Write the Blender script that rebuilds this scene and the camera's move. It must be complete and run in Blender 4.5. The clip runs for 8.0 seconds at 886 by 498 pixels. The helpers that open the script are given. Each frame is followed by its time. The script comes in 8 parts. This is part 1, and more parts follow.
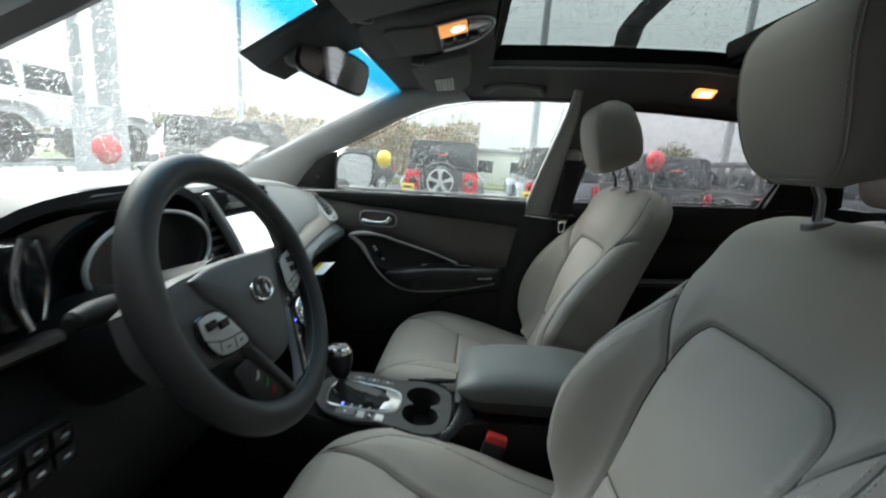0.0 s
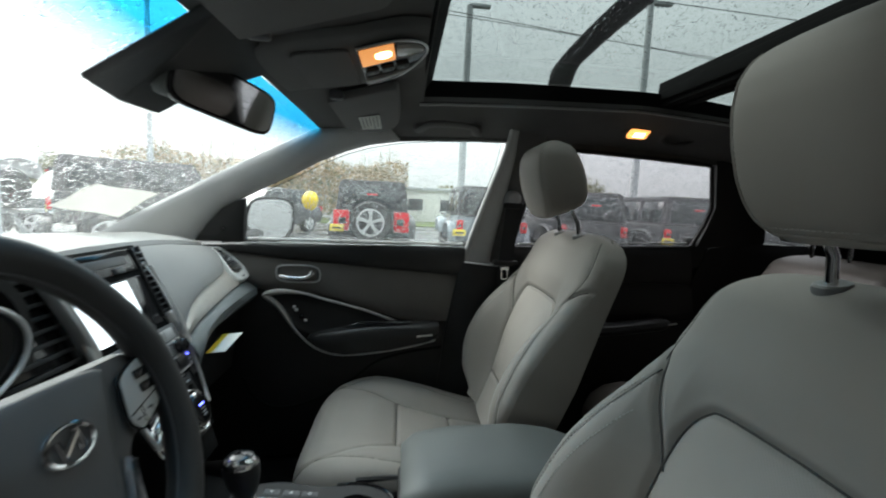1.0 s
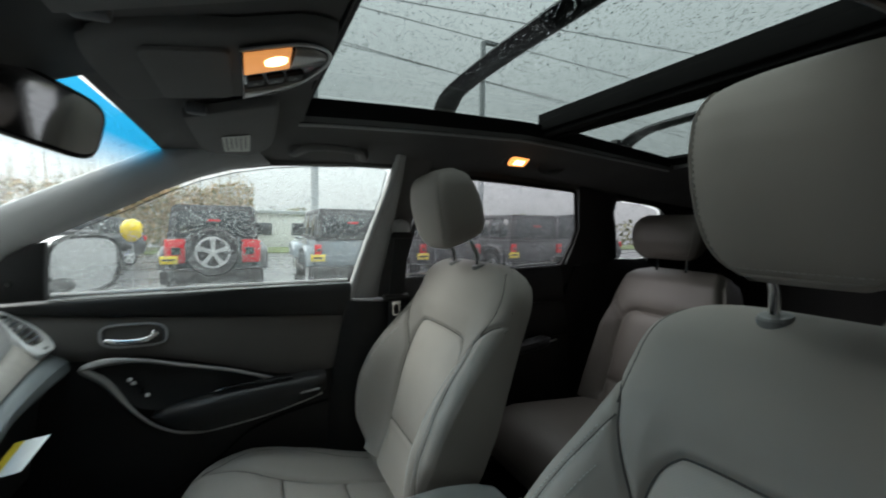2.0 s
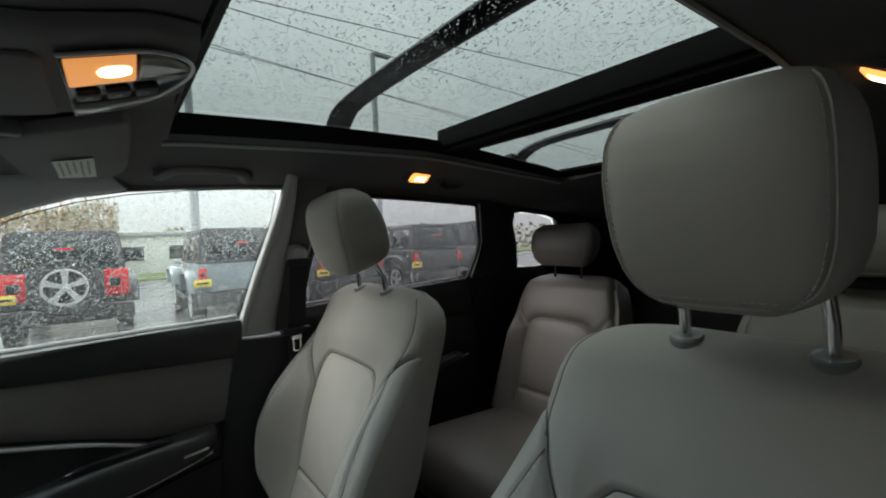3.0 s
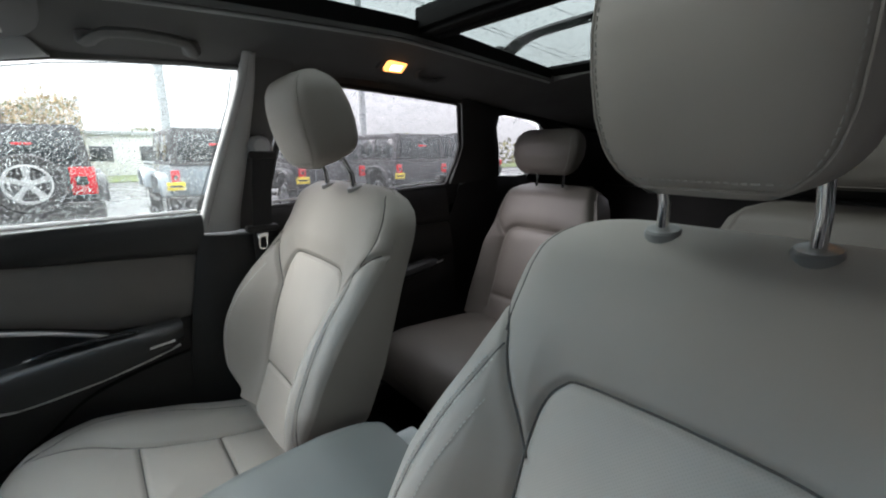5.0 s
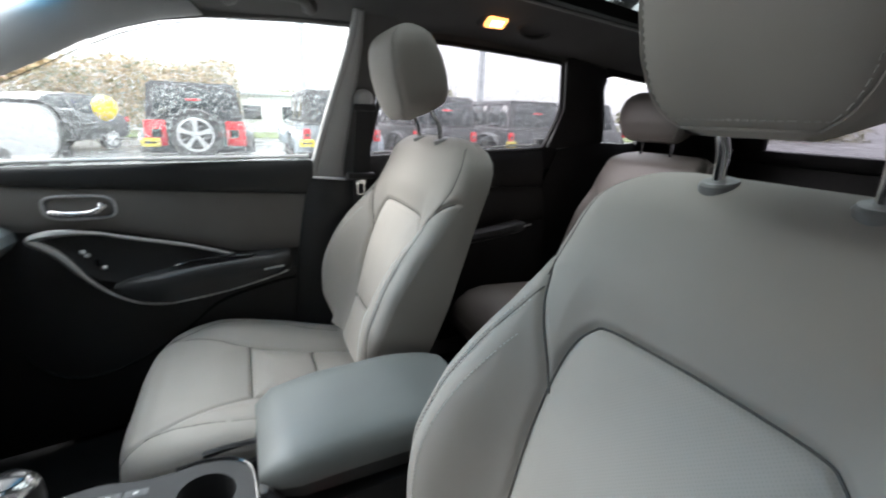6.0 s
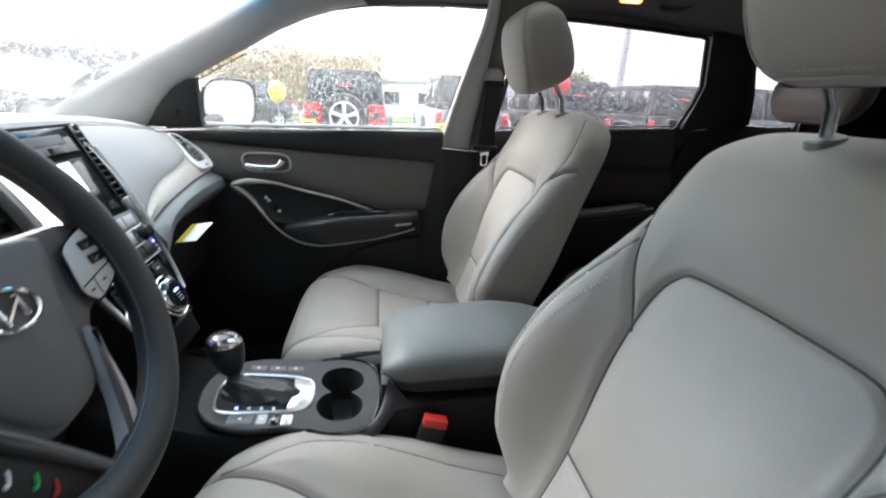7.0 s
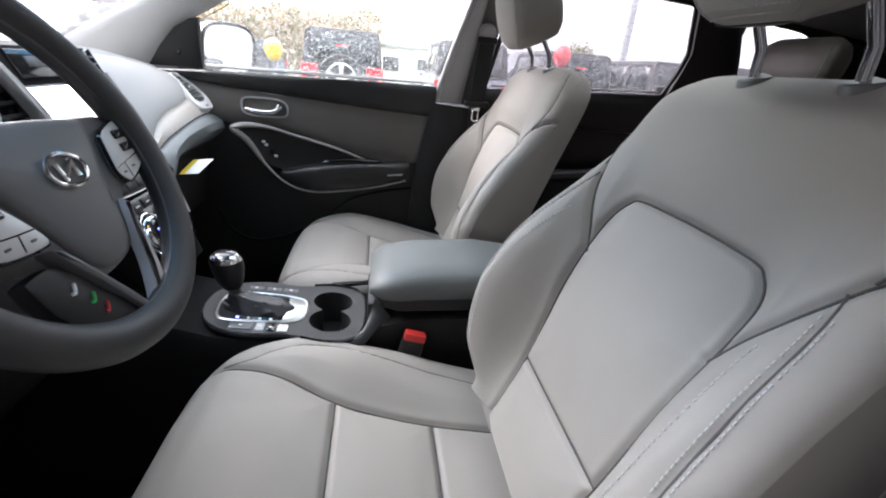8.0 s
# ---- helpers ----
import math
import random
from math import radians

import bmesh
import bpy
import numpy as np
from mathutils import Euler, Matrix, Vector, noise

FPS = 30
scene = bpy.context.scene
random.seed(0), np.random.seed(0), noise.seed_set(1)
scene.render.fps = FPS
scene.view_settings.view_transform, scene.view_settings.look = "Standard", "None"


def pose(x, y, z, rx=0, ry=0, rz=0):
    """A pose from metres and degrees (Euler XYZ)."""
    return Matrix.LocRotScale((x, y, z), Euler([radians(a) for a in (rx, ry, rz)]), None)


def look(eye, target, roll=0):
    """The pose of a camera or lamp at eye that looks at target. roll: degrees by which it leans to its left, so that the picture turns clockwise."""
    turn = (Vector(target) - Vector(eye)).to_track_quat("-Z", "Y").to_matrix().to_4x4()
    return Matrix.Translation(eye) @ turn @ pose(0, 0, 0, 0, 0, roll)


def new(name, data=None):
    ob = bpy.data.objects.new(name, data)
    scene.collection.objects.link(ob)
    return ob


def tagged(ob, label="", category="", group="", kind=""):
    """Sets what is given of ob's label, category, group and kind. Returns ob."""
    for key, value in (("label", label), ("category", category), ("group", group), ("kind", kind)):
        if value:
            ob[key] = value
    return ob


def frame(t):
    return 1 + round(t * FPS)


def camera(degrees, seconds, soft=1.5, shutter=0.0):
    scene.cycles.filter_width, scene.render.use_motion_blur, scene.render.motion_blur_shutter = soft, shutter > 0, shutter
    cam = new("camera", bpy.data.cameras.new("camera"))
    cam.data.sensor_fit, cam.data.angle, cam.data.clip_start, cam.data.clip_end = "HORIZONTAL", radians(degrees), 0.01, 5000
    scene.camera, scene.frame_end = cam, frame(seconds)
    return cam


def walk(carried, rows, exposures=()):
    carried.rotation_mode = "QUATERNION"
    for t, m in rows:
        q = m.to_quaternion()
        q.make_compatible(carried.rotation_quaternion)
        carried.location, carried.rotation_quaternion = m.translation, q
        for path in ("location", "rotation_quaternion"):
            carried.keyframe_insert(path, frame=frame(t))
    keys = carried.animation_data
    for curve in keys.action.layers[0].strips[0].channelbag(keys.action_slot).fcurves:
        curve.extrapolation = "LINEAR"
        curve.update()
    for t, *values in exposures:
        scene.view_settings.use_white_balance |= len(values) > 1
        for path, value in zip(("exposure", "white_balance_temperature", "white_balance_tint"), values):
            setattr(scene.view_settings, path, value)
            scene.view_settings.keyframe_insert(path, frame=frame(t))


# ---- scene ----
cam = camera(91.9, 8.0, soft=2.0, shutter=0.4)
PATH = [
    (0, (0.219, -0.948, 1.336), (0.107, 1.009, 0.937), 4.0),
    (0.5, (0.206, -0.87, 1.348), (0.245, 1.113, 1.094), 3.5),
    (1, (0.209, -0.773, 1.358), (0.398, 1.207, 1.148), 2.8),
    (1.5, (0.169, -0.697, 1.372), (0.675, 1.233, 1.225), 1.9),
    (2, (0.136, -0.634, 1.385), (0.961, 1.185, 1.29), 0.8),
    (2.2, (0.14, -0.622, 1.385), (1.081, 1.142, 1.318), 0.3),
    (3.3, (0.173, -0.563, 1.426), (1.444, 0.98, 1.366), -2.9),
    (3.5, (0.186, -0.56, 1.427), (1.486, 0.958, 1.365), -2.9),
    (4, (0.2, -0.546, 1.414), (1.536, 0.929, 1.214), -2.3),
    (4.2, (0.198, -0.543, 1.408), (1.531, 0.926, 1.149), -1.9),
    (5.3, (0.215, -0.563, 1.365), (1.378, 0.987, 0.874), 0.6),
    (5.5, (0.219, -0.576, 1.361), (1.316, 1.016, 0.852), 1.1),
    (6, (0.243, -0.63, 1.345), (1.051, 1.101, 0.755), 2.0),
    (6.5, (0.241, -0.677, 1.334), (0.702, 1.175, 0.734), 1.9),
    (7, (0.221, -0.749, 1.315), (0.507, 1.116, 0.652), 2.4),
    (7.5, (0.222, -0.813, 1.281), (0.55, 1.011, 0.529), 4.4),
    (8, (0.229, -0.852, 1.272), (0.546, 0.963, 0.493), 5.2),
]
walk(cam, [(t, look(eye, target, roll)) for t, eye, target, roll in PATH], exposures=[(0, 1.64, 6350, 5), (1, 1.56, 6350, 5), (2, 1.28, 6350, 5), (3.5, 1.46, 6500, 5), (4.2, 1.72, 6450, 7), (5.5, 2.38, 6350, 12), (6.5, 2.60, 6350, 12), (8, 2.74, 6350, 20)])

# ---- world, sun ----
world = bpy.data.worlds.new("overcast_sky")
scene.world = world
world.use_nodes = True
wt = world.node_tree
wt.nodes.clear()
w_out = wt.nodes.new("ShaderNodeOutputWorld")
w_bg = wt.nodes.new("ShaderNodeBackground")
w_sky = wt.nodes.new("ShaderNodeTexSky")
w_sky.sky_type = "NISHITA"
w_sky.sun_disc = False
w_sky.sun_elevation, w_sky.sun_rotation = radians(35), radians(304)
w_sky.dust_density = 4.0
w_gain = wt.nodes.new("ShaderNodeMix")
w_gain.data_type, w_gain.blend_type = "RGBA", "MULTIPLY"
w_gain.inputs["Factor"].default_value = 1.0
w_gain.inputs["B"].default_value = (0.10, 0.10, 0.10, 1)
w_cloud = wt.nodes.new("ShaderNodeTexNoise")
w_cloud.inputs["Scale"].default_value = 2.2
w_cloud.inputs["Detail"].default_value = 5.0
w_ramp = wt.nodes.new("ShaderNodeValToRGB")
w_ramp.color_ramp.elements[0].position, w_ramp.color_ramp.elements[0].color = 0.25, (0.93, 0.97, 0.98, 1)
w_ramp.color_ramp.elements[1].position, w_ramp.color_ramp.elements[1].color = 0.75, (1.08, 1.10, 1.10, 1)
w_mix = wt.nodes.new("ShaderNodeMix")
w_mix.data_type = "RGBA"
w_mix.inputs["Factor"].default_value = 0.88
wt.links.new(w_sky.outputs[0], w_gain.inputs["A"])
wt.links.new(w_cloud.outputs["Fac"], w_ramp.inputs["Fac"])
wt.links.new(w_gain.outputs["Result"], w_mix.inputs["A"])
wt.links.new(w_ramp.outputs["Color"], w_mix.inputs["B"])
# an overcast sky is brighter overhead than at the horizon
w_dir = wt.nodes.new("ShaderNodeTexCoord")
w_xyz = wt.nodes.new("ShaderNodeSeparateXYZ")
w_rise = wt.nodes.new("ShaderNodeMapRange")
w_rise.inputs["From Min"].default_value, w_rise.inputs["From Max"].default_value = 0.0, 1.0
w_rise.inputs["To Min"].default_value, w_rise.inputs["To Max"].default_value = 0.46, 2.2
w_grad = wt.nodes.new("ShaderNodeVectorMath")
w_grad.operation = "SCALE"
wt.links.new(w_dir.outputs["Generated"], w_xyz.inputs[0])
wt.links.new(w_xyz.outputs["Z"], w_rise.inputs["Value"])
wt.links.new(w_mix.outputs["Result"], w_grad.inputs[0])
wt.links.new(w_rise.outputs["Result"], w_grad.inputs["Scale"])
wt.links.new(w_grad.outputs[0], w_bg.inputs["Color"])
wt.links.new(w_bg.outputs[0], w_out.inputs[0])
w_bg.inputs["Strength"].default_value = 0.8

sun = new("sun", bpy.data.lights.new("sun", "SUN"))
sun.data.energy, sun.data.angle, sun.data.color = 1.5, radians(40), (1.0, 0.98, 0.95)
sun.matrix_world = look((-6.0, 4.0, 5.85), (0, 0, 0.8))


# ---- materials ----
def material(name, base, rough=0.5, metal=0.0, bump=0.0, grain=400.0, vary=0.12, vary_scale=9.0, coat=0.0, spec=0.5, kind="noise"):
    """A surface with a broad tone variation, a fine grain and a relief of its own."""
    m = bpy.data.materials.new(name)
    m.use_nodes = True
    nt = m.node_tree
    bsdf = nt.nodes["Principled BSDF"]
    bsdf.inputs["Roughness"].default_value = rough
    bsdf.inputs["Metallic"].default_value = metal
    bsdf.inputs["Coat Weight"].default_value = coat
    bsdf.inputs["Specular IOR Level"].default_value = spec
    pos = nt.nodes.new("ShaderNodeTexCoord")
    big = nt.nodes.new("ShaderNodeTexNoise")
    big.inputs["Scale"].default_value, big.inputs["Detail"].default_value = vary_scale, 4.0
    ramp = nt.nodes.new("ShaderNodeValToRGB")
    lo = [c * (1 - vary) for c in base] + [1]
    hi = [min(1.0, c * (1 + vary)) for c in base] + [1]
    ramp.color_ramp.elements[0].position, ramp.color_ramp.elements[0].color = 0.3, lo
    ramp.color_ramp.elements[1].position, ramp.color_ramp.elements[1].color = 0.7, hi
    nt.links.new(pos.outputs["Object"], big.inputs["Vector"])
    nt.links.new(big.outputs["Fac"], ramp.inputs["Fac"])
    nt.links.new(ramp.outputs["Color"], bsdf.inputs["Base Color"])
    rr = nt.nodes.new("ShaderNodeMapRange")
    rr.inputs["To Min"].default_value, rr.inputs["To Max"].default_value = max(0.02, rough - 0.06), min(1, rough + 0.06)
    nt.links.new(big.outputs["Fac"], rr.inputs["Value"])
    nt.links.new(rr.outputs["Result"], bsdf.inputs["Roughness"])
    if bump:
        if kind == "dots":
            fine = nt.nodes.new("ShaderNodeTexVoronoi")
            fine.inputs["Randomness"].default_value = 0.0
            out = fine.outputs["Distance"]
            fit_dots = nt.nodes.new("ShaderNodeMapRange")
            fit_dots.inputs["From Min"].default_value, fit_dots.inputs["From Max"].default_value = 0.22, 0.38
            nt.links.new(out, fit_dots.inputs["Value"])
            out = fit_dots.outputs["Result"]
            dark = nt.nodes.new("ShaderNodeMix")
            dark.data_type, dark.blend_type = "RGBA", "MULTIPLY"
            dark.inputs["Factor"].default_value = 1.0
            dr = nt.nodes.new("ShaderNodeMapRange")
            dr.inputs["To Min"].default_value, dr.inputs["To Max"].default_value = 0.90, 1.0
            nt.links.new(out, dr.inputs["Value"])
            nt.links.new(ramp.outputs["Color"], dark.inputs["A"])
            nt.links.new(dr.outputs["Result"], dark.inputs["B"])
            nt.links.new(dark.outputs["Result"], bsdf.inputs["Base Color"])
        elif kind == "weave":
            fine = nt.nodes.new("ShaderNodeTexWave")
            fine.inputs["Distortion"].default_value = 1.5
            out = fine.outputs["Fac"]
        elif kind == "leather":
            fine = nt.nodes.new("ShaderNodeTexVoronoi")
            fine.feature = "DISTANCE_TO_EDGE"
            out = fine.outputs["Distance"]
        else:
            fine = nt.nodes.new("ShaderNodeTexNoise")
            fine.inputs["Detail"].default_value = 3.0
            out = fine.outputs["Fac"]
        fine.inputs["Scale"].default_value = grain
        nt.links.new(pos.outputs["Object"], fine.inputs["Vector"])
        b = nt.nodes.new("ShaderNodeBump")
        b.inputs["Strength"].default_value, b.inputs["Distance"].default_value = bump, 0.002
        nt.links.new(out, b.inputs["Height"])
        nt.links.new(b.outputs["Normal"], bsdf.inputs["Normal"])
    return m


def perforated(name, base, along):
    """Leather pierced by a fine slanting grid of holes; along: the direction that runs up the panel."""
    m = material(name, base, 0.58, spec=0.3, bump=0.10, grain=520, vary=0.05, vary_scale=7, kind="leather")
    nt = m.node_tree
    bsdf, ramp = nt.nodes["Principled BSDF"], [n for n in nt.nodes if n.bl_idname == "ShaderNodeValToRGB"][0]
    pos = nt.nodes.new("ShaderNodeTexCoord")
    axes = []
    for axis in ((along[0] * 0.707, 0.707, along[2] * 0.707), (along[0] * 0.707, -0.707, along[2] * 0.707)):
        dot = nt.nodes.new("ShaderNodeVectorMath")
        dot.operation = "DOT_PRODUCT"
        dot.inputs[1].default_value = axis
        nt.links.new(pos.outputs["Object"], dot.inputs[0])
        axes.append(dot)
    flat = nt.nodes.new("ShaderNodeCombineXYZ")
    nt.links.new(axes[0].outputs["Value"], flat.inputs[0])
    nt.links.new(axes[1].outputs["Value"], flat.inputs[1])
    cells = nt.nodes.new("ShaderNodeTexVoronoi")
    cells.voronoi_dimensions = "2D"
    cells.inputs["Randomness"].default_value = 0.0
    cells.inputs["Scale"].default_value = 330.0
    nt.links.new(flat.outputs[0], cells.inputs["Vector"])
    hole = nt.nodes.new("ShaderNodeMapRange")
    hole.inputs["From Min"].default_value, hole.inputs["From Max"].default_value = 0.16, 0.34
    hole.inputs["To Min"].default_value, hole.inputs["To Max"].default_value = 0.91, 1.0
    nt.links.new(cells.outputs["Distance"], hole.inputs["Value"])
    mul = nt.nodes.new("ShaderNodeMix")
    mul.data_type, mul.blend_type = "RGBA", "MULTIPLY"
    mul.inputs["Factor"].default_value = 1.0
    nt.links.new(ramp.outputs["Color"], mul.inputs["A"])
    nt.links.new(hole.outputs["Result"], mul.inputs["B"])
    nt.links.new(mul.outputs["Result"], bsdf.inputs["Base Color"])
    return m


def lamp_material(name, color, strength):
    m = bpy.data.materials.new(name)
    m.use_nodes = True
    bsdf = m.node_tree.nodes["Principled BSDF"]
    bsdf.inputs["Base Color"].default_value = (*color, 1)
    bsdf.inputs["Emission Color"].default_value = (*color, 1)
    bsdf.inputs["Emission Strength"].default_value = strength
    return m


def pane_material(name, tint, gloss=0.05, film=0.0):
    """A thin pane: tinted straight passage with a faint mirror image on top."""
    m = bpy.data.materials.new(name)
    m.use_nodes = True
    nt = m.node_tree
    nt.nodes.clear()
    out = nt.nodes.new("ShaderNodeOutputMaterial")
    clear = nt.nodes.new("ShaderNodeBsdfTransparent")
    clear.inputs["Color"].default_value = (*tint, 1)
    shine = nt.nodes.new("ShaderNodeBsdfGlossy")
    shine.inputs["Roughness"].default_value = 0.03
    mix = nt.nodes.new("ShaderNodeMixShader")
    mix.inputs[0].default_value = gloss
    nt.links.new(clear.outputs[0], mix.inputs[1])
    nt.links.new(shine.outputs[0], mix.inputs[2])
    # a thin film of water scatters part of the daylight
    wet = nt.nodes.new("ShaderNodeBsdfTranslucent")
    wet.inputs["Color"].default_value = (0.95, 0.97, 0.97, 1)
    veil = nt.nodes.new("ShaderNodeMixShader")
    veil.inputs[0].default_value = film
    nt.links.new(mix.outputs[0], veil.inputs[1])
    nt.links.new(wet.outputs[0], veil.inputs[2])
    nt.links.new(veil.outputs[0], out.inputs[0])
    return m


def thin_sheet(name, base):
    """A thin sheet that lets part of the daylight through."""
    m = material(name, base, 0.7, vary=0.04, vary_scale=12)
    nt = m.node_tree
    bsdf, out = nt.nodes["Principled BSDF"], nt.nodes["Material Output"]
    back = nt.nodes.new("ShaderNodeBsdfTranslucent")
    back.inputs["Color"].default_value = (*base, 1)
    mix = nt.nodes.new("ShaderNodeMixShader")
    mix.inputs[0].default_value = 0.75
    nt.links.new(bsdf.outputs[0], mix.inputs[1])
    nt.links.new(back.outputs[0], mix.inputs[2])
    nt.links.new(mix.outputs[0], out.inputs[0])
    return m


def shade_band_material():
    """Windshield glass whose blue tint deepens towards its top."""
    m = pane_material("blue_shade_band_glass", (0.9, 0.94, 0.94), 0.06)
    nt = m.node_tree
    pos = nt.nodes.new("ShaderNodeTexCoord")
    xyz = nt.nodes.new("ShaderNodeSeparateXYZ")
    fit_z = nt.nodes.new("ShaderNodeMapRange")
    fit_z.inputs["From Min"].default_value, fit_z.inputs["From Max"].default_value = 1.505, 1.560
    ramp = nt.nodes.new("ShaderNodeValToRGB")
    ramp.color_ramp.elements[0].color = (0.90, 0.94, 0.94, 1)
    ramp.color_ramp.elements[1].color = (0.03, 0.34, 0.62, 1)
    nt.links.new(pos.outputs["Object"], xyz.inputs[0])
    nt.links.new(xyz.outputs["Z"], fit_z.inputs["Value"])
    nt.links.new(fit_z.outputs["Result"], ramp.inputs["Fac"])
    clear = [n for n in nt.nodes if n.bl_idname == "ShaderNodeBsdfTransparent"][0]
    nt.links.new(ramp.outputs["Color"], clear.inputs["Color"])
    return m


def water_material():
    m = bpy.data.materials.new("rain_water")
    m.use_nodes = True
    bsdf = m.node_tree.nodes["Principled BSDF"]
    bsdf.inputs["Base Color"].default_value = (0.97, 0.99, 1, 1)
    bsdf.inputs["Transmission Weight"].default_value = 1.0
    bsdf.inputs["IOR"].default_value = 1.33
    bsdf.inputs["Roughness"].default_value = 0.0
    return m


LEATHER = material("grey_leather", (0.292, 0.270, 0.247), 0.58, spec=0.28, bump=0.10, grain=700, vary=0.05, vary_scale=5, kind="leather")
PERFORATED = perforated("perforated_back_leather", (0.318, 0.294, 0.268), (0.438, 0.0, 0.899))
PERFORATED_SEAT = perforated("perforated_cushion_leather", (0.318, 0.294, 0.268), (1.0, 0.0, 0.0))
THREAD = material("pale_thread", (0.29, 0.28, 0.26), 0.7, bump=0.2, grain=900)
PALE_STITCH = material("pale_stitch_thread", (0.46, 0.445, 0.42), 0.7, bump=0.2, grain=900)
SEAM_DARK = material("dark_seam_thread", (0.075, 0.07, 0.066), 0.85)
# the seat leather again, darkened for the shade at the back of the cabin
SHADED_REAR_LEATHER = material("shaded_rear_leather", (0.135, 0.122, 0.108), 0.5, bump=0.10, grain=600, vary=0.08, vary_scale=6, kind="leather")
BLACK_PLASTIC = material("black_grained_plastic", (0.011, 0.011, 0.0115), 0.5, spec=0.35, bump=0.25, grain=900, vary=0.2)
SOFT_BLACK = material("soft_black_vinyl", (0.018, 0.0185, 0.019), 0.42, spec=0.4, bump=0.15, grain=700, vary=0.15, kind="leather")
WHEEL_LEATHER = material("dark_grey_wheel_leather", (0.042, 0.042, 0.043), 0.48, bump=0.15, grain=800, vary=0.12, kind="leather")
HUB_VINYL = material("dark_grey_hub_vinyl", (0.135, 0.134, 0.135), 0.48, bump=0.12, grain=900, vary=0.08, kind="leather")
# driver's end of the beige trim, its shade put in as dark brown
SHADED_TRIM = material("shaded_brown_trim", (0.06, 0.045, 0.040), 0.4, bump=0.2, grain=160, vary=0.15, vary_scale=60)
LID_VINYL = material("dark_grey_lid_vinyl", (0.100, 0.107, 0.103), 0.5, bump=0.12, grain=600, vary=0.08, kind="leather")
SATIN_DARK = material("satin_charcoal_plastic", (0.015, 0.015, 0.016), 0.42, spec=0.35, bump=0.08, grain=700, vary=0.1)
GLOSS_BLACK = material("gloss_black_plastic", (0.012, 0.012, 0.013), 0.12, vary=0.2)
BUTTON_GREY = material("dark_button_plastic", (0.085, 0.088, 0.092), 0.38, bump=0.1, vary=0.1)
DASH_GREY = material("pale_grey_dash_vinyl", (0.32, 0.318, 0.308), 0.5, bump=0.3, grain=650, vary=0.05, kind="leather")
DASH_TRIM = material("beige_grained_trim", (0.33, 0.307, 0.272), 0.42, bump=0.25, grain=160, vary=0.08, vary_scale=60)
DASH_LOW = material("slate_grey_dash_vinyl", (0.13, 0.145, 0.15), 0.45, bump=0.25, grain=650, vary=0.08, kind="leather")
DOOR_FABRIC = material("warm_grey_door_vinyl", (0.112, 0.105, 0.097), 0.62, bump=0.3, grain=500, vary=0.07, kind="leather")
PILLAR_GREY = material("pale_grey_pillar_plastic", (0.40, 0.405, 0.40), 0.5, bump=0.2, grain=800, vary=0.05)
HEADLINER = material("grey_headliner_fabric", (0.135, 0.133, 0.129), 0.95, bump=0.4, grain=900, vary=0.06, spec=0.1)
VISOR_CLOTH = material("grey_visor_vinyl", (0.135, 0.133, 0.128), 0.8, bump=0.3, grain=800, vary=0.06)
CARPET = material("black_carpet", (0.008, 0.008, 0.008), 0.98, bump=0.8, grain=500, vary=0.3, spec=0.1)
CHROME = material("chrome", (0.82, 0.82, 0.82), 0.10, metal=1.0, vary=0.03)
SILVER = material("satin_silver_paint", (0.55, 0.55, 0.54), 0.32, metal=0.75, vary=0.05)
SILVER_PINK = material("satin_silver_spoke", (0.70, 0.66, 0.66), 0.34, metal=0.15, vary=0.04)
WEBBING = material("black_belt_webbing", (0.02, 0.02, 0.021), 0.8, bump=0.6, grain=300, kind="weave")
MATTE_BLACK = material("matte_black_trim", (0.012, 0.012, 0.012), 0.9, bump=0.3, grain=500, spec=0.08)
RUBBER = material("black_rubber", (0.015, 0.015, 0.015), 0.6, vary=0.2)
RED_PLASTIC = material("red_buckle_plastic", (0.62, 0.035, 0.03), 0.4, vary=0.06)
PAPER = material("white_paper", (0.85, 0.85, 0.83), 0.7, vary=0.04)
YELLOW = material("yellow_print", (0.75, 0.55, 0.02), 0.6, vary=0.05)
STICKER = material("pale_green_sticker", (0.62, 0.64, 0.58), 0.6, vary=0.06)
BAR_GREY = material("grey_print", (0.28, 0.28, 0.27), 0.7)
MARK_WHITE = material("white_symbol_print", (0.75, 0.75, 0.75), 0.6)
MARK_GREEN = material("green_symbol_print", (0.03, 0.45, 0.10), 0.5)
MARK_RED = material("red_symbol_print", (0.55, 0.03, 0.03), 0.5)
MARK_BLUE = lamp_material("blue_symbol_light", (0.10, 0.12, 1.0), 2.5)
BULB = lamp_material("warm_lamp_lens", (1.0, 0.36, 0.09), 0.75)
BULB_DIM = lamp_material("dim_warm_map_lens", (1.0, 0.40, 0.12), 0.26)
BULB_HOT = lamp_material("warm_lamp_filament", (1.0, 0.66, 0.32), 2.6)
LENS_CLEAR = material("clear_lamp_lens_plastic", (0.30, 0.28, 0.25), 0.12, coat=0.5, vary=0.08)
# even bluish-white emission over the whole display
SCREEN = lamp_material("white_display", (0.86, 0.95, 1.0), 0.75)
KEY_GREY_BRIGHT = material("brushed_bright_moulding", (0.80, 0.80, 0.79), 0.35, metal=0.3, vary=0.03)
PAD_SILVER = material("satin_silver_key_pad", (0.62, 0.62, 0.61), 0.36, metal=0.15, vary=0.04)
GUIDE_GREY = material("grey_guide_plastic", (0.17, 0.172, 0.17), 0.3, vary=0.08)
GLOSS_LEATHER = material("shiny_black_leather", (0.016, 0.016, 0.017), 0.28, bump=0.2, grain=500, vary=0.15, kind="leather")
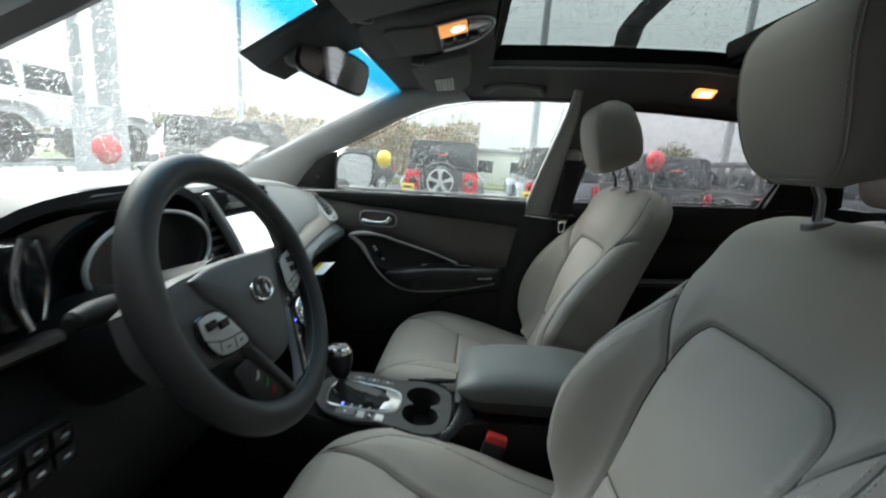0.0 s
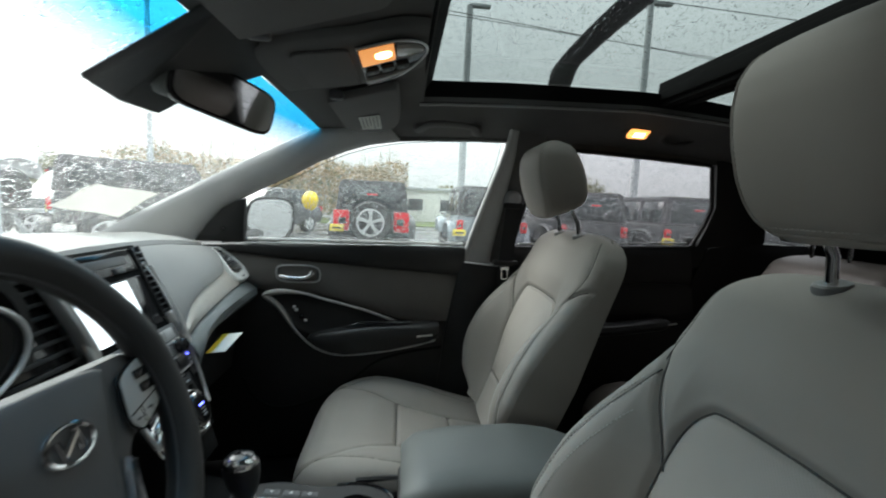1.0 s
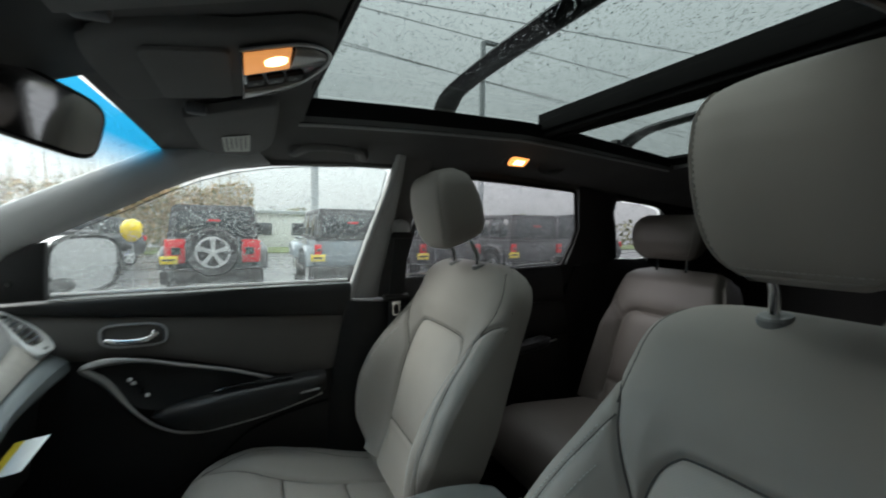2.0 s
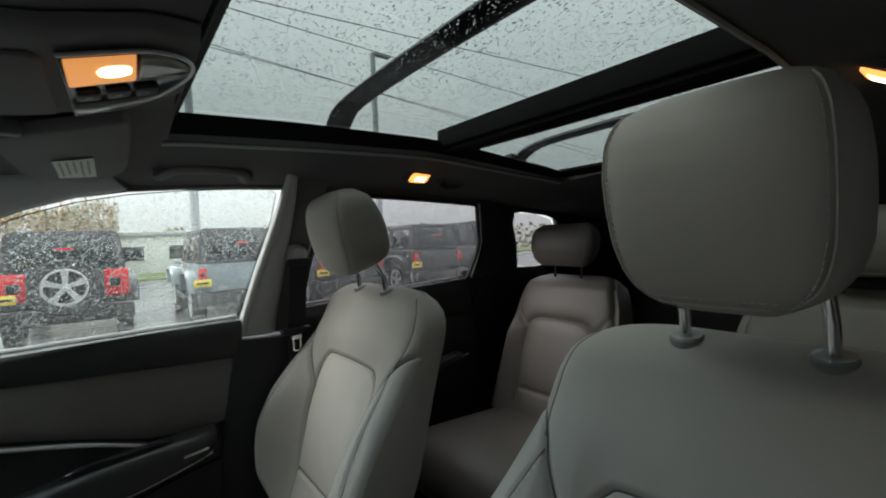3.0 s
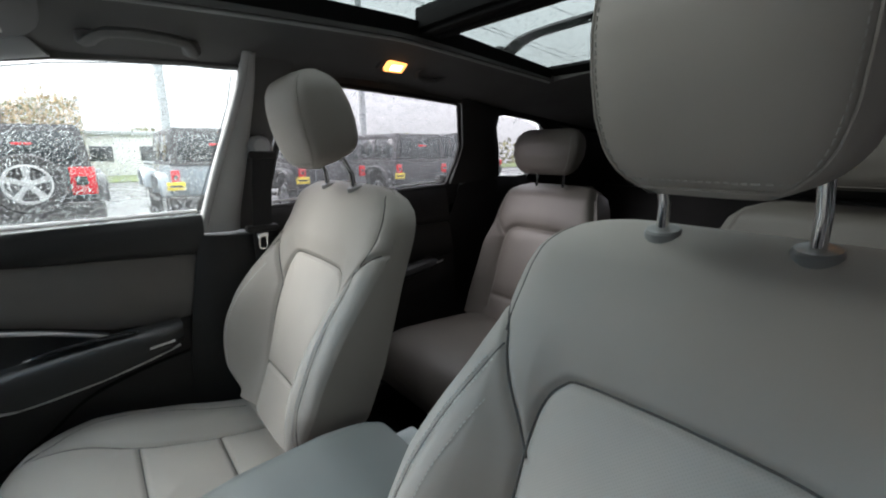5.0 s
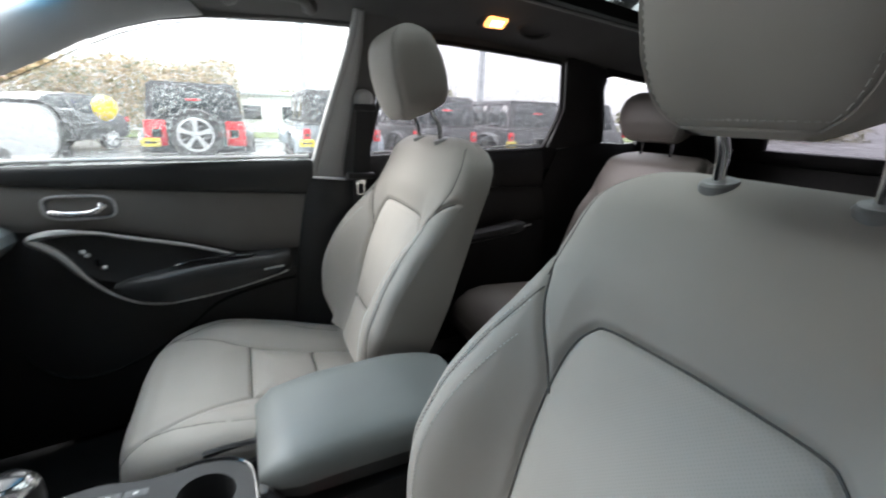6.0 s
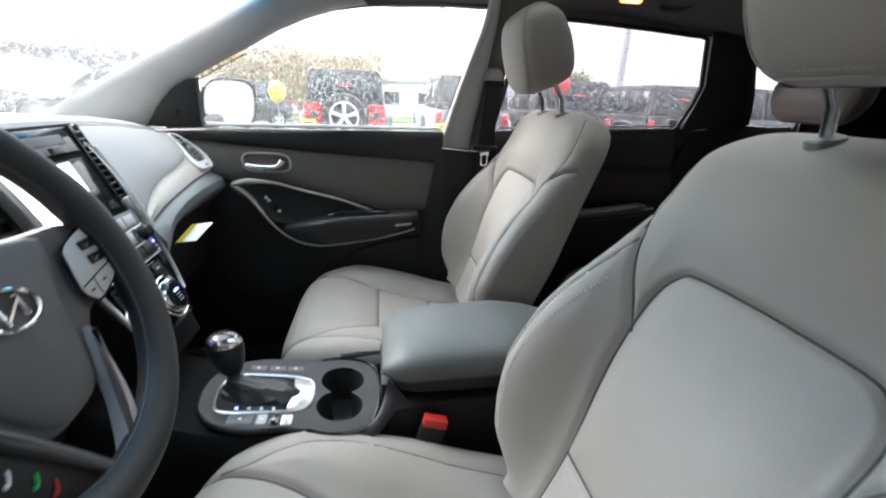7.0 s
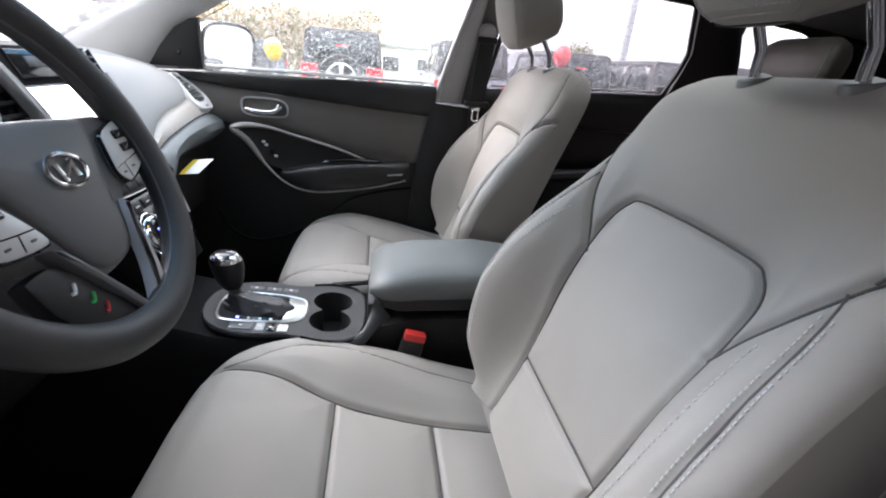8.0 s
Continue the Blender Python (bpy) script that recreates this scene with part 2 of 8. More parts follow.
MIRROR = material("silvered_mirror", (0.85, 0.86, 0.86), 0.02, metal=1.0, vary=0.01)
CLEAR = pane_material("clear_side_glass", (0.86, 0.90, 0.89), 0.05, 0.012)
PRIVACY = pane_material("privacy_glass", (0.52, 0.50, 0.525), 0.04, 0.006)
ROOF_GLASS = pane_material("tinted_roof_glass", (0.222, 0.247, 0.242))
BAND_GLASS = shade_band_material()
CREAM_REFLECTION = thin_sheet("cream_reflection", (0.74, 0.73, 0.705))
KEY_GREY = material("satin_grey_key_plastic", (0.40, 0.40, 0.40), 0.38, metal=0.05, bump=0.1, vary=0.08)
WINDSHIELD = pane_material("clear_windshield_glass", (0.90, 0.94, 0.94), 0.08, 0.06)
WATER = water_material()


# ---- building helpers ----
def thing(name, label, category, at=(0, 0, 0), group="", kind=""):
    ob = new(name)
    ob.empty_display_size = 0.05
    ob.location = at
    return tagged(ob, label, category, group, kind)


def mesh_of(name, bm, mat, smooth=True):
    me = bpy.data.meshes.new(name)
    bmesh.ops.recalc_face_normals(bm, faces=bm.faces)
    bm.to_mesh(me)
    bm.free()
    me.materials.append(mat)
    if smooth:
        me.shade_smooth()
        me.set_sharp_from_angle(angle=radians(38))
    return me


def part(name, bm, mat, parent, label="", smooth=True):
    ob = new(name, mesh_of(name, bm, mat, smooth))
    ob.parent = parent
    return tagged(ob, label)


def solo(name, bm, mat, label, category, kind="", group="", smooth=True):
    return tagged(new(name, mesh_of(name, bm, mat, smooth)), label, category, group, kind)


def box(x, y, z, sx, sy, sz, bevel=0.0, m=None, segs=2):
    bm = bmesh.new()
    bmesh.ops.create_cube(bm, size=1, matrix=Matrix.Translation((x, y, z)) @ Matrix.Diagonal((sx, sy, sz, 1)))
    if bevel:
        bmesh.ops.bevel(bm, geom=bm.edges[:], offset=bevel, segments=segs, profile=0.5, affect="EDGES")
    if m is not None:
        bm.transform(m)
    return bm


def merge(*bms):
    out = bms[0]
    for b in bms[1:]:
        me = bpy.data.meshes.new("tmp")
        b.to_mesh(me)
        b.free()
        out.from_mesh(me)
        bpy.data.meshes.remove(me)
    return out


def loft(loops, closed=True, caps=True, ring=False):
    """A skin over loops of equally many points; closed: each loop is a ring; ring: the last loop joins the first."""
    bm = bmesh.new()
    rows = [[bm.verts.new(p) for p in lp] for lp in loops]
    n = len(rows[0])
    pairs = list(zip(rows, rows[1:])) + ([(rows[-1], rows[0])] if ring else [])
    for a, b in pairs:
        for k in range(n if closed else n - 1):
            q = (a[k], a[(k + 1) % n], b[(k + 1) % n], b[k])
            bm.faces.new(q)
    if closed and caps and not ring:
        bm.faces.new(rows[0][::-1])
        bm.faces.new(rows[-1])
    bmesh.ops.remove_doubles(bm, verts=bm.verts, dist=1e-6)
    return bm


def tube(pts, r, n=10, flat=1.0, closed=False):
    """A round bar along points; r: one radius or one for each point; flat: squeeze of its second axis."""
    pts = [Vector(p) for p in pts]
    rs = r if isinstance(r, (list, tuple)) else [r] * len(pts)
    loops, side = [], None
    for k, p in enumerate(pts):
        a = pts[k - 1] if k or closed else pts[k]
        b = pts[(k + 1) % len(pts)] if k < len(pts) - 1 or closed else pts[k]
        t = (b - a).normalized()
        if side is None:
            side = t.cross(Vector((0, 0, 1)))
            if side.length < 0.1:
                side = t.cross(Vector((0, 1, 0)))
        side = (side - t * side.dot(t)).normalized()
        up = side.cross(t)
        loops.append([p + rs[k] * (math.cos(j * math.tau / n) * side + flat * math.sin(j * math.tau / n) * up) for j in range(n)])
    return loft(loops, True, True, closed)


def smooth_line(pts, steps=6):
    """A Catmull-Rom line through points."""
    pts = [Vector(p) for p in pts]
    out = []
    for k in range(len(pts) - 1):
        p0, p1, p2, p3 = pts[max(k - 1, 0)], pts[k], pts[k + 1], pts[min(k + 2, len(pts) - 1)]
        for s in range(steps):
            t = s / steps
            out.append(0.5 * ((2 * p1) + (p2 - p0) * t + (2 * p0 - 5 * p1 + 4 * p2 - p3) * t * t + (3 * p1 - p0 - 3 * p2 + p3) * t ** 3))
    out.append(pts[-1])
    return out


def plate(outline, thick, place, edge=0.004):
    """A panel of a flat outline (u, v), its front edge rounded; place maps (u, v, w) to the world, w outwards."""
    c = Vector((sum(p[0] for p in outline) / len(outline), sum(p[1] for p in outline) / len(outline)))
    n = len(outline)

    def shrunk(d):
        res = []
        for k in range(n):
            a, p, b = Vector(outline[k - 1]), Vector(outline[k]), Vector(outline[(k + 1) % n])
            e1, e2 = (p - a).normalized(), (b - p).normalized()
            nn = Vector((-(e1.y + e2.y), e1.x + e2.x))
            if nn.length < 1e-6:
                nn = Vector((-e1.y, e1.x))
            nn.normalize()
            res.append(p + nn * d * (1 if area > 0 else -1))
        return res

    area = sum(outline[k - 1][0] * outline[k][1] - outline[k][0] * outline[k - 1][1] for k in range(n))
    loops = [[place(u, v, 0) for u, v in outline], [place(u, v, thick - edge) for u, v in outline]]
    if edge:
        loops.append([place(p.x, p.y, thick - edge * 0.3) for p in shrunk(edge * 0.3)])
        loops.append([place(p.x, p.y, thick) for p in shrunk(edge)])
    return loft(loops)


def rounded(w, h, r, n=5, cx=0.0, cy=0.0):
    """A rectangle's outline with round corners."""
    pts = []
    for sx, sy, a0 in ((1, 1, 0), (-1, 1, 90), (-1, -1, 180), (1, -1, 270)):
        for k in range(n + 1):
            a = radians(a0 + 90 * k / n)
            pts.append((cx + sx * (w / 2 - r) + r * math.cos(a), cy + sy * (h / 2 - r) + r * math.sin(a)))
    return pts


def strip(a, b, thick, cols=6, bulge=0.0, inward=(0, 0, 0), center=(0.3, 0, 1.2)):
    """A shell between two lines of equally many points, bowed by bulge towards the cabin and thick away from it."""
    n = len(a)
    mid = Vector(center)
    front, back = [], []
    for k in range(n):
        p, q = Vector(a[k]), Vector(b[k])
        pa, pb = Vector(a[max(k - 1, 0)]), Vector(a[min(k + 1, n - 1)])
        nn = (pb - pa).cross(q - p)
        if nn.length < 1e-9:
            nn = Vector((0, -1, 0))
        nn.normalize()
        if nn.dot(mid - (p + q) / 2) < 0:
            nn = -nn
        fr, bk = [], []
        for j in range(cols + 1):
            s = j / cols
            w = p.lerp(q, s) + nn * bulge * math.sqrt(max(0, 1 - (2 * s - 1) ** 2))
            fr.append(w)
            bk.append(w - nn * thick)
        front.append(fr)
        back.append(bk)
    return loft([f + bb[::-1] for f, bb in zip(front, back)])


def lerp_table(x, xs, ys):
    return float(np.interp(x, xs, ys))


# ---- the car body: x to the rear, y to the passenger's side, z up ----
def belt_y(x):
    return lerp_table(x, [-0.9, -0.65, -0.4, -0.29, 0.42, 1.4, 1.8, 2.3], [0.58, 0.60, 0.637, 0.645, 0.75, 0.80, 0.80, 0.72])


def rail_y(x):
    return lerp_table(x, [-0.65, -0.07, 0.5, 1.35, 1.8, 2.3], [0.60, 0.57, 0.625, 0.67, 0.65, 0.58])


def side_y(x, z):
    """The half-width of the cabin's side."""
    if z >= 1.2:
        return belt_y(x) + (rail_y(x) - belt_y(x)) * (z - 1.2) / 0.36
    return belt_y(x) + 0.01 * (1.2 - z)


def on_side(x, z, s=1, off=0.0):
    return Vector((x, s * (side_y(x, z) - off), z))


def liner_z(x, y):
    crown = lerp_table(x, [-0.06, 0.0, 0.12, 0.25, 0.85, 1.45, 1.9, 2.4], [1.565, 1.58, 1.605, 1.645, 1.660, 1.610, 1.55, 1.47])
    edge = lerp_table(x, [-0.06, 0.1, 0.2, 0.52, 0.9, 1.3, 1.8, 2.4], [1.562, 1.565, 1.555, 1.572, 1.575, 1.548, 1.505, 1.43])
    s = min(1.0, abs(y) / rail_y(x))
    return edge + (crown - edge) * (1 - s ** 3)


WIN_FRONT = [(-0.29, 1.203), (-0.283, 1.27), (-0.272, 1.342), (-0.2, 1.382), (-0.12, 1.422), (-0.05, 1.46), (0.025, 1.495), (0.1, 1.52), (0.19, 1.539), (0.3, 1.552),
             (0.41, 1.56), (0.495, 1.563), (0.515, 1.552), (0.505, 1.485), (0.462, 1.34), (0.421, 1.207), (0.2, 1.206), (-0.05, 1.204)]
WIN_REAR = [(0.61, 1.208), (0.625, 1.35), (0.66, 1.553), (0.83, 1.555), (1.05, 1.548), (1.27, 1.538), (1.29, 1.53), (1.325, 1.44), (1.345, 1.39), (1.34, 1.33), (1.318, 1.245), (1.30, 1.236), (0.95, 1.222)]
WIN_QUARTER = [(1.615, 1.278), (1.60, 1.30), (1.568, 1.37), (1.515, 1.465), (1.515, 1.485), (1.54, 1.503), (1.66, 1.497), (1.76, 1.475), (1.80, 1.44), (1.80, 1.30), (1.78, 1.266), (1.70, 1.264)]


# ---- setting: floor, headliner, pillars, side walls ----
def floor_pan():
    bm = loft([[(x, y, z) for y, z in ((-0.74, 0.50), (-0.70, 0.44), (-0.16, 0.40), (-0.13, 0.50), (0.13, 0.50), (0.16, 0.40), (0.70, 0.44), (0.74, 0.50), (0.74, 0.36), (-0.74, 0.36))] for x in (-0.75, 0.0, 0.8, 1.6, 2.4)])
    solo("floor", bm, CARPET, "black carpeted car floor with a raised centre tunnel", "floor", "structure")
    bm = loft([[(-0.75, -0.7, 0.42), (-0.75, 0.7, 0.42), (-0.72, 0.7, 0.42), (-0.72, -0.7, 0.42)], [(-0.95, -0.62, 1.14), (-0.95, 0.62, 1.14), (-0.92, 0.62, 1.14), (-0.92, -0.62, 1.14)]])
    solo("wall_front", bm, CARPET, "black carpeted bulkhead under the dashboard", "bulkhead", "structure")


floor_pan()


def headliner():
    xs = sorted(set([round(-0.05 + 0.06 * k, 3) for k in range(41)] + [0.25, 1.455]))
    ts = [k / 14 for k in range(-14, 15)]
    verts, faces, index = [], [], {}
    half = 0.385

    def y_of(x, t):
        # columns run straight along the opening and fan out to the rails
        if abs(t) <= 9 / 14:
            return t / (9 / 14) * half
        return math.copysign(half + (abs(t) - 9 / 14) / (5 / 14) * (rail_y(x) + 0.012 - half), t)

    for side in (0, 1):
        for i, x in enumerate(xs):
            for j, t in enumerate(ts):
                y = y_of(x, t)
                index[side, i, j] = len(verts)
                verts.append((x, y, liner_z(x, y) + 0.03 * side))

    def hole(i, j):
        return xs[i] >= 0.249 and xs[i + 1] <= 1.456 and abs(ts[j] + ts[j + 1]) / 2 < 9 / 14

    for i in range(len(xs) - 1):
        for j in range(len(ts) - 1):
            if hole(i, j):
                continue
            for side in (0, 1):
                q = [index[side, i, j], index[side, i + 1, j], index[side, i + 1, j + 1], index[side, i, j + 1]]
                faces.append(q if side else q[::-1])
            for di, dj, a, b in ((-1, 0, (i, j), (i, j + 1)), (1, 0, (i + 1, j), (i + 1, j + 1)), (0, -1, (i, j), (i + 1, j)), (0, 1, (i, j + 1), (i + 1, j + 1))):
                ni, nj = i + di, j + dj
                if not (0 <= ni < len(xs) - 1 and 0 <= nj < len(ts) - 1) or hole(ni, nj):
                    faces.append([index[0, *a], index[0, *b], index[1, *b], index[1, *a]])
    me = bpy.data.meshes.new("ceiling")
    me.from_pydata(verts, [], faces)
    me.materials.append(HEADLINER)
    me.shade_smooth()
    me.set_sharp_from_angle(angle=radians(40))
    tagged(new("ceiling", me), "grey fabric car headliner with a wide sunroof opening", "headliner", kind="structure")


headliner()


def pillars(s, side_name):
    """The pillar trims of one side; s: 1 passenger's, -1 driver's."""
    low = [(-0.62, 1.185), (-0.5, 1.203), (-0.42, 1.213), (-0.388, 1.262), (-0.338, 1.318), (-0.274, 1.35), (-0.2, 1.39), (-0.12, 1.43), (-0.05, 1.468), (0.025, 1.503), (0.1, 1.528), (0.19, 1.547)]
    top = [(-0.80, 1.165), (-0.735, 1.20), (-0.66, 1.243), (-0.59, 1.285), (-0.52, 1.325), (-0.453, 1.363), (-0.36, 1.411), (-0.26, 1.462), (-0.16, 1.512), (-0.062, 1.56), (0.04, 1.585), (0.15, 1.59)]
    a = [on_side(x, z, s, 0.012) for x, z in low]
    b = [Vector((x, s * (lerp_table(x, [-0.8, -0.453, -0.06, 0.15], [0.585, 0.595, 0.56, 0.56])), z)) for x, z in top]
    bm = strip(a, b, 0.02, 8, 0.022)
    solo(f"trim_a_pillar_{side_name}", bm, PILLAR_GREY, "pale grey plastic windshield pillar trim", "pillar", "structure", "pillar trims")
    # middle pillar: pale upper trim, black lower trim
    fr = [(0.430, 1.158), (0.437, 1.20), (0.470, 1.33), (0.515, 1.48), (0.528, 1.53), (0.531, 1.552), (0.532, 1.575), (0.532, 1.60)]
    md = [(0.525, 1.156), (0.530, 1.20), (0.546, 1.33), (0.562, 1.48), (0.565, 1.53), (0.563, 1.552), (0.560, 1.575), (0.558, 1.60)]
    bk = [(0.600, 1.145), (0.602, 1.20), (0.612, 1.33), (0.628, 1.48), (0.642, 1.53), (0.648, 1.552), (0.652, 1.575), (0.655, 1.60)]
    back_off = 0.0 if s > 0 else 0.12
    lean_in = lambda z: 0.035 * max(0.0, (z - 1.50) / 0.10) ** 1.5
    bm = strip([on_side(x + back_off, z, s, 0.012 + lean_in(z)) for x, z in fr], [on_side(x + back_off, z, s, 0.016 + lean_in(z)) for x, z in md], 0.03, 10, 0.014)
    solo(f"trim_b_pillar_{side_name}", bm, PILLAR_GREY, "pale grey plastic middle pillar trim", "pillar", "structure", "pillar trims")
    bm = tube(smooth_line([on_side(x + back_off + 0.004, z, s, 0.020 + lean_in(z)) for x, z in fr], 3), 0.0105, 10)
    solo(f"trim_b_pillar_edge_{side_name}", bm, PILLAR_GREY, "rounded pale front edge of the middle pillar", "pillar", "structure", "pillar trims")
    # rear half of the pale trim, its shade put in as dark headliner grey
    bm = strip([on_side(x + back_off, z, s, 0.010 + lean_in(z)) for x, z in md], [on_side(x + back_off, z, s, 0.006 + lean_in(z)) for x, z in bk], 0.03, 6, 0.004)
    solo(f"trim_b_pillar_rear_{side_name}", bm, HEADLINER, "shaded rear half of the pale middle pillar trim, coloured dark grey", "pillar", "structure", "pillar trims")
    fr = [(0.345, 0.46), (0.352, 0.7), (0.37, 0.9), (0.395, 1.05), (0.42, 1.154)]
    bk = [(0.66, 0.46), (0.63, 0.7), (0.61, 0.9), (0.602, 1.05), (0.6, 1.142)]
    bm = strip([on_side(x + back_off, z, s, 0.03) for x, z in fr], [on_side(x + back_off * 0.6, z, s, 0.045) for x, z in bk], 0.06, 8, 0.02)
    solo(f"trim_b_pillar_low_{side_name}", bm, BLACK_PLASTIC, "black grained plastic lower middle pillar trim", "pillar", "structure", "pillar trims")
    fr = [(1.338, 1.24), (1.352, 1.32), (1.358, 1.39), (1.335, 1.45), (1.305, 1.53), (1.29, 1.56)]
    bk = [(1.605, 1.265), (1.592, 1.30), (1.56, 1.37), (1.508, 1.46), (1.505, 1.49), (1.50, 1.525)]
    bm = strip([on_side(x, z, s, 0.008) for x, z in fr], [on_side(x, z, s, 0.012) for x, z in bk], 0.03, 8, 0.012)
    solo(f"trim_c_pillar_{side_name}", bm, BLACK_PLASTIC, "dark plastic rear pillar trim", "pillar", "structure", "pillar trims")
    fr = [(1.790, 1.19), (1.815, 1.36), (1.812, 1.44), (1.77, 1.488)]
    bk = [(2.36, 1.08), (2.35, 1.30), (2.33, 1.38), (2.30, 1.43)]
    bm = strip([on_side(x, z, s, 0.008) for x, z in fr], [on_side(x, z, s, 0.012) for x, z in bk], 0.03, 8, 0.0)
    solo(f"trim_d_pillar_{side_name}", bm, BLACK_PLASTIC, "dark plastic cargo pillar trim", "pillar", "structure", "pillar trims")
    # strip over the quarter window up to the liner
    fr = [(1.49, 1.50), (1.54, 1.508), (1.66, 1.502), (1.76, 1.482), (1.82, 1.45)]
    bk = [(1.49, 1.545), (1.55, 1.54), (1.66, 1.53), (1.78, 1.515), (1.9, 1.50)]
    bm = strip([on_side(x, z, s, 0.006) for x, z in fr], [on_side(x, z, s, 0.01) for x, z in bk], 0.03, 4, 0.0)
    solo(f"trim_quarter_{side_name}", bm, BLACK_PLASTIC, "dark plastic trim over the quarter window", "trim", "structure")
    # frame strips from the window tops up to the headliner
    for nm, line in (("front", [(-0.03, 1.478), (0.025, 1.503), (0.1, 1.528), (0.19, 1.546), (0.3, 1.558), (0.41, 1.566), (0.5, 1.568), (0.56, 1.57)]), ("rear", [(0.62, 1.562), (0.83, 1.560), (1.05, 1.553), (1.27, 1.543), (1.36, 1.53)])):
        bm = strip([on_side(x, z, s, 0.003) for x, z in line], [Vector((x, s * (rail_y(x) + 0.002), max(z + 0.035, liner_z(x, rail_y(x)) + 0.02))) for x, z in line], 0.02, 3, 0.0)
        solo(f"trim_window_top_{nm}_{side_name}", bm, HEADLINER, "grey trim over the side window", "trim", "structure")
    # cargo side and sill
    fr = [(1.30, 0.42), (1.32, 0.8), (1.35, 1.10), (1.40, 1.235), (1.56, 1.262), (1.70, 1.258), (1.80, 1.262), (2.36, 1.195)]
    bk = [(2.38, 0.42), (2.38, 0.8), (2.38, 1.0), (2.38, 1.05), (2.38, 1.08), (2.38, 1.12), (2.38, 1.15), (2.38, 1.18)]
    bm = strip([on_side(x, z, s, 0.0) for x, z in fr], [on_side(x, z, s, 0.0) for x, z in bk], 0.04, 6, 0.0)
    solo(f"wall_cargo_{side_name}", bm, BLACK_PLASTIC, "dark plastic cargo side wall", "side wall", "structure")
    xs = [0.60, 0.8, 1.0, 1.2, 1.4, 1.6, 1.8, 2.1, 2.38]
    bm = strip([on_side(x, lerp_table(x, [0.6, 1.3, 1.6, 1.8, 2.38], [1.196, 1.226, 1.262, 1.255, 1.19]), s, -0.03) for x in xs], [on_side(x, 0.42, s, -0.03) for x in xs], 0.02, 3, 0.0)
    solo(f"wall_side_{side_name}", bm, BLACK_PLASTIC, "dark body side behind the rear trim", "side wall", "structure")
    bm = strip([Vector((x, s * 0.735, 0.50)) for x in (-0.5, 0.2, 0.8, 1.4)], [Vector((x, s * 0.80, 0.44)) for x in (-0.5, 0.2, 0.8, 1.4)], 0.05, 5, 0.012)
    xs = [1.45, 1.7, 1.9, 2.1, 2.38]
    top_back = strip([on_side(x, lerp_table(x, [1.45, 1.8, 2.38], [1.52, 1.49, 1.39]), s, -0.02) for x in xs], [Vector((x, s * (rail_y(x) - 0.02), liner_z(x, 0.5) + 0.05)) for x in xs], 0.01, 2, 0.0)
    solo(f"wall_rail_{side_name}", top_back, MATTE_BLACK, "dark body rail above the cargo side", "side wall", "structure")
    solo(f"trim_sill_{side_name}", bm, BLACK_PLASTIC, "black plastic door sill trim", "sill", "structure")


pillars(1, "passenger")
pillars(-1, "driver")


def tailgate():
    ob = thing("wall_rear", "dark plastic tailgate with a rain-wet window", "tailgate", (2.38, 0, 0), kind="structure")
    ob2 = Matrix.Translation((-2.38, 0, 0))
    low = merge(box(2.4, 0, 0.82, 0.05, 1.5, 0.84, 0.01), box(2.37, 0, 1.22, 0.05, 1.46, 0.06, 0.015))
    low.transform(ob2)
    part("lower_panel", low, BLACK_PLASTIC, ob)
    top = box(2.36, 0, 1.475, 0.06, 1.2, 0.07, 0.02)
    top.transform(ob2)
    part("upper_panel", top, BLACK_PLASTIC, ob)
    for s in (1, -1):
        post = box(2.37, s * 0.62, 1.34, 0.06, 0.12, 0.28, 0.02)
        post.transform(ob2)
        part("side_panel", post, BLACK_PLASTIC, ob)
    pane = box(2.39, 0, 1.345, 0.004, 1.14, 0.22)
    pane.transform(ob2)
    p = part("pane", pane, PRIVACY, ob, "tinted rear window glass")


tailgate()


# ---- glass with rain ----
def pane_on_side(outline, s, off):
    """A flush pane of one outline on the cabin's side."""
    c = Vector((sum(p[0] for p in outline) / len(outline), sum(p[1] for p in outline) / len(outline)))
    rings = []
    for f in (1.03, 0.7, 0.35):
        rings.append([on_side(c.x + (x - c.x) * f, c.y + (z - c.y) * f, s, off) for x, z in outline])
    bm = bmesh.new()
    rows = [[bm.verts.new(p) for p in r] for r in rings]
    n = len(outline)
    for a, b in zip(rows, rows[1:]):
        for k in range(n):
            bm.faces.new((a[k], a[(k + 1) % n], b[(k + 1) % n], b[k]))
    mid = bm.verts.new(on_side(c.x, c.y, s, off))
    for k in range(n):
        bm.faces.new((rows[-1][k], rows[-1][(k + 1) % n], mid))
    return bm


def inside(x, y, poly):
    hit = False
    for k in range(len(poly)):
        (x1, y1), (x2, y2) = poly[k - 1], poly[k]
        if (y1 > y) != (y2 > y) and x < (x2 - x1) * (y - y1) / (y2 - y1) + x1:
            hit = not hit
    return hit


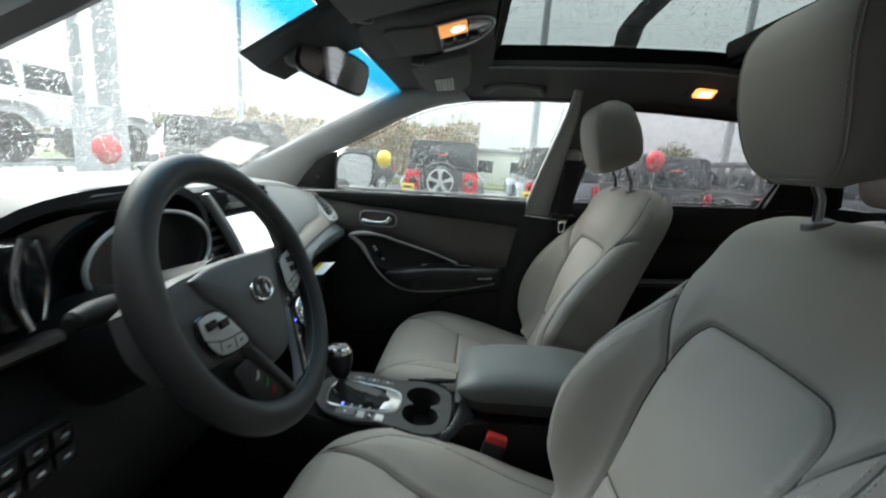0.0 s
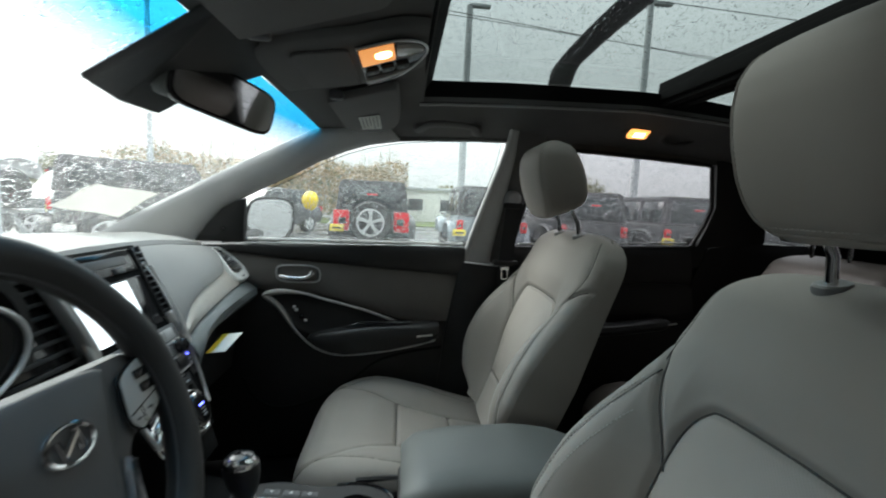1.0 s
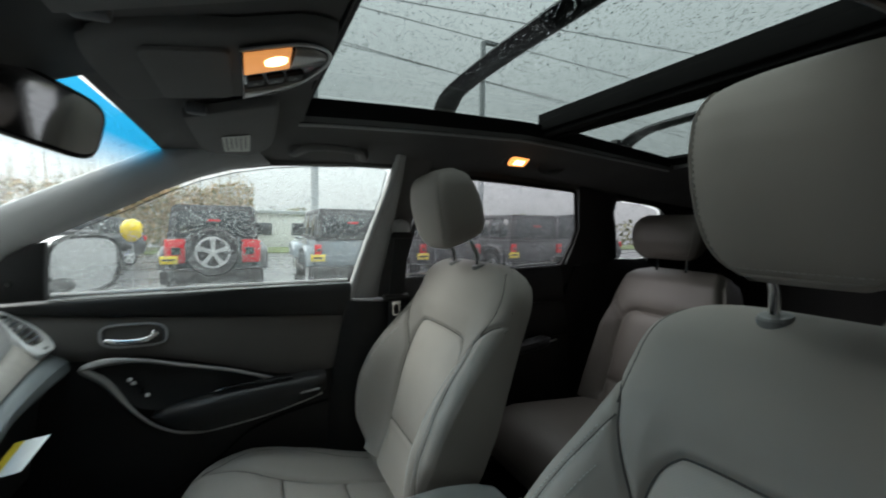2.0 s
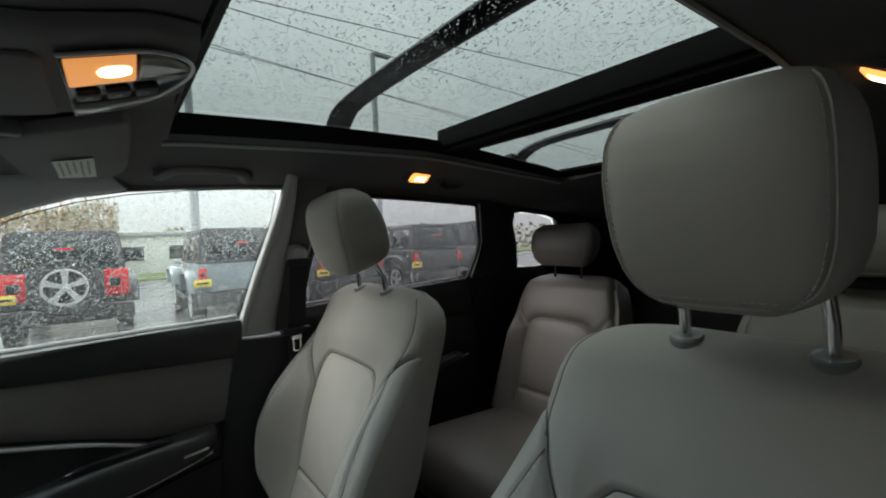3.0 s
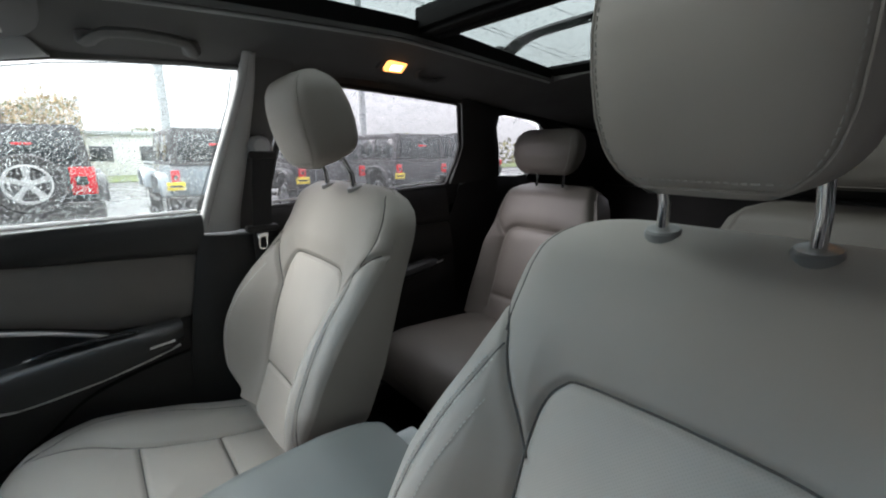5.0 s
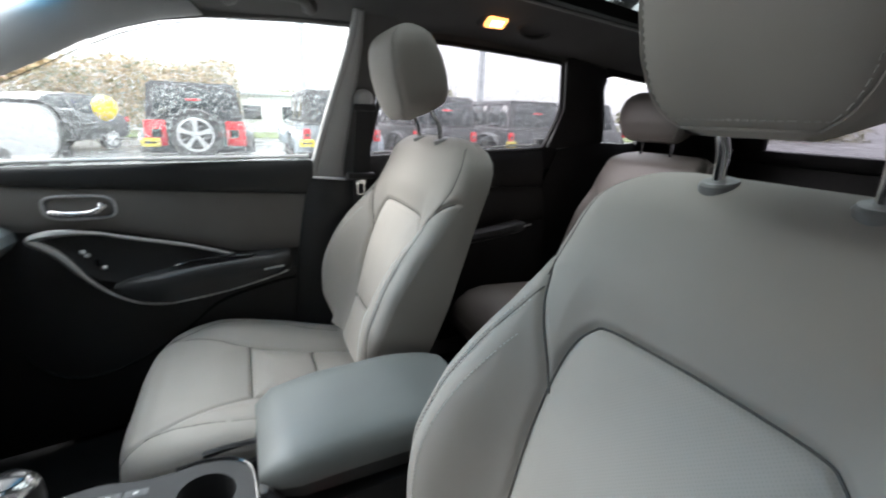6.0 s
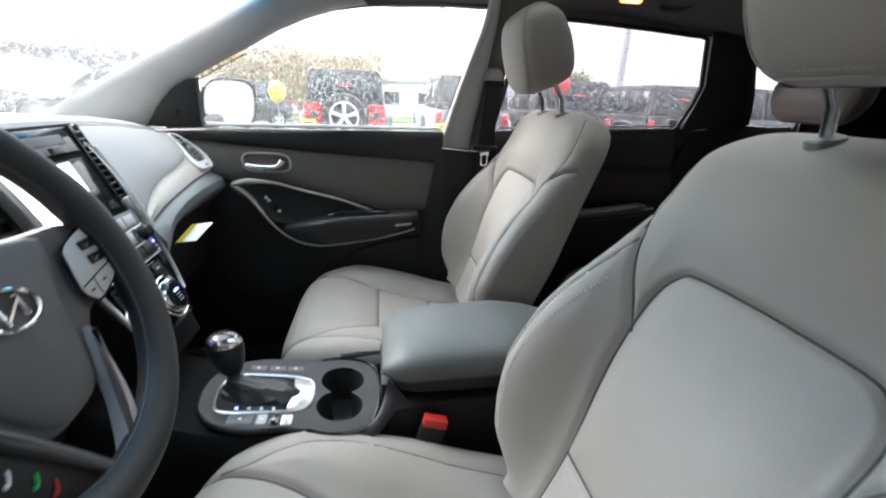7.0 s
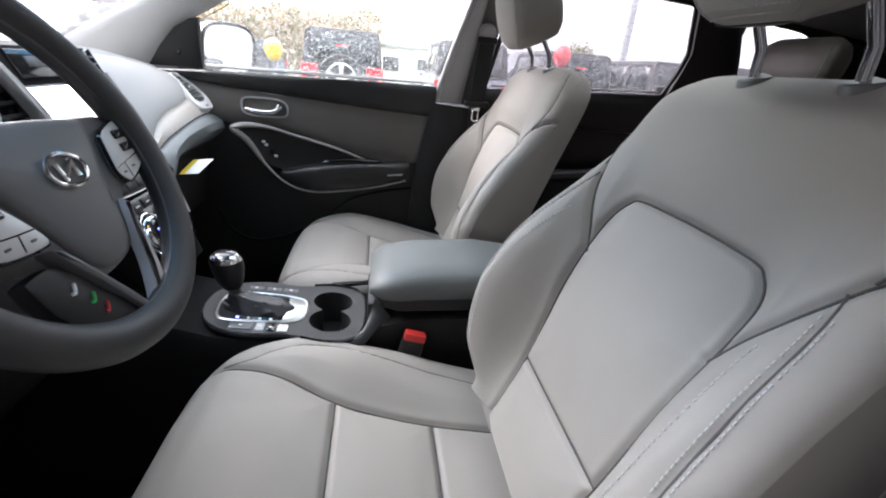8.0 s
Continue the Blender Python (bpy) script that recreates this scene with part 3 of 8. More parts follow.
def rain(name, count, sampler, normal, label, rmin, rmax, stretch=1.0, run=None, seed=3):
    """Beads of water on a pane's outer face: flat-bottomed domes, many small and few large."""
    rng = random.Random(seed)
    verts, faces = [], []
    n = 7
    for _ in range(count):
        p = sampler(rng)
        if p is None:
            continue
        r = rmin + (rmax - rmin) * rng.random() ** 3.0
        nn = normal.normalized()
        u = nn.orthogonal().normalized() if run is None else (run - nn * run.dot(nn)).normalized()
        v = nn.cross(u)
        base = len(verts)
        sx, sy = r * (1 + (stretch - 1) * rng.random()), r * rng.uniform(0.8, 1.05)
        wob = [rng.uniform(0.85, 1.15) for _ in range(n)]
        p = p + nn * 0.0012
        for ring, h in ((1.0, 0.0), (0.72, 0.27)):
            for k in range(n):
                a = math.tau * k / n
                verts.append(p + u * math.cos(a) * sx * ring * wob[k] + v * math.sin(a) * sy * ring * wob[k] + nn * h * r)
        verts.append(p + nn * 0.38 * r)
        for k in range(n):
            k2 = (k + 1) % n
            faces.append((base + k, base + k2, base + n + k2, base + n + k))
            faces.append((base + n + k, base + n + k2, base + 2 * n))
        faces.append(tuple(base + k for k in range(n - 1, -1, -1)))
    me = bpy.data.meshes.new(name)
    me.from_pydata([tuple(v) for v in verts], [], faces)
    me.materials.append(WATER)
    me.shade_smooth()
    ob = tagged(new(name, me), label, "raindrops", kind="stuff")
    ob.visible_shadow = False
    return ob


def side_sampler(outline, s, off):
    xs, zs = [p[0] for p in outline], [p[1] for p in outline]

    def pick(rng):
        for _ in range(20):
            x, z = rng.uniform(min(xs), max(xs)), rng.uniform(min(zs), max(zs))
            if inside(x, z, outline):
                return on_side(x, z, s, off)
        return None
    return pick


OUT_N = Vector((0, 0.94, 0.34))
solo("window_quarter", pane_on_side(WIN_QUARTER, 1, -0.012), PRIVACY, "dark-tinted rear quarter window glass", "window", "structure")
solo("window_quarter_driver", pane_on_side(WIN_QUARTER, -1, -0.012), PRIVACY, "dark-tinted rear quarter window glass", "window", "structure")
solo("window_rear_driver", pane_on_side(WIN_REAR, -1, -0.012), PRIVACY, "dark-tinted rear door window glass", "window", "structure")
rain("raindrops_side_front", 26000, side_sampler(WIN_FRONT, 1, -0.016), OUT_N, "clear raindrops on the passenger window", 0.0005, 0.0017, 1.15, Vector((0, 0, 1)), 5)
rain("raindrops_side_rear", 20000, side_sampler(WIN_REAR, 1, -0.016), OUT_N, "clear raindrops on the rear door window", 0.0006, 0.0019, 1.2, Vector((0, 0, 1)), 6)
rain("raindrops_quarter", 500, side_sampler(WIN_QUARTER, 1, -0.016), OUT_N, "clear raindrops on the quarter window", 0.0006, 0.003, 1.6, Vector((0, 0, 1)), 7)


# windshield: a slightly bowed pane, its top with a blue shade band
def ws_point(s, t, lift=0.0):
    """s: -1 driver's edge to 1 passenger's edge; t: 0 base to 1 header."""
    x = -0.86 + t * 0.82
    z = 1.135 + t * 0.44
    half = lerp_table(x, [-0.86, -0.453, -0.04], [0.64, 0.63, 0.59])
    bow = 0.10 * (1 - s * s)
    n = Vector((-0.47, 0, 0.88))
    return Vector((x - bow * 0.35, s * half, z + bow * 0.10)) + n * lift


def windshield():
    def grid(t0, t1, rows):
        return loft([[ws_point(-1 + 2 * k / 24, t0 + (t1 - t0) * j / rows) for k in range(25)] for j in range(rows + 1)], False)
    ob = thing("window_windshield", "rain-wet windshield with a blue shade band on top", "windshield", kind="structure")
    for name, t0, t1, rows, mat, lab in (("pane", 0, 0.80, 10, WINDSHIELD, "clear windshield glass"), ("shade_band", 0.80, 1.0, 8, BAND_GLASS, "blue-tinted glass shade band")):
        part(name, grid(t0, t1, rows), mat, ob, lab)
    edge = [ws_point(1, k / 12, -0.006) for k in range(13)]
    part("seal", tube(edge, 0.006, 6), RUBBER, ob)
    part("seal", tube([Vector((p.x, -p.y, p.z)) for p in edge], 0.006, 6), RUBBER, ob)


windshield()


def windshield_sheet():
    """A pale reflection low on the windshield's passenger side, modelled as a thin sheet."""
    ob = thing("paper_sheet", "pale cream reflection in the windshield, shaped as a thin sheet", "paper", (-0.53, 0.38, 1.33))
    q = [Vector(p) - Vector((-0.53, 0.38, 1.33)) for p in ((-0.566, 0.242, 1.316), (-0.603, 0.530, 1.280), (-0.475, 0.490, 1.351), (-0.468, 0.245, 1.368))]
    n = Vector((0.47, 0, -0.88))
    rows = []
    for j in range(7):
        a, b = q[0].lerp(q[3], j / 6), q[1].lerp(q[2], j / 6)
        rows.append([a.lerp(b, k / 8) + n * (0.004 + 0.002 * math.sin(k * 0.9 + j)) for k in range(9)])
    loops = [r + [p + n * 0.0008 for p in r[::-1]] for r in rows]
    part("sheet", loft(loops), CREAM_REFLECTION, ob)


windshield_sheet()
rain("raindrops_windshield", 21000, lambda rng: ws_point(rng.uniform(-1, 1), rng.uniform(0.05, 0.98), 0.003), Vector((-0.47, 0, 0.88)), "clear raindrops on the windshield", 0.0005, 0.0019, 4.0, Vector((1, 0, 0.5)), 8)


# ---- sunroof ----
ROOF_Z = lambda x: lerp_table(x, [0.2, 0.5, 0.86, 1.0, 1.45], [1.672, 1.684, 1.686, 1.678, 1.628])


def sunroof():
    ob = thing("sunroof", "panoramic sunroof with two tinted rain-wet glass panels", "sunroof", (0.85, 0, 1.64))
    back = Matrix.Translation((-0.85, 0, -1.64))

    def add(name, bm, mat, label=""):
        bm.transform(back)
        return part(name, bm, mat, ob, label)
    for s in (1, -1):
        xs = [0.24 + 0.06 * k for k in range(21)]
        inner = [Vector((x, s * 0.372, ROOF_Z(x) - 0.002)) for x in xs]
        outer = [Vector((x, s * 0.390, liner_z(x, 0.385) - 0.002)) for x in xs]
        add("side_rail", strip(inner, outer, 0.012, 3, 0.0, center=(0.85, 0, 1.3)), MATTE_BLACK, "black inner sunroof side rail")
        lip = [Vector((x, s * 0.392, liner_z(x, 0.392) - 0.004)) for x in xs]
        add("lip", tube(lip, 0.004, 6), PILLAR_GREY, "pale edge lip")
    for x0, x1, n in ((0.245, 0.270, "front_rail"), (1.425, 1.46, "rear_rail")):
        a = [Vector((x0 if n == "front_rail" else x1, -0.39 + 0.078 * k, liner_z(x0, 0.0) - 0.004)) for k in range(11)]
        b = [Vector((x1 if n == "front_rail" else x0, -0.39 + 0.078 * k, ROOF_Z(x1))) for k in range(11)]
        add(n, strip(a, b, 0.012, 3, 0.0, center=(0.85, 0, 1.3)), MATTE_BLACK, "black inner sunroof rail")
    add("crossbeam", box(0.938, 0, 1.690, 0.092, 0.78, 0.050, 0.006), MATTE_BLACK, "black beam between the glass panels")
    for x in (0.918, 0.960):
        add("beam_seal", box(x, 0, 1.661, 0.028, 0.77, 0.016, 0.004), MATTE_BLACK)
    for name, x0, x1 in (("front_glass", 0.255, 0.895), ("rear_glass", 0.975, 1.445)):
        rows = [[Vector((x0 + (x1 - x0) * k / 10, -0.40 + 0.08 * j, ROOF_Z(x0 + (x1 - x0) * k / 10) + 0.004 + 0.012 * (1 - (j / 5 - 1) ** 2))) for j in range(11)] for k in range(11)]
        q = add(name, loft(rows, False), ROOF_GLASS, "grey-green tinted roof glass")


sunroof()


def roof_sampler(x0, x1):
    def pick(rng):
        x, y = rng.uniform(x0, x1), rng.uniform(-0.38, 0.38)
        return Vector((x, y, ROOF_Z(x) + 0.007 + 0.012 * (1 - (y / 0.4) ** 2)))
    return pick


rain("raindrops_sunroof_front", 11000, roof_sampler(0.27, 0.86), Vector((0, 0, 1)), "clear raindrops on the front roof glass", 0.0005, 0.0017, 2.8, Vector((0.3, 1, 0)), 9)
rain("raindrops_sunroof_rear", 8000, roof_sampler(1.0, 1.43), Vector((0, 0, 1)), "clear raindrops on the rear roof glass", 0.0005, 0.0018, 2.8, Vector((0.3, 1, 0)), 10)


def roof_shell():
    """The painted roof round the glass, with rails along its sides."""
    for s, nm in ((1, "passenger"), (-1, "driver")):
        xs = [-0.04 + 0.12 * k for k in range(21)]
        a = [Vector((x, s * 0.402, max(liner_z(x, 0.4) + 0.032, ROOF_Z(x) - 0.004 if 0.2 < x < 1.5 else 0))) for x in xs]
        b = [Vector((x, s * (rail_y(x) + 0.045), liner_z(x, rail_y(x)) + 0.012)) for x in xs]
        solo(f"wall_roof_{nm}", strip(a, b, 0.004, 5, 0.0, center=(0.8, 0, 3)), SILVER, "silver-grey painted car roof side", "roof", "structure")
    for s in (1, -1):
        rail = smooth_line([(0.30, s * 0.56, 1.66), (0.36, s * 0.56, 1.70), (0.6, s * 0.57, 1.715), (1.0, s * 0.58, 1.715), (1.5, s * 0.585, 1.69), (1.75, s * 0.585, 1.655), (1.82, s * 0.585, 1.62)], 5)
        solo("roof_rail", tube(rail, 0.014, 8), RUBBER, "black roof rail along the car roof", "roof rail", group="roof rails")
    for x, z in ((0.655, 1.735), (1.40, 1.722)):
        ob = thing("roof_crossbar", "black wet roof rack crossbar above the sunroof", "roof rack", (x, 0, z), group="roof crossbars")
        pts = [(0, -0.57, -0.03), (0, -0.53, 0.0), (-0.02, -0.44, 0.012), (-0.03, -0.2, 0.016), (-0.03, 0.0, 0.018), (-0.03, 0.2, 0.016), (-0.02, 0.40, 0.012), (0.0, 0.50, 0.0), (0.01, 0.57, -0.03)]
        part("bar", tube(smooth_line(pts, 4), 0.036, 10, 0.35), RUBBER, ob)
        for s in (1, -1):
            part("foot", box(0, s * 0.565, -0.025, 0.09, 0.05, 0.05, 0.015), RUBBER, ob)


roof_shell()


def joint_covers():
    """Dark covers where dashboard and door meet and behind the rear doors."""
    for s, nm in ((1, "passenger"), (-1, "driver")):
        line = [(-0.86, 0.50, 0.70), (-0.60, 0.52, 0.70), (-0.42, 0.55, 0.69), (-0.35, 0.59, 0.70)]
        loops = [[Vector((x, s * a, 1.150)), Vector((x, s * b, 1.150)), Vector((x, s * b, 1.180)), Vector((x, s * a, 1.180))] for x, a, b in line]
        solo(f"trim_dash_end_{nm}", loft(loops), SOFT_BLACK, "black vinyl cover at the dashboard's end", "trim", "structure")
        solo(f"wall_kick_{nm}", box(-0.60, s * 0.705, 0.80, 0.40, 0.03, 0.76, 0.005), CARPET, "black carpeted footwell side", "side wall", "structure")
        solo(f"trim_rear_corner_{nm}", box(1.41, s * 0.812, 1.215, 0.22, 0.03, 0.12, 0.008), BLACK_PLASTIC, "dark plastic corner behind the rear door", "trim", "structure")


joint_covers()


# ---- front seats ----
LEAN_BACK = radians(26)
BACK_O = Vector((0.42, 0, 0.76))
BACK_UP = Vector((math.sin(LEAN_BACK), 0, math.cos(LEAN_BACK)))
BACK_F = Vector((-math.cos(LEAN_BACK), 0, math.sin(LEAN_BACK)))


def seg_dist(u, v, line):
    """Distances of points to a polyline (numpy)."""
    best = np.full(u.shape, 9.0)
    for (x1, y1), (x2, y2) in zip(line, line[1:]):
        dx, dy = x2 - x1, y2 - y1
        t = np.clip(((u - x1) * dx + (v - y1) * dy) / (dx * dx + dy * dy + 1e-12), 0, 1)
        best = np.minimum(best, np.hypot(u - x1 - t * dx, v - y1 - t * dy))
    return best


def flat_line(pts, steps=6):
    return [(p.x, p.y) for p in smooth_line([(a, b, 0) for a, b in pts], steps)]


def mirrored(line):
    return [(-a, b) for a, b in line]


def mirror_v(line):
    return [(a, -b) for a, b in line]


def smoothstep(a, b, x):
    t = np.clip((x - a) / (b - a), 0, 1)
    return t * t * (3 - 2 * t)


def panels_from_grid(pos, ids, names, parent, mats, labels):
    """Splits one grid of places into a mesh for each panel."""
    rows, cols = pos.shape[:2]
    for pid, name in enumerate(names):
        keep = {}
        verts, faces = [], []
        for i in range(rows - 1):
            for j in range(cols - 1):
                if ids[i, j] != pid:
                    continue
                q = []
                for a, b in ((i, j), (i, j + 1), (i + 1, j + 1), (i + 1, j)):
                    if (a, b) not in keep:
                        keep[a, b] = len(verts)
                        verts.append(tuple(pos[a, b]))
                    q.append(keep[a, b])
                faces.append(q)
        if not faces:
            continue
        me = bpy.data.meshes.new(name)
        me.from_pydata(verts, [], faces)
        me.materials.append(mats[pid])
        me.shade_smooth()
        ob = new(name, me)
        ob.parent = parent
        tagged(ob, labels[pid])


def stitches(name, line, place, parent, gap=0.0055, length=0.0036, r=0.0007, mat=None):
    """A row of short thread stitches along a line (u, v)."""
    pts = [Vector(place(u, v)) for u, v in line]
    out, carry = bmesh.new(), 0.0
    bars = []
    for a, b in zip(pts, pts[1:]):
        d = (b - a).length
        s = carry
        while s + length < d:
            bars.append((a.lerp(b, s / d), a.lerp(b, (s + length) / d)))
            s += gap
        carry = max(0.0, s - d)
    for a, b in bars:
        t = (b - a).normalized()
        side = t.cross(Vector((0, 0, 1)))
        side = side.normalized() if side.length > 0.01 else Vector((0, 1, 0))
        up = side.cross(t)
        ring = []
        for p in (a, b):
            ring.append([out.verts.new(p + r * (math.cos(k * math.tau / 4) * side + math.sin(k * math.tau / 4) * up)) for k in range(4)])
        for k in range(4):
            out.faces.new((ring[0][k], ring[0][(k + 1) % 4], ring[1][(k + 1) % 4], ring[1][k]))
    ob = part(name, out, mat or THREAD, parent)
    return tagged(ob, kind="stuff")


def soft_interp(x, xs, ys, reach):
    """A table's value, its corners rounded off over a reach."""
    taps = np.linspace(-1, 1, 9)
    weight = np.exp(-2 * taps ** 2)
    return sum(w * np.interp(x + t * reach, xs, ys) for t, w in zip(taps, weight)) / weight.sum()


BACK_HW = ([0.0, 0.05, 0.15, 0.25, 0.35, 0.41, 0.47, 0.52, 0.55, 0.575, 0.592, 0.603, 0.608], [0.175, 0.226, 0.266, 0.266, 0.252, 0.243, 0.237, 0.232, 0.222, 0.203, 0.176, 0.140, 0.10])


def back_relief(u, v):
    """Forward height of the backrest's face."""
    au = np.abs(u)
    bolster = soft_interp(v, [0, 0.1, 0.16, 0.24, 0.31, 0.385, 0.43, 0.48], [0.064, 0.088, 0.090, 0.076, 0.060, 0.032, 0.012, 0.0], 0.035)
    f = bolster * smoothstep(0.120, 0.222, au)
    hw = soft_interp(v, *BACK_HW, 0.012)
    f = f - 0.038 * (1 - np.sqrt(1 - np.clip((au / hw - 0.80) / 0.20, 0, 1) ** 2 * 0.985))
    f = f - 0.060 * (1 - np.sqrt(1 - np.clip((v - 0.540) / 0.069, 0, 1) ** 2 * 0.98))
    f = f + 0.010 * smoothstep(0.36, 0.47, v) - 0.020 * (1 - smoothstep(0.06, 0.27, v))
    return f


INSERT = flat_line([(0.122, 0.10), (0.128, 0.18), (0.135, 0.27), (0.138, 0.33), (0.134, 0.37), (0.119, 0.394), (0.095, 0.404), (0.0, 0.407)], 5)
YOKE = flat_line([(0.240, 0.470), (0.222, 0.452), (0.205, 0.428), (0.192, 0.400), (0.174, 0.368), (0.153, 0.335), (0.134, 0.30)], 5)
LOWER = flat_line([(0.122, 0.10), (0.118, 0.05), (0.112, -0.02)], 4)
CREST = flat_line([(0.1985, 0.413), (0.206, 0.390), (0.219, 0.33), (0.234, 0.24), (0.238, 0.15), (0.222, 0.03)], 5)
SHOULDER = flat_line([(0.205, 0.428), (0.212, 0.47), (0.211, 0.52), (0.200, 0.555), (0.176, 0.582)], 5)
BOTTOM_SEAM = [(-0.122, 0.10), (0.122, 0.10)]


def seat_backrest(parent):
    nu, nv = 190, 200
    s = np.linspace(-1, 1, nu)
    v = np.concatenate([np.linspace(-0.02, 0.50, nv - 26), np.linspace(0.504, 0.608, 26)])
    V, S = np.meshgrid(v, s, indexing="ij")
    HW = soft_interp(V, *BACK_HW, 0.012)
    U = S * HW
    seams = [INSERT, mirrored(INSERT), YOKE, mirrored(YOKE), LOWER, mirrored(LOWER), CREST, mirrored(CREST), BOTTOM_SEAM, SHOULDER, mirrored(SHOULDER)]
    D = np.full(U.shape, 9.0)
    for k, line in enumerate(seams):
        D = np.minimum(D, seg_dist(U, V, line) + (0.0055 if k in (6, 7, 9, 10) else 0))
    F = back_relief(U, V) - 0.0075 * np.exp(-(D / 0.005) ** 2) + 0.007 * (1 - np.exp(-(D / 0.034) ** 2))
    # soft creases of a sat-on hide
    F = F + 0.0005 * np.sin(U * 55 + 3 * np.sin(V * 21)) * np.exp(-((V - 0.2) / 0.12) ** 2)
    pos = np.zeros(U.shape + (3,))
    for k in range(3):
        pos[..., k] = BACK_O[k] + V * BACK_UP[k] + F * BACK_F[k]
    pos[..., 1] = U
    ids = np.zeros((U.shape[0] - 1, U.shape[1] - 1), int)
    uc, vc = (U[:-1, :-1] + U[1:, 1:]) / 2, (V[:-1, :-1] + V[1:, 1:]) / 2
    in_x = np.interp(vc, [p[1] for p in INSERT], [p[0] for p in INSERT])
    yoke_v = np.interp(np.abs(uc), [p[0] for p in YOKE[::-1]], [p[1] for p in YOKE[::-1]])
    insert = (np.abs(uc) < in_x) & (vc > 0.10) & (vc < 0.407)
    low = (np.abs(uc) < np.interp(vc, [-0.02, 0.05, 0.10], [0.112, 0.118, 0.122])) & (vc <= 0.10)
    bol = ~insert & ~low & ((vc < yoke_v) & (np.abs(uc) > np.minimum(in_x, 0.138)) | (vc < 0.30))
    ids[insert], ids[low] = 1, 2
    ids[bol & (uc > 0)], ids[bol & (uc < 0)] = 3, 4
    panels_from_grid(pos, ids, ["backrest_upper", "backrest_insert", "backrest_lower", "side_bolster", "side_bolster"], parent,
                     [LEATHER, PERFORATED, LEATHER, LEATHER, LEATHER], ["smooth grey leather shoulder panel", "perforated grey leather insert", "", "", ""])
    # thin dark seam threads
    for k, line in enumerate(seams):
        q = [(u, w) for u, w in line if abs(u) < float(np.interp(w, *BACK_HW)) * 0.985 and w > -0.01]
        if k == 8:
            q = [(u, 0.10) for u in np.linspace(-0.122, 0.122, 14)]
        pts = []
        for u, w in q:
            f = float(back_relief(np.array([u]), np.array([w]))[0]) - (0.0060 if k not in (6, 7, 9, 10) else 0.0014)
            c = BACK_O + BACK_UP * w + BACK_F * f
            pts.append((c.x, u, c.z))
        if len(pts) > 2:
            part("seam", tube(pts, 0.0014 if k not in (6, 7, 9, 10) else 0.0013, 6), SEAM_DARK, parent)
    # leather flank round the face, then the dark back shell
    rows_at = list(range(0, len(v), 5)) + [len(v) - 1]
    loop_f = [(float(HW[i, 0]), float(v[i])) for i in rows_at]
    top_cols = list(range(nu - 6, 4, -6))
    top_u = [(float(U[-1, j]), float(v[-1])) for j in top_cols]
    edge = loop_f + top_u + [(-u, q) for u, q in loop_f[::-1]]
    rim = [Vector(pos[i, -1]) for i in rows_at] + [Vector(pos[-1, j]) for j in top_cols] + [Vector(pos[i, 0]) for i in rows_at[::-1]]
    rim_f = [float(F[i, -1]) for i in rows_at] + [float(F[-1, j]) for j in top_cols] + [float(F[i, 0]) for i in rows_at[::-1]]

    def at(u, q, f):
        w = BACK_O + BACK_UP * q + BACK_F * f
        return Vector((w.x, u, w.z))
    rings = [rim]
    for depth, grow in ((0.33, 1.012), (0.66, 1.014), (1.0, 1.008)):
        rings.append([at(u * grow, q + (grow - 1) * 0.25, f0 + (min(-0.066, f0 - 0.01) - f0) * depth) for (u, q), f0 in zip(edge, rim_f)])
    part("side_flank", loft(rings, True, False), LEATHER, parent, "smooth grey leather flank")
    rings = []
    for f, g in ((-0.063, 0.998), (-0.074, 0.955), (-0.082, 0.84), (-0.086, 0.6)):
        rings.append([at(u * g, 0.02 + (q - 0.02) * (g if g < 0.97 else 1) + (1 - g) * 0.28 if g < 0.97 else q + (g - 1) * 0.2, f) for u, q in edge])
    part("back_shell", loft(rings), BLACK_PLASTIC, parent, "black plastic seat back shell")
    def face(u, q):
        uu, qq = np.array([[u]]), np.array([[q]])
        d = min(float(seg_dist(uu, qq, line)[0, 0]) + (0.0055 if k in (6, 7, 9, 10) else 0) for k, line in enumerate(seams))
        return at(u, q, float(back_relief(uu, qq)[0, 0]) - 0.0075 * math.exp(-(d / 0.005) ** 2) + 0.007 * (1 - math.exp(-(d / 0.034) ** 2)) + 0.0007)

    for sgn in (1, -1):
        for off in (-0.030, -0.005, 0.005):
            line = [(sgn * (u + off), q) for u, q in CREST if q < (0.355 if off < -0.02 else 0.397)]
            stitches("stitching", line, face, parent, 0.0062, 0.0038, 0.0010, PALE_STITCH)


CUSH_HW = ([-0.090, -0.080, -0.060, -0.03, 0.02, 0.10, 0.30, 0.46], [0.12, 0.175, 0.222, 0.250, 0.272, 0.284, 0.276, 0.256])
LONG = flat_line([(-0.088, 0.150), (-0.06, 0.192), (-0.02, 0.197), (0.02, 0.187), (0.08, 0.163), (0.17, 0.122), (0.25, 0.108), (0.33, 0.102), (0.46, 0.10)], 4)
PIPE = flat_line([(-0.02, 0.200), (0.025, 0.205), (0.06, 0.217), (0.12, 0.230), (0.18, 0.231), (0.25, 0.220), (0.33, 0.206), (0.42, 0.195)], 4)


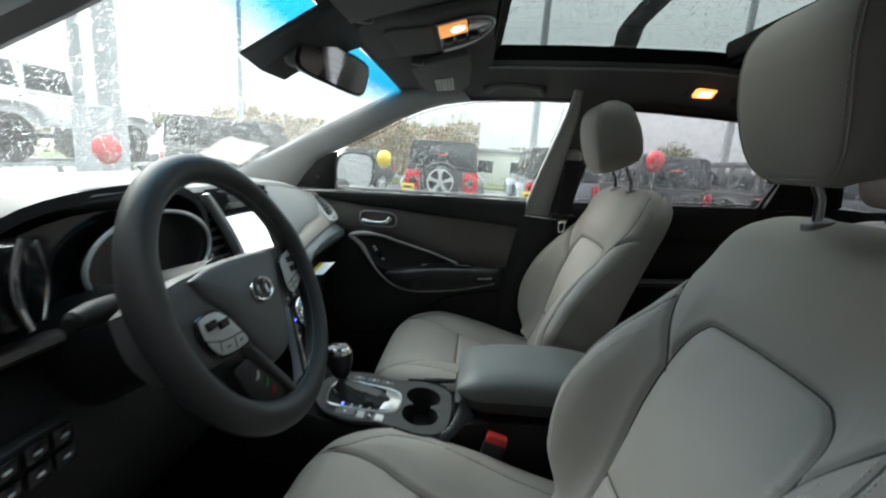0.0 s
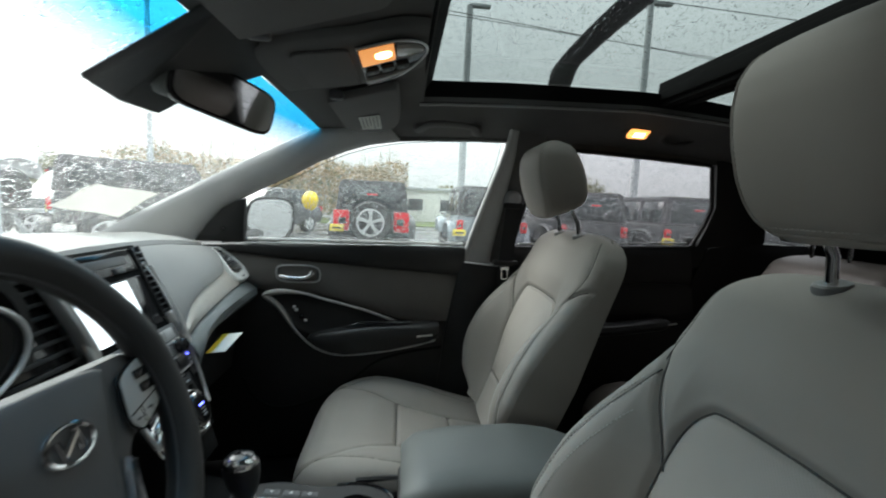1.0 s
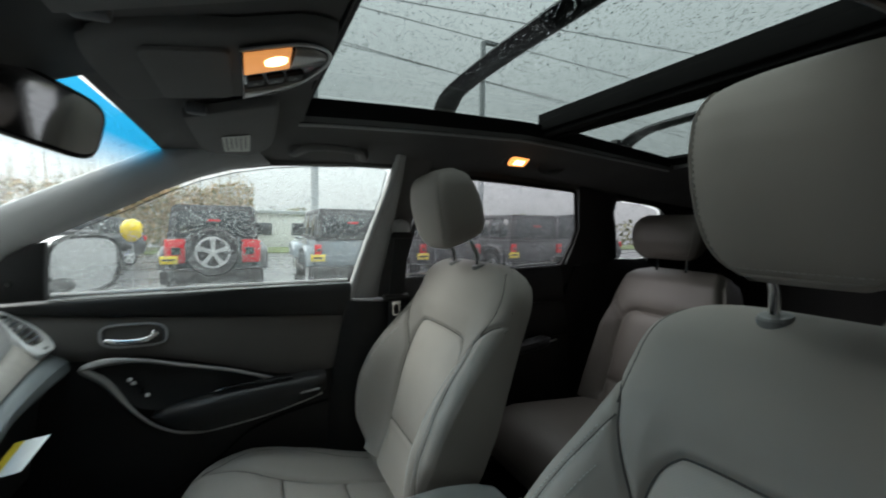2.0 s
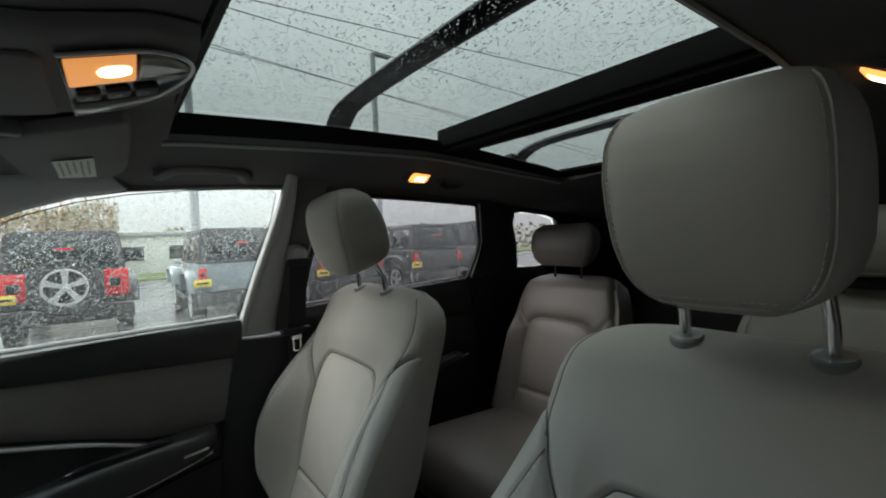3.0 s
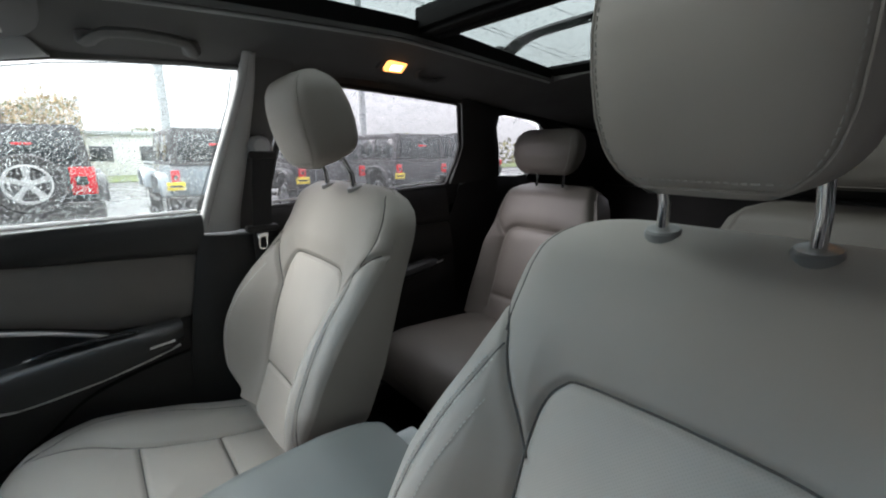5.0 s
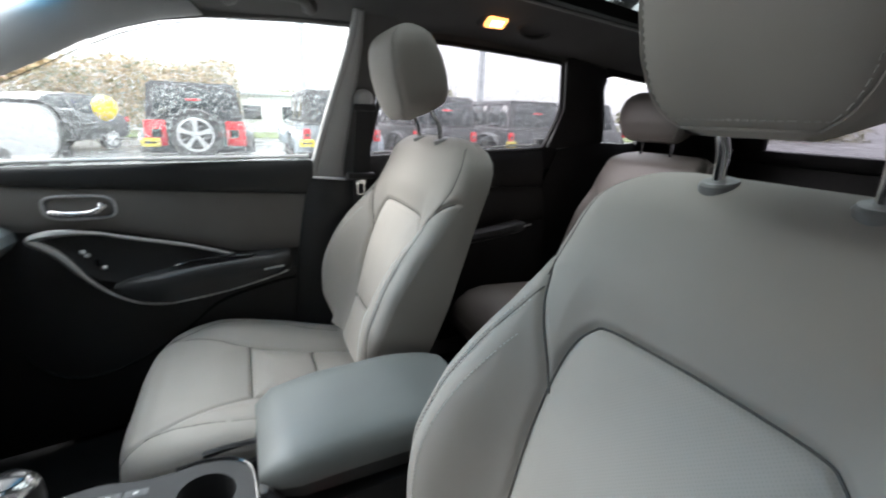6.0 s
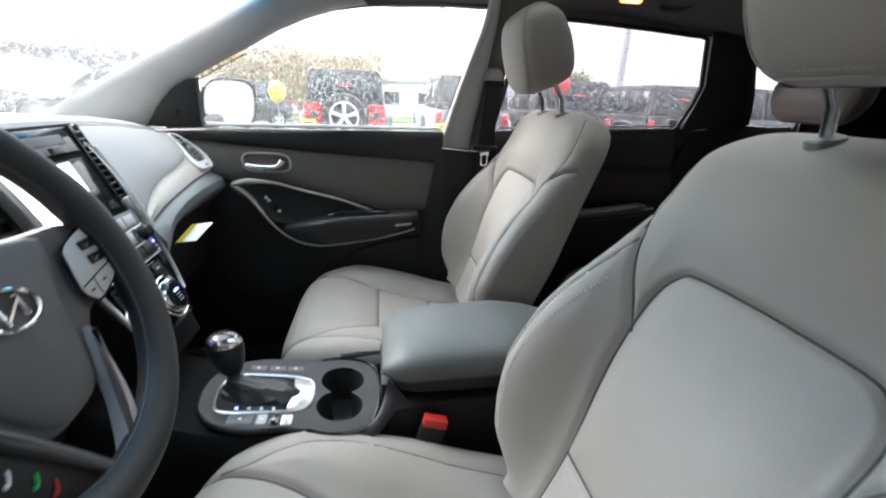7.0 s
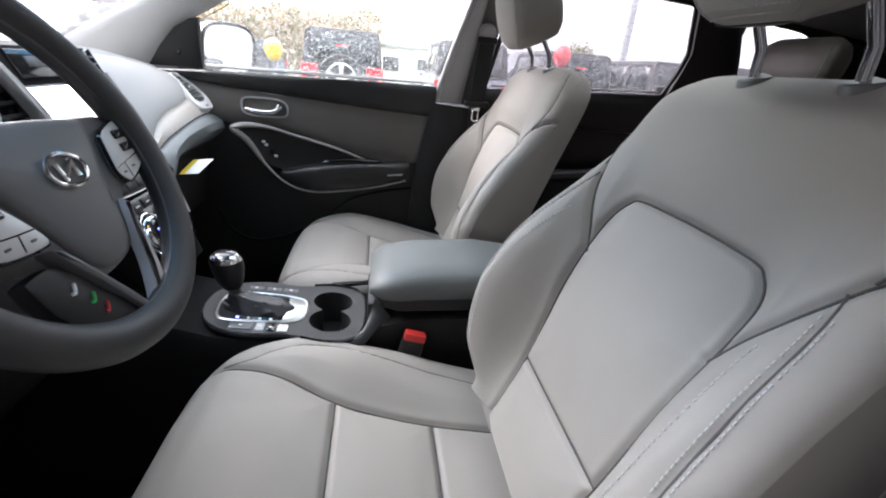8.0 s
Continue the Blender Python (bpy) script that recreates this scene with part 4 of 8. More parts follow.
def cushion_relief(x, u):
    base = soft_interp(x, [-0.092, -0.086, -0.074, -0.050, -0.015, 0.05, 0.10, 0.17, 0.25, 0.33, 0.46], [0.662, 0.706, 0.740, 0.766, 0.780, 0.786, 0.785, 0.775, 0.756, 0.738, 0.715], 0.014)
    au = np.abs(u)
    b = soft_interp(x, [-0.06, 0.0, 0.1, 0.25, 0.4], [0.0, 0.012, 0.028, 0.030, 0.022], 0.04)
    hw = soft_interp(x, *CUSH_HW, 0.015)
    return base + b * smoothstep(0.10, 0.225, au) - 0.05 * (1 - np.sqrt(1 - np.clip((au / hw - 0.76) / 0.24, 0, 1) ** 2 * 0.985))


def seat_cushion(parent):
    nx, nu = 170, 180
    x = np.concatenate([np.linspace(-0.09, -0.02, 22), np.linspace(-0.015, 0.46, nx - 22)])
    s = np.linspace(-1, 1, nu)
    X, S = np.meshgrid(x, s, indexing="ij")
    U = S * soft_interp(X, *CUSH_HW, 0.015)
    D = np.full(U.shape, 9.0)
    cross1 = [(0.172, -0.121), (0.172, 0.121)]
    cross2 = [(0.332, -0.102), (0.332, 0.102)]
    for line, extra in ((LONG, 0), (mirrored([(b, a) for a, b in LONG]), None), (cross1, 0), (cross2, 0), (PIPE, 0.0055)):
        if extra is None:
            continue
        D = np.minimum(D, seg_dist(X, U, line) + extra)
        if line in (LONG, PIPE):
            D = np.minimum(D, seg_dist(X, -U, line) + extra)
    Z = cushion_relief(X, U) - 0.0075 * np.exp(-(D / 0.005) ** 2) + 0.007 * (1 - np.exp(-(D / 0.034) ** 2))
    Z = Z + 0.0006 * np.sin(X * 48 + 2.5 * np.sin(U * 25)) * np.exp(-((X - 0.18) / 0.1) ** 2)
    pos = np.stack([X, U, Z], -1)
    xc, uc = (X[:-1, :-1] + X[1:, 1:]) / 2, (U[:-1, :-1] + U[1:, 1:]) / 2
    lu = np.interp(xc, [p[0] for p in LONG], [p[1] for p in LONG])
    ids = np.zeros(xc.shape, int)
    mid = np.abs(uc) < lu
    ids[mid & (xc > 0.172)] = 1
    ids[mid & (xc > 0.332)] = 2
    ids[~mid & (uc > 0)], ids[~mid & (uc < 0)] = 3, 4
    panels_from_grid(pos, ids, ["cushion_front", "cushion_middle", "cushion_rear", "cushion_bolster", "cushion_bolster"], parent, [LEATHER, PERFORATED_SEAT, LEATHER, LEATHER, LEATHER], ["", "perforated grey leather seat panel", "", "", ""])
    for line in (LONG, mirror_v(LONG), [(0.172, u) for u in np.linspace(-0.119, 0.119, 14)], [(0.332, u) for u in np.linspace(-0.100, 0.100, 14)]):
        drop = -0.0060
        pts = [(a, b, float(cushion_relief(np.array([a]), np.array([b]))[0]) + drop) for a, b in line if abs(b) < float(np.interp(a, *CUSH_HW)) * 0.98]
        part("cushion_seam", tube(pts, 0.0012, 6), SEAM_DARK, parent)
    hw = lambda q: float(soft_interp(q, *CUSH_HW, 0.015))
    rows_at = list(range(0, len(x), 5)) + [len(x) - 1]
    cols_at = list(range(6, nu - 5, 6))
    edge = [(float(x[i]), hw(x[i])) for i in rows_at]
    edge = edge + [(a, -b) for a, b in edge[::-1]] + [(float(x[0]), float(U[0, j])) for j in cols_at]
    rim = [Vector(pos[i, -1]) for i in rows_at] + [Vector(pos[i, 0]) for i in rows_at[::-1]] + [Vector(pos[0, j]) for j in cols_at]
    zed = lambda a, b: float(cushion_relief(np.array([a]), np.array([b]))[0])
    slide = lambda a: max(0.0, min(1.0, -a / 0.05))
    rings = [rim, [Vector((a - 0.003 if a < 0 else a, b * 1.015, zed(a, b) - 0.030)) for a, b in edge], [Vector((a + 0.014 * slide(a), b * 1.012, zed(a, b) - 0.055)) for a, b in edge], [Vector((a + 0.060 * slide(a), b * 0.99, min(0.640, zed(a, b) - 0.06))) for a, b in edge]]
    nose = [p + Vector((-0.001, 0, 0)) for p, (a, b) in zip(rings[1], edge) if a < -0.085]
    part("cushion_seam", tube(sorted(nose, key=lambda p: p.y), 0.0013, 6), SEAM_DARK, parent)
    part("cushion_flank", loft(rings, True, False), LEATHER, parent)
    rings = [[Vector((max(a, -0.05), b * 0.98, 0.66)) for a, b in edge], [Vector((max(a, -0.03), b * 0.97, 0.60)) for a, b in edge], [Vector((max(a, 0.0), b * 0.9, 0.52)) for a, b in edge]]
    part("base_shield", loft(rings), BLACK_PLASTIC, parent, "black plastic seat base")
    for sgn in (1, -1):
        part("slide_rail", box(0.2, sgn * 0.2, 0.475, 0.5, 0.05, 0.10, 0.01), BLACK_PLASTIC, parent)
        line = [(a, sgn * b, zed(a, sgn * b) - 0.0014) for a, b in PIPE if abs(b) < hw(a) * 0.97]
        part("cushion_seam", tube(line, 0.0011, 6), SEAM_DARK, parent)


HEAD_Z = [1.337, 1.345, 1.358, 1.375, 1.40, 1.435, 1.47, 1.50, 1.52, 1.533, 1.541]
HEAD_W = [0.040, 0.063, 0.080, 0.090, 0.0965, 0.099, 0.0995, 0.097, 0.090, 0.078, 0.056]
HEAD_F = [0.592, 0.582, 0.574, 0.567, 0.559, 0.551, 0.547, 0.549, 0.557, 0.571, 0.594]
HEAD_B = [0.612, 0.640, 0.672, 0.700, 0.708, 0.704, 0.694, 0.680, 0.667, 0.653, 0.632]


def head_restraint(parent, zs, ws, fs, bs, posts, leather, base_z, post_x, rows=32):
    zz = np.linspace(zs[0], zs[-1], rows)
    loops, edge = [], []
    for z in zz:
        w, f, b = (soft_interp(z, zs, table, 0.007) for table in (ws, fs, bs))
        cx, hx = (f + b) / 2, (b - f) / 2
        ring = []
        for k in range(48):
            a = math.tau * k / 48
            c, s = math.cos(a), math.sin(a)
            e = 0.26 if c < 0 else 0.5
            px, py = math.copysign(abs(c) ** e, c), math.copysign(abs(s) ** (0.34 if c < 0 else 0.5), s)
            bowed = cx + hx * px + (0.005 * (py * py) if px < 0 else -0.012 * py * py)
            ring.append(Vector((bowed, w * py, z)))
        loops.append(ring)
    head = part("headrest", loft(loops), leather, parent)
    for y in posts:
        part("post", tube([(post_x, y, base_z - 0.03), (post_x - 0.004, y, base_z + 0.03), (post_x - 0.030, y, zs[0] + 0.03)], 0.0062, 12), CHROME, head, "polished chrome headrest post")
    # seam and thread round the front face
    inner = lambda k, d: [lp[k] + Vector((-d, math.copysign(d, lp[k].y), 0)) for lp in loops]
    base = [loops[1][k] + Vector((-0.0006, 0, -0.0006)) for k in range(18, 31)]
    loop = inner(18, 0.0006)[rows - 3:1:-1] + base + inner(30, 0.0006)[2:rows - 2]
    part("piping", tube(loop, 0.0013, 6), leather, head)
    for k0, k1 in ((19, 29),):
        L = inner(k0, 0.0004)[rows - 4:2:-1] + [loops[2][k] + Vector((-0.0004, 0, -0.0004)) for k in range(19, 30)] + inner(k1, 0.0004)[3:rows - 3]
        bars = bmesh.new()
        for a, b in zip(L, L[1:]):
            if (b - a).length > 0.05:
                continue
            n = max(1, int((b - a).length / 0.0055))
            for k in range(n):
                p, q = a.lerp(b, k / n), a.lerp(b, (k + 0.62) / n)
                t = (q - p)
                bmesh.ops.create_cube(bars, size=1, matrix=Matrix.Translation((p + q) / 2) @ t.to_track_quat("X", "Z").to_matrix().to_4x4() @ Matrix.Diagonal((t.length, 0.0012, 0.0012, 1)))
        tagged(part("stitching", bars, THREAD, head), kind="stuff")
    return head


def front_seat(y, set_back, cushion_at):
    """One front seat; set_back: how its backrest is slid and tilted; cushion_at: its cushion's shift."""
    ob = thing("front_seat", "grey leather bucket seat with perforated insert and headrest", "car seat", (0, 0, 0.42), group="front seats")
    seat = new("tmp_pivot")
    seat_backrest(seat)
    head_restraint(seat, HEAD_Z, HEAD_W, HEAD_F, HEAD_B, (-0.064, 0.064), LEATHER, 1.292, 0.678)
    for g in (-0.064, 0.064):
        cup = tube([(0.680, g, 1.275), (0.679, g, 1.2885), (0.6785, g, 1.2925), (0.678, g, 1.2935)], [0.0190, 0.0190, 0.0165, 0.009], 20)
        part("post_guide", cup, GUIDE_GREY, seat, "grey plastic headrest guide")
    for ch in seat.children_recursive:
        ch.data.transform(set_back)
    upper = list(seat.children)
    seat_cushion(seat)
    for ch in seat.children_recursive:
        if ch not in upper and ch.parent == seat:
            ch.data.transform(Matrix.Translation(cushion_at))
    for ch in list(seat.children):
        ch.parent = ob
        ch.matrix_parent_inverse = Matrix.Translation((0, 0, -0.42))
    bpy.data.objects.remove(seat)
    ob.location = (0, y, 0.42)
    return ob


# the passenger's seat stands more upright and its cushion lower than the driver's
SEAT_SLIDE = Matrix.Translation(BACK_O + Vector((0.033, 0, -0.012))) @ Matrix.Rotation(radians(-3.0), 4, "Y") @ Matrix.Diagonal((1, 1.09, 1, 1)) @ Matrix.Translation(-BACK_O)
front_seat(-0.416, Matrix(), (0.0, 0, -0.016))
front_seat(0.414, SEAT_SLIDE, (0.040, 0, -0.052))


# ---- rear seats ----
def rear_seat(y0, y1, head, label):
    cy, hw = (y0 + y1) / 2, (y1 - y0) / 2
    ob = thing("passenger_bench", label, "car seat", (1.3, cy, 0.42), group="rear seats")
    o, up = Vector((1.36, 0, 0.72)), Vector((math.sin(radians(19)), 0, math.cos(radians(19))))
    fw = Vector((-up.z, 0, up.x))
    nu, nv = 60, 80
    top = 0.575 if head else 0.40
    s, v = np.linspace(-1, 1, nu), np.linspace(0, 0.575, nv)
    V, S = np.meshgrid(v, s, indexing="ij")
    HW = hw * np.interp(V, [0, 0.1, 0.3, 0.45, 0.53, 0.56, 0.575], [1.0, 1.0, 0.97, 0.90, 0.80, 0.70, 0.55])
    U = S * HW
    iw = min(0.15, hw * 0.6)
    ins = flat_line([(iw * 0.98, 0.05), (iw, 0.2), (iw, 0.32), (iw * 0.9, 0.365), (iw * 0.6, 0.385), (0, 0.388)], 5)
    wing = flat_line([(hw * 0.93, 0.46), (hw * 0.8, 0.40), (iw, 0.34)], 4)
    D = np.full(U.shape, 9.0)
    for line in (ins, mirrored(ins), wing, mirrored(wing), [(-iw, 0.10), (iw, 0.10)]):
        D = np.minimum(D, seg_dist(U, V, line))
    F = 0.035 * smoothstep(iw * 0.9, hw, np.abs(U)) * np.interp(V, [0, 0.3, 0.45], [1, 1, 0]) - 0.05 * smoothstep(0.85, 1, np.abs(S)) ** 2 - 0.07 * np.clip((V - 0.5) / 0.075, 0, 1) ** 2
    F = F - 0.010 * np.exp(-(D / 0.007) ** 2) + 0.007 * (1 - np.exp(-(D / 0.03) ** 2))
    pos = np.zeros(U.shape + (3,))
    V = V * top / 0.575
    pos[..., 0] = o.x + V * up.x + F * fw.x - 1.3
    pos[..., 1] = U
    pos[..., 2] = o.z + V * up.z + F * fw.z - 0.42
    uc, vc = (U[:-1, :-1] + U[1:, 1:]) / 2, (V[:-1, :-1] + V[1:, 1:]) / 2
    ids = np.zeros(uc.shape, int)
    ids[(np.abs(uc) < np.interp(vc, [p[1] for p in ins], [p[0] for p in ins])) & (vc < 0.388)] = 1
    panels_from_grid(pos, ids, ["backrest", "backrest_insert"], ob, [SHADED_REAR_LEATHER, SHADED_REAR_LEATHER], ["", ""])
    edge = [(float(HW[i, -1]), float(v[i]) * top / 0.575) for i in range(0, nv, 5)] + [(float(HW[-1, -1]), top)]
    edge = edge + [(-a, b) for a, b in edge[::-1]]

    def at(u, q, f):
        w = o + up * q + fw * f
        return Vector((w.x - 1.3, u, w.z - 0.42))
    f0 = lambda q: -0.015 - 0.07 * max(0, min(1, (q / top * 0.575 - 0.5) / 0.075)) ** 2
    part("back_shell", loft([[at(u, q, f0(q) + 0.0) for u, q in edge], [at(u * 1.01, q + 0.004, -0.07) for u, q in edge], [at(u * 0.98, q, -0.12) for u, q in edge]]), SHADED_REAR_LEATHER, ob)
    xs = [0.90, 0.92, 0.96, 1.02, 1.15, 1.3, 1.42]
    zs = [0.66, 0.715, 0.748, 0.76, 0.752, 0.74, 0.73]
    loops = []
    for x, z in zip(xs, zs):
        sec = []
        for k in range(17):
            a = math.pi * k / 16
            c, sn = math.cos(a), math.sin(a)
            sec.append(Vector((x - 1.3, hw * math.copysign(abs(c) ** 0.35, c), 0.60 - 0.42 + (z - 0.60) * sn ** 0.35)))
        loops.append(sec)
    part("cushion", loft(loops), SHADED_REAR_LEATHER, ob)
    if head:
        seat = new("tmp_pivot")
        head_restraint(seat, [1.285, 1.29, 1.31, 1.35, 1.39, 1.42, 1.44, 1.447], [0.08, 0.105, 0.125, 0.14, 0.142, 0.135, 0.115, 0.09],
                       [1.51, 1.498, 1.488, 1.482, 1.485, 1.495, 1.51, 1.525], [1.54, 1.555, 1.575, 1.59, 1.595, 1.59, 1.575, 1.56], (-0.06, 0.06), SHADED_REAR_LEATHER, 1.27, 1.55, 20)
        for ch in list(seat.children):
            ch.parent = ob
            ch.matrix_parent_inverse = Matrix.Translation((-1.3, 0, -0.42))
        bpy.data.objects.remove(seat)
    return ob


rear_seat(0.20, 0.70, True, "grey leather rear outer seat with headrest beside the door")
rear_seat(-0.09, 0.19, False, "narrow grey leather rear middle seat")
rear_seat(-0.70, -0.10, True, "grey leather rear outer seat behind the driver")


# ---- doors ----
def door_y(x):
    return lerp_table(x, [-0.6, -0.4, -0.1, 0.45, 0.6, 1.4], [0.60, 0.635, 0.695, 0.745, 0.75, 0.785])


def on_door(x, z, off=0.0, s=1):
    return Vector((x, s * (door_y(x) - off), z))


def door_panel(upper, lower, thick=0.02, bulge=0.0, off=0.0, s=1, cols=8):
    return strip([on_door(x, z, off, s) for x, z in upper], [on_door(x, z, off, s) for x, z in lower], thick, cols, bulge, center=(0.3, 0, 1.0))


def resample(line, n):
    pts = [Vector((a, b, 0)) for a, b in line]
    ds = [0]
    for a, b in zip(pts, pts[1:]):
        ds.append(ds[-1] + (b - a).length)
    return [(float(np.interp(d, ds, [p.x for p in pts])), float(np.interp(d, ds, [p.y for p in pts]))) for d in np.linspace(0, ds[-1], n)]


def window_frame(outline, s, mat, ob, name, w=0.006, off=0.002):
    pts = [on_side(x, z, s, off) for x, z in outline]
    return part(name, tube(smooth_line(pts + [pts[0]], 2)[:-1], w, 6, 1.0, True), mat, ob)


def front_passenger_door():
    ob = thing("car_door", "closed passenger door, grey panel, black armrest, rain-wet window", "car door", (0.05, 0.72, 0.45), group="car doors")
    back = Matrix.Translation((-0.05, -0.72, -0.45))

    def add(name, bm, mat, parent=None, label=""):
        bm.transform(back)
        return part(name, bm, mat, parent or ob, label)
    n = 16
    top = resample([(-0.44, 1.196), (-0.29, 1.203), (0.2, 1.206), (0.432, 1.207)], n)
    line = resample([(-0.44, 1.187), (-0.391, 1.181), (-0.195, 1.154), (0.081, 1.130), (0.425, 1.104)], n)
    add("belt_panel", door_panel(top, line, 0.03, 0.012, 0.012), SOFT_BLACK, None, "black vinyl upper door panel")
    arc = resample([(-0.30, 1.075), (-0.24, 1.045), (-0.20, 1.047), (-0.14, 1.050), (-0.042, 1.026), (0.102, 0.983), (0.2, 0.948), (0.30, 0.935), (0.40, 0.94)], n)
    add("insert_panel", door_panel([(x, z - 0.002) for x, z in line], arc, 0.03, 0.010, 0.008), DOOR_FABRIC, None, "warm grey vinyl door panel")
    low = resample([(-0.48, 0.47), (-0.2, 0.46), (0.1, 0.46), (0.40, 0.46)], n)
    add("lower_panel", door_panel([(x, z) for x, z in arc], low, 0.04, 0.02, 0.0), BLACK_PLASTIC, None, "black plastic lower door panel")
    # dished black panel with its silver rim, and the armrest
    up = resample([(-0.215, 1.042), (-0.159, 1.050), (-0.042, 1.023), (0.102, 0.983), (0.20, 0.946)], 14)
    dn = resample([(-0.205, 1.030), (-0.177, 1.001), (-0.133, 0.929), (-0.06, 0.90), (0.20, 0.925)], 14)
    add("pull_panel", door_panel(up, dn, 0.03, -0.006, 0.048), SOFT_BLACK, None, "black dished switch panel")
    rim = smooth_line([on_door(x, z, 0.056) for x, z in ((0.215, 0.940), (0.194, 0.950), (0.102, 0.986), (0.03, 1.007), (-0.042, 1.026), (-0.10, 1.043), (-0.159, 1.052), (-0.20, 1.050), (-0.222, 1.041),
                                                       (-0.200, 1.022), (-0.175, 0.995), (-0.133, 0.927), (-0.09, 0.878), (-0.049, 0.851), (-0.01, 0.838), (0.034, 0.834), (0.10, 0.838), (0.18, 0.848), (0.26, 0.863), (0.336, 0.883))], 5)
    rad = [0.0035 + 0.0055 * math.exp(-((p.x + 0.19) / 0.05) ** 2) + 0.001 * (p.z > 0.95) for p in rim]
    add("rim_trim", tube(rim, rad, 8), SILVER, None, "thin satin silver trim line")
    arm_u = resample([(-0.085, 0.905), (0.0, 0.925), (0.103, 0.937), (0.22, 0.943), (0.345, 0.944)], 14)
    arm_d = resample([(-0.10, 0.885), (-0.04, 0.853), (0.034, 0.839), (0.18, 0.853), (0.345, 0.889)], 14)
    a = [on_door(x, z, 0.045) for x, z in arm_u]
    loops = []
    for (x1, z1), (x2, z2) in zip(arm_u, arm_d):
        k = max(0.0, min(1.0, (x1 + 0.085) / 0.10))
        tail = max(0.0, min(1.0, (0.345 - x1) / 0.03))
        d = 0.055 + 0.045 * k * (0.5 + 0.5 * tail)
        sec = [on_door(x1, z1, 0.02), on_door(x1, z1 + 0.004, d - 0.02), on_door(x1, z1 - 0.002, d - 0.006), on_door(x1, z1 - 0.012, d), on_door((x1 + x2) / 2, (z1 + z2) / 2, d - 0.002), on_door(x2, z2 + 0.008, d - 0.012), on_door(x2, z2, d - 0.03), on_door(x2, z2, 0.02)]
        loops.append(sec)
    arm = add("armrest", loft(loops), SOFT_BLACK, None, "black padded door armrest")
    cup = smooth_line([on_door(x, z, 0.075) for x, z in ((0.05, 0.945), (0.10, 0.952), (0.17, 0.954), (0.25, 0.952))], 4)
    add("pull_cup", tube(cup, [0.004] + [0.009] * (len(cup) - 2) + [0.004], 8, 0.5), GLOSS_BLACK, None)
    add("reflector", plate(rounded(0.055, 0.006, 0.003, 3, 0.295, 0.912), 0.003, lambda u, v, w: on_door(u, v + (u - 0.295) * 0.08, 0.099 + w)), SILVER, None, "small pale reflector strip")
    # handle
    bez = [on_door(-0.13 + 0.068 * math.copysign(abs(math.cos(a)) ** 0.55, math.cos(a)), 1.104 + 0.0285 * math.copysign(abs(math.sin(a)) ** 0.6, math.sin(a)) - 0.10 * 0.05 * math.cos(a), 0.018) for a in [math.tau * k / 28 for k in range(28)]]
    hnd = add("inner_handle", loft([[p + Vector((0, 0.03, 0)) for p in bez], bez, [p.lerp(on_door(-0.13, 1.104, 0.018), 0.07) + Vector((0, -0.004, 0)) for p in bez], [p.lerp(on_door(-0.13, 1.104, 0.018), 0.14) for p in bez], [p.lerp(on_door(-0.13, 1.104, 0.018), 0.2) + Vector((0, 0.02, 0)) for p in bez]]), BUTTON_GREY, None, "grey recessed handle bowl")
    add("handle_rim", tube([p + Vector((0, -0.003, 0)) for p in bez], 0.0034, 8, 1.0, True), KEY_GREY, hnd, "grey rim round the handle bowl")
    add("bowl_back", plate(rounded(0.112, 0.044, 0.014, 4, -0.13, 1.104), 0.003, lambda u, v, w: on_door(u, v, 0.010 + w)), BUTTON_GREY, hnd)
    lev = smooth_line([on_door(-0.190, 1.098, 0.022), on_door(-0.165, 1.092, 0.027), on_door(-0.13, 1.089, 0.030), on_door(-0.105, 1.092, 0.031), on_door(-0.092, 1.100, 0.030), on_door(-0.083, 1.112, 0.026)], 4)
    add("lever", tube(lev, [0.005] + [0.0085] * (len(lev) - 5) + [0.011, 0.011, 0.011, 0.008], 10), CHROME, hnd, "polished chrome pull lever")
    # switches
    for k, (x, z, mat) in enumerate(((-0.135, 1.0, MARK_WHITE), (-0.128, 0.990, MARK_WHITE), (-0.112, 0.968, GLOSS_BLACK), (-0.100, 0.954, MARK_WHITE))):
        add("switch", box(x, door_y(x) - 0.052, z, 0.010, 0.006, 0.008 if k != 2 else 0.016, 0.001), mat, None)
    # mirror triangle
    tri = [(-0.43, 1.208), (-0.393, 1.262), (-0.345, 1.313), (-0.302, 1.338), (-0.276, 1.344), (-0.283, 1.275), (-0.288, 1.208)]
    add("mirror_corner", plate(tri, 0.02, lambda u, v, w: on_side(u, v, 1, 0.006 + w), 0.005), BLACK_PLASTIC, None, "black plastic mirror corner cover")
    add("tweeter", tube([on_side(-0.345, 1.25, 1, 0.024), on_side(-0.345, 1.25, 1, 0.030)], [0.008, 0.006], 10), GLOSS_BLACK, None)
    # pocket line in the lower panel
    pk = smooth_line([on_door(x, z, 0.02) for x, z in ((-0.30, 0.76), (-0.27, 0.70), (-0.238, 0.668), (-0.184, 0.645), (-0.10, 0.655), (-0.027, 0.686), (0.06, 0.74), (0.137, 0.798), (0.25, 0.83), (0.36, 0.845))], 4)
    add("pocket_edge", tube(pk, 0.004, 6), MATTE_BLACK, None)
    fr = [on_side(x, z, 1, 0.002) for x, z in WIN_FRONT]
    add("window_seal", tube(fr, 0.0012, 6, 1.0, True), RUBBER, None)
    sill = [on_side(x, 1.2175, 1, 0.002) for x in np.linspace(-0.283, 0.422, 12)]
    add("belt_moulding", tube(sill, 0.0055, 6), KEY_GREY_BRIGHT, None, "bright metal moulding at the window sill")
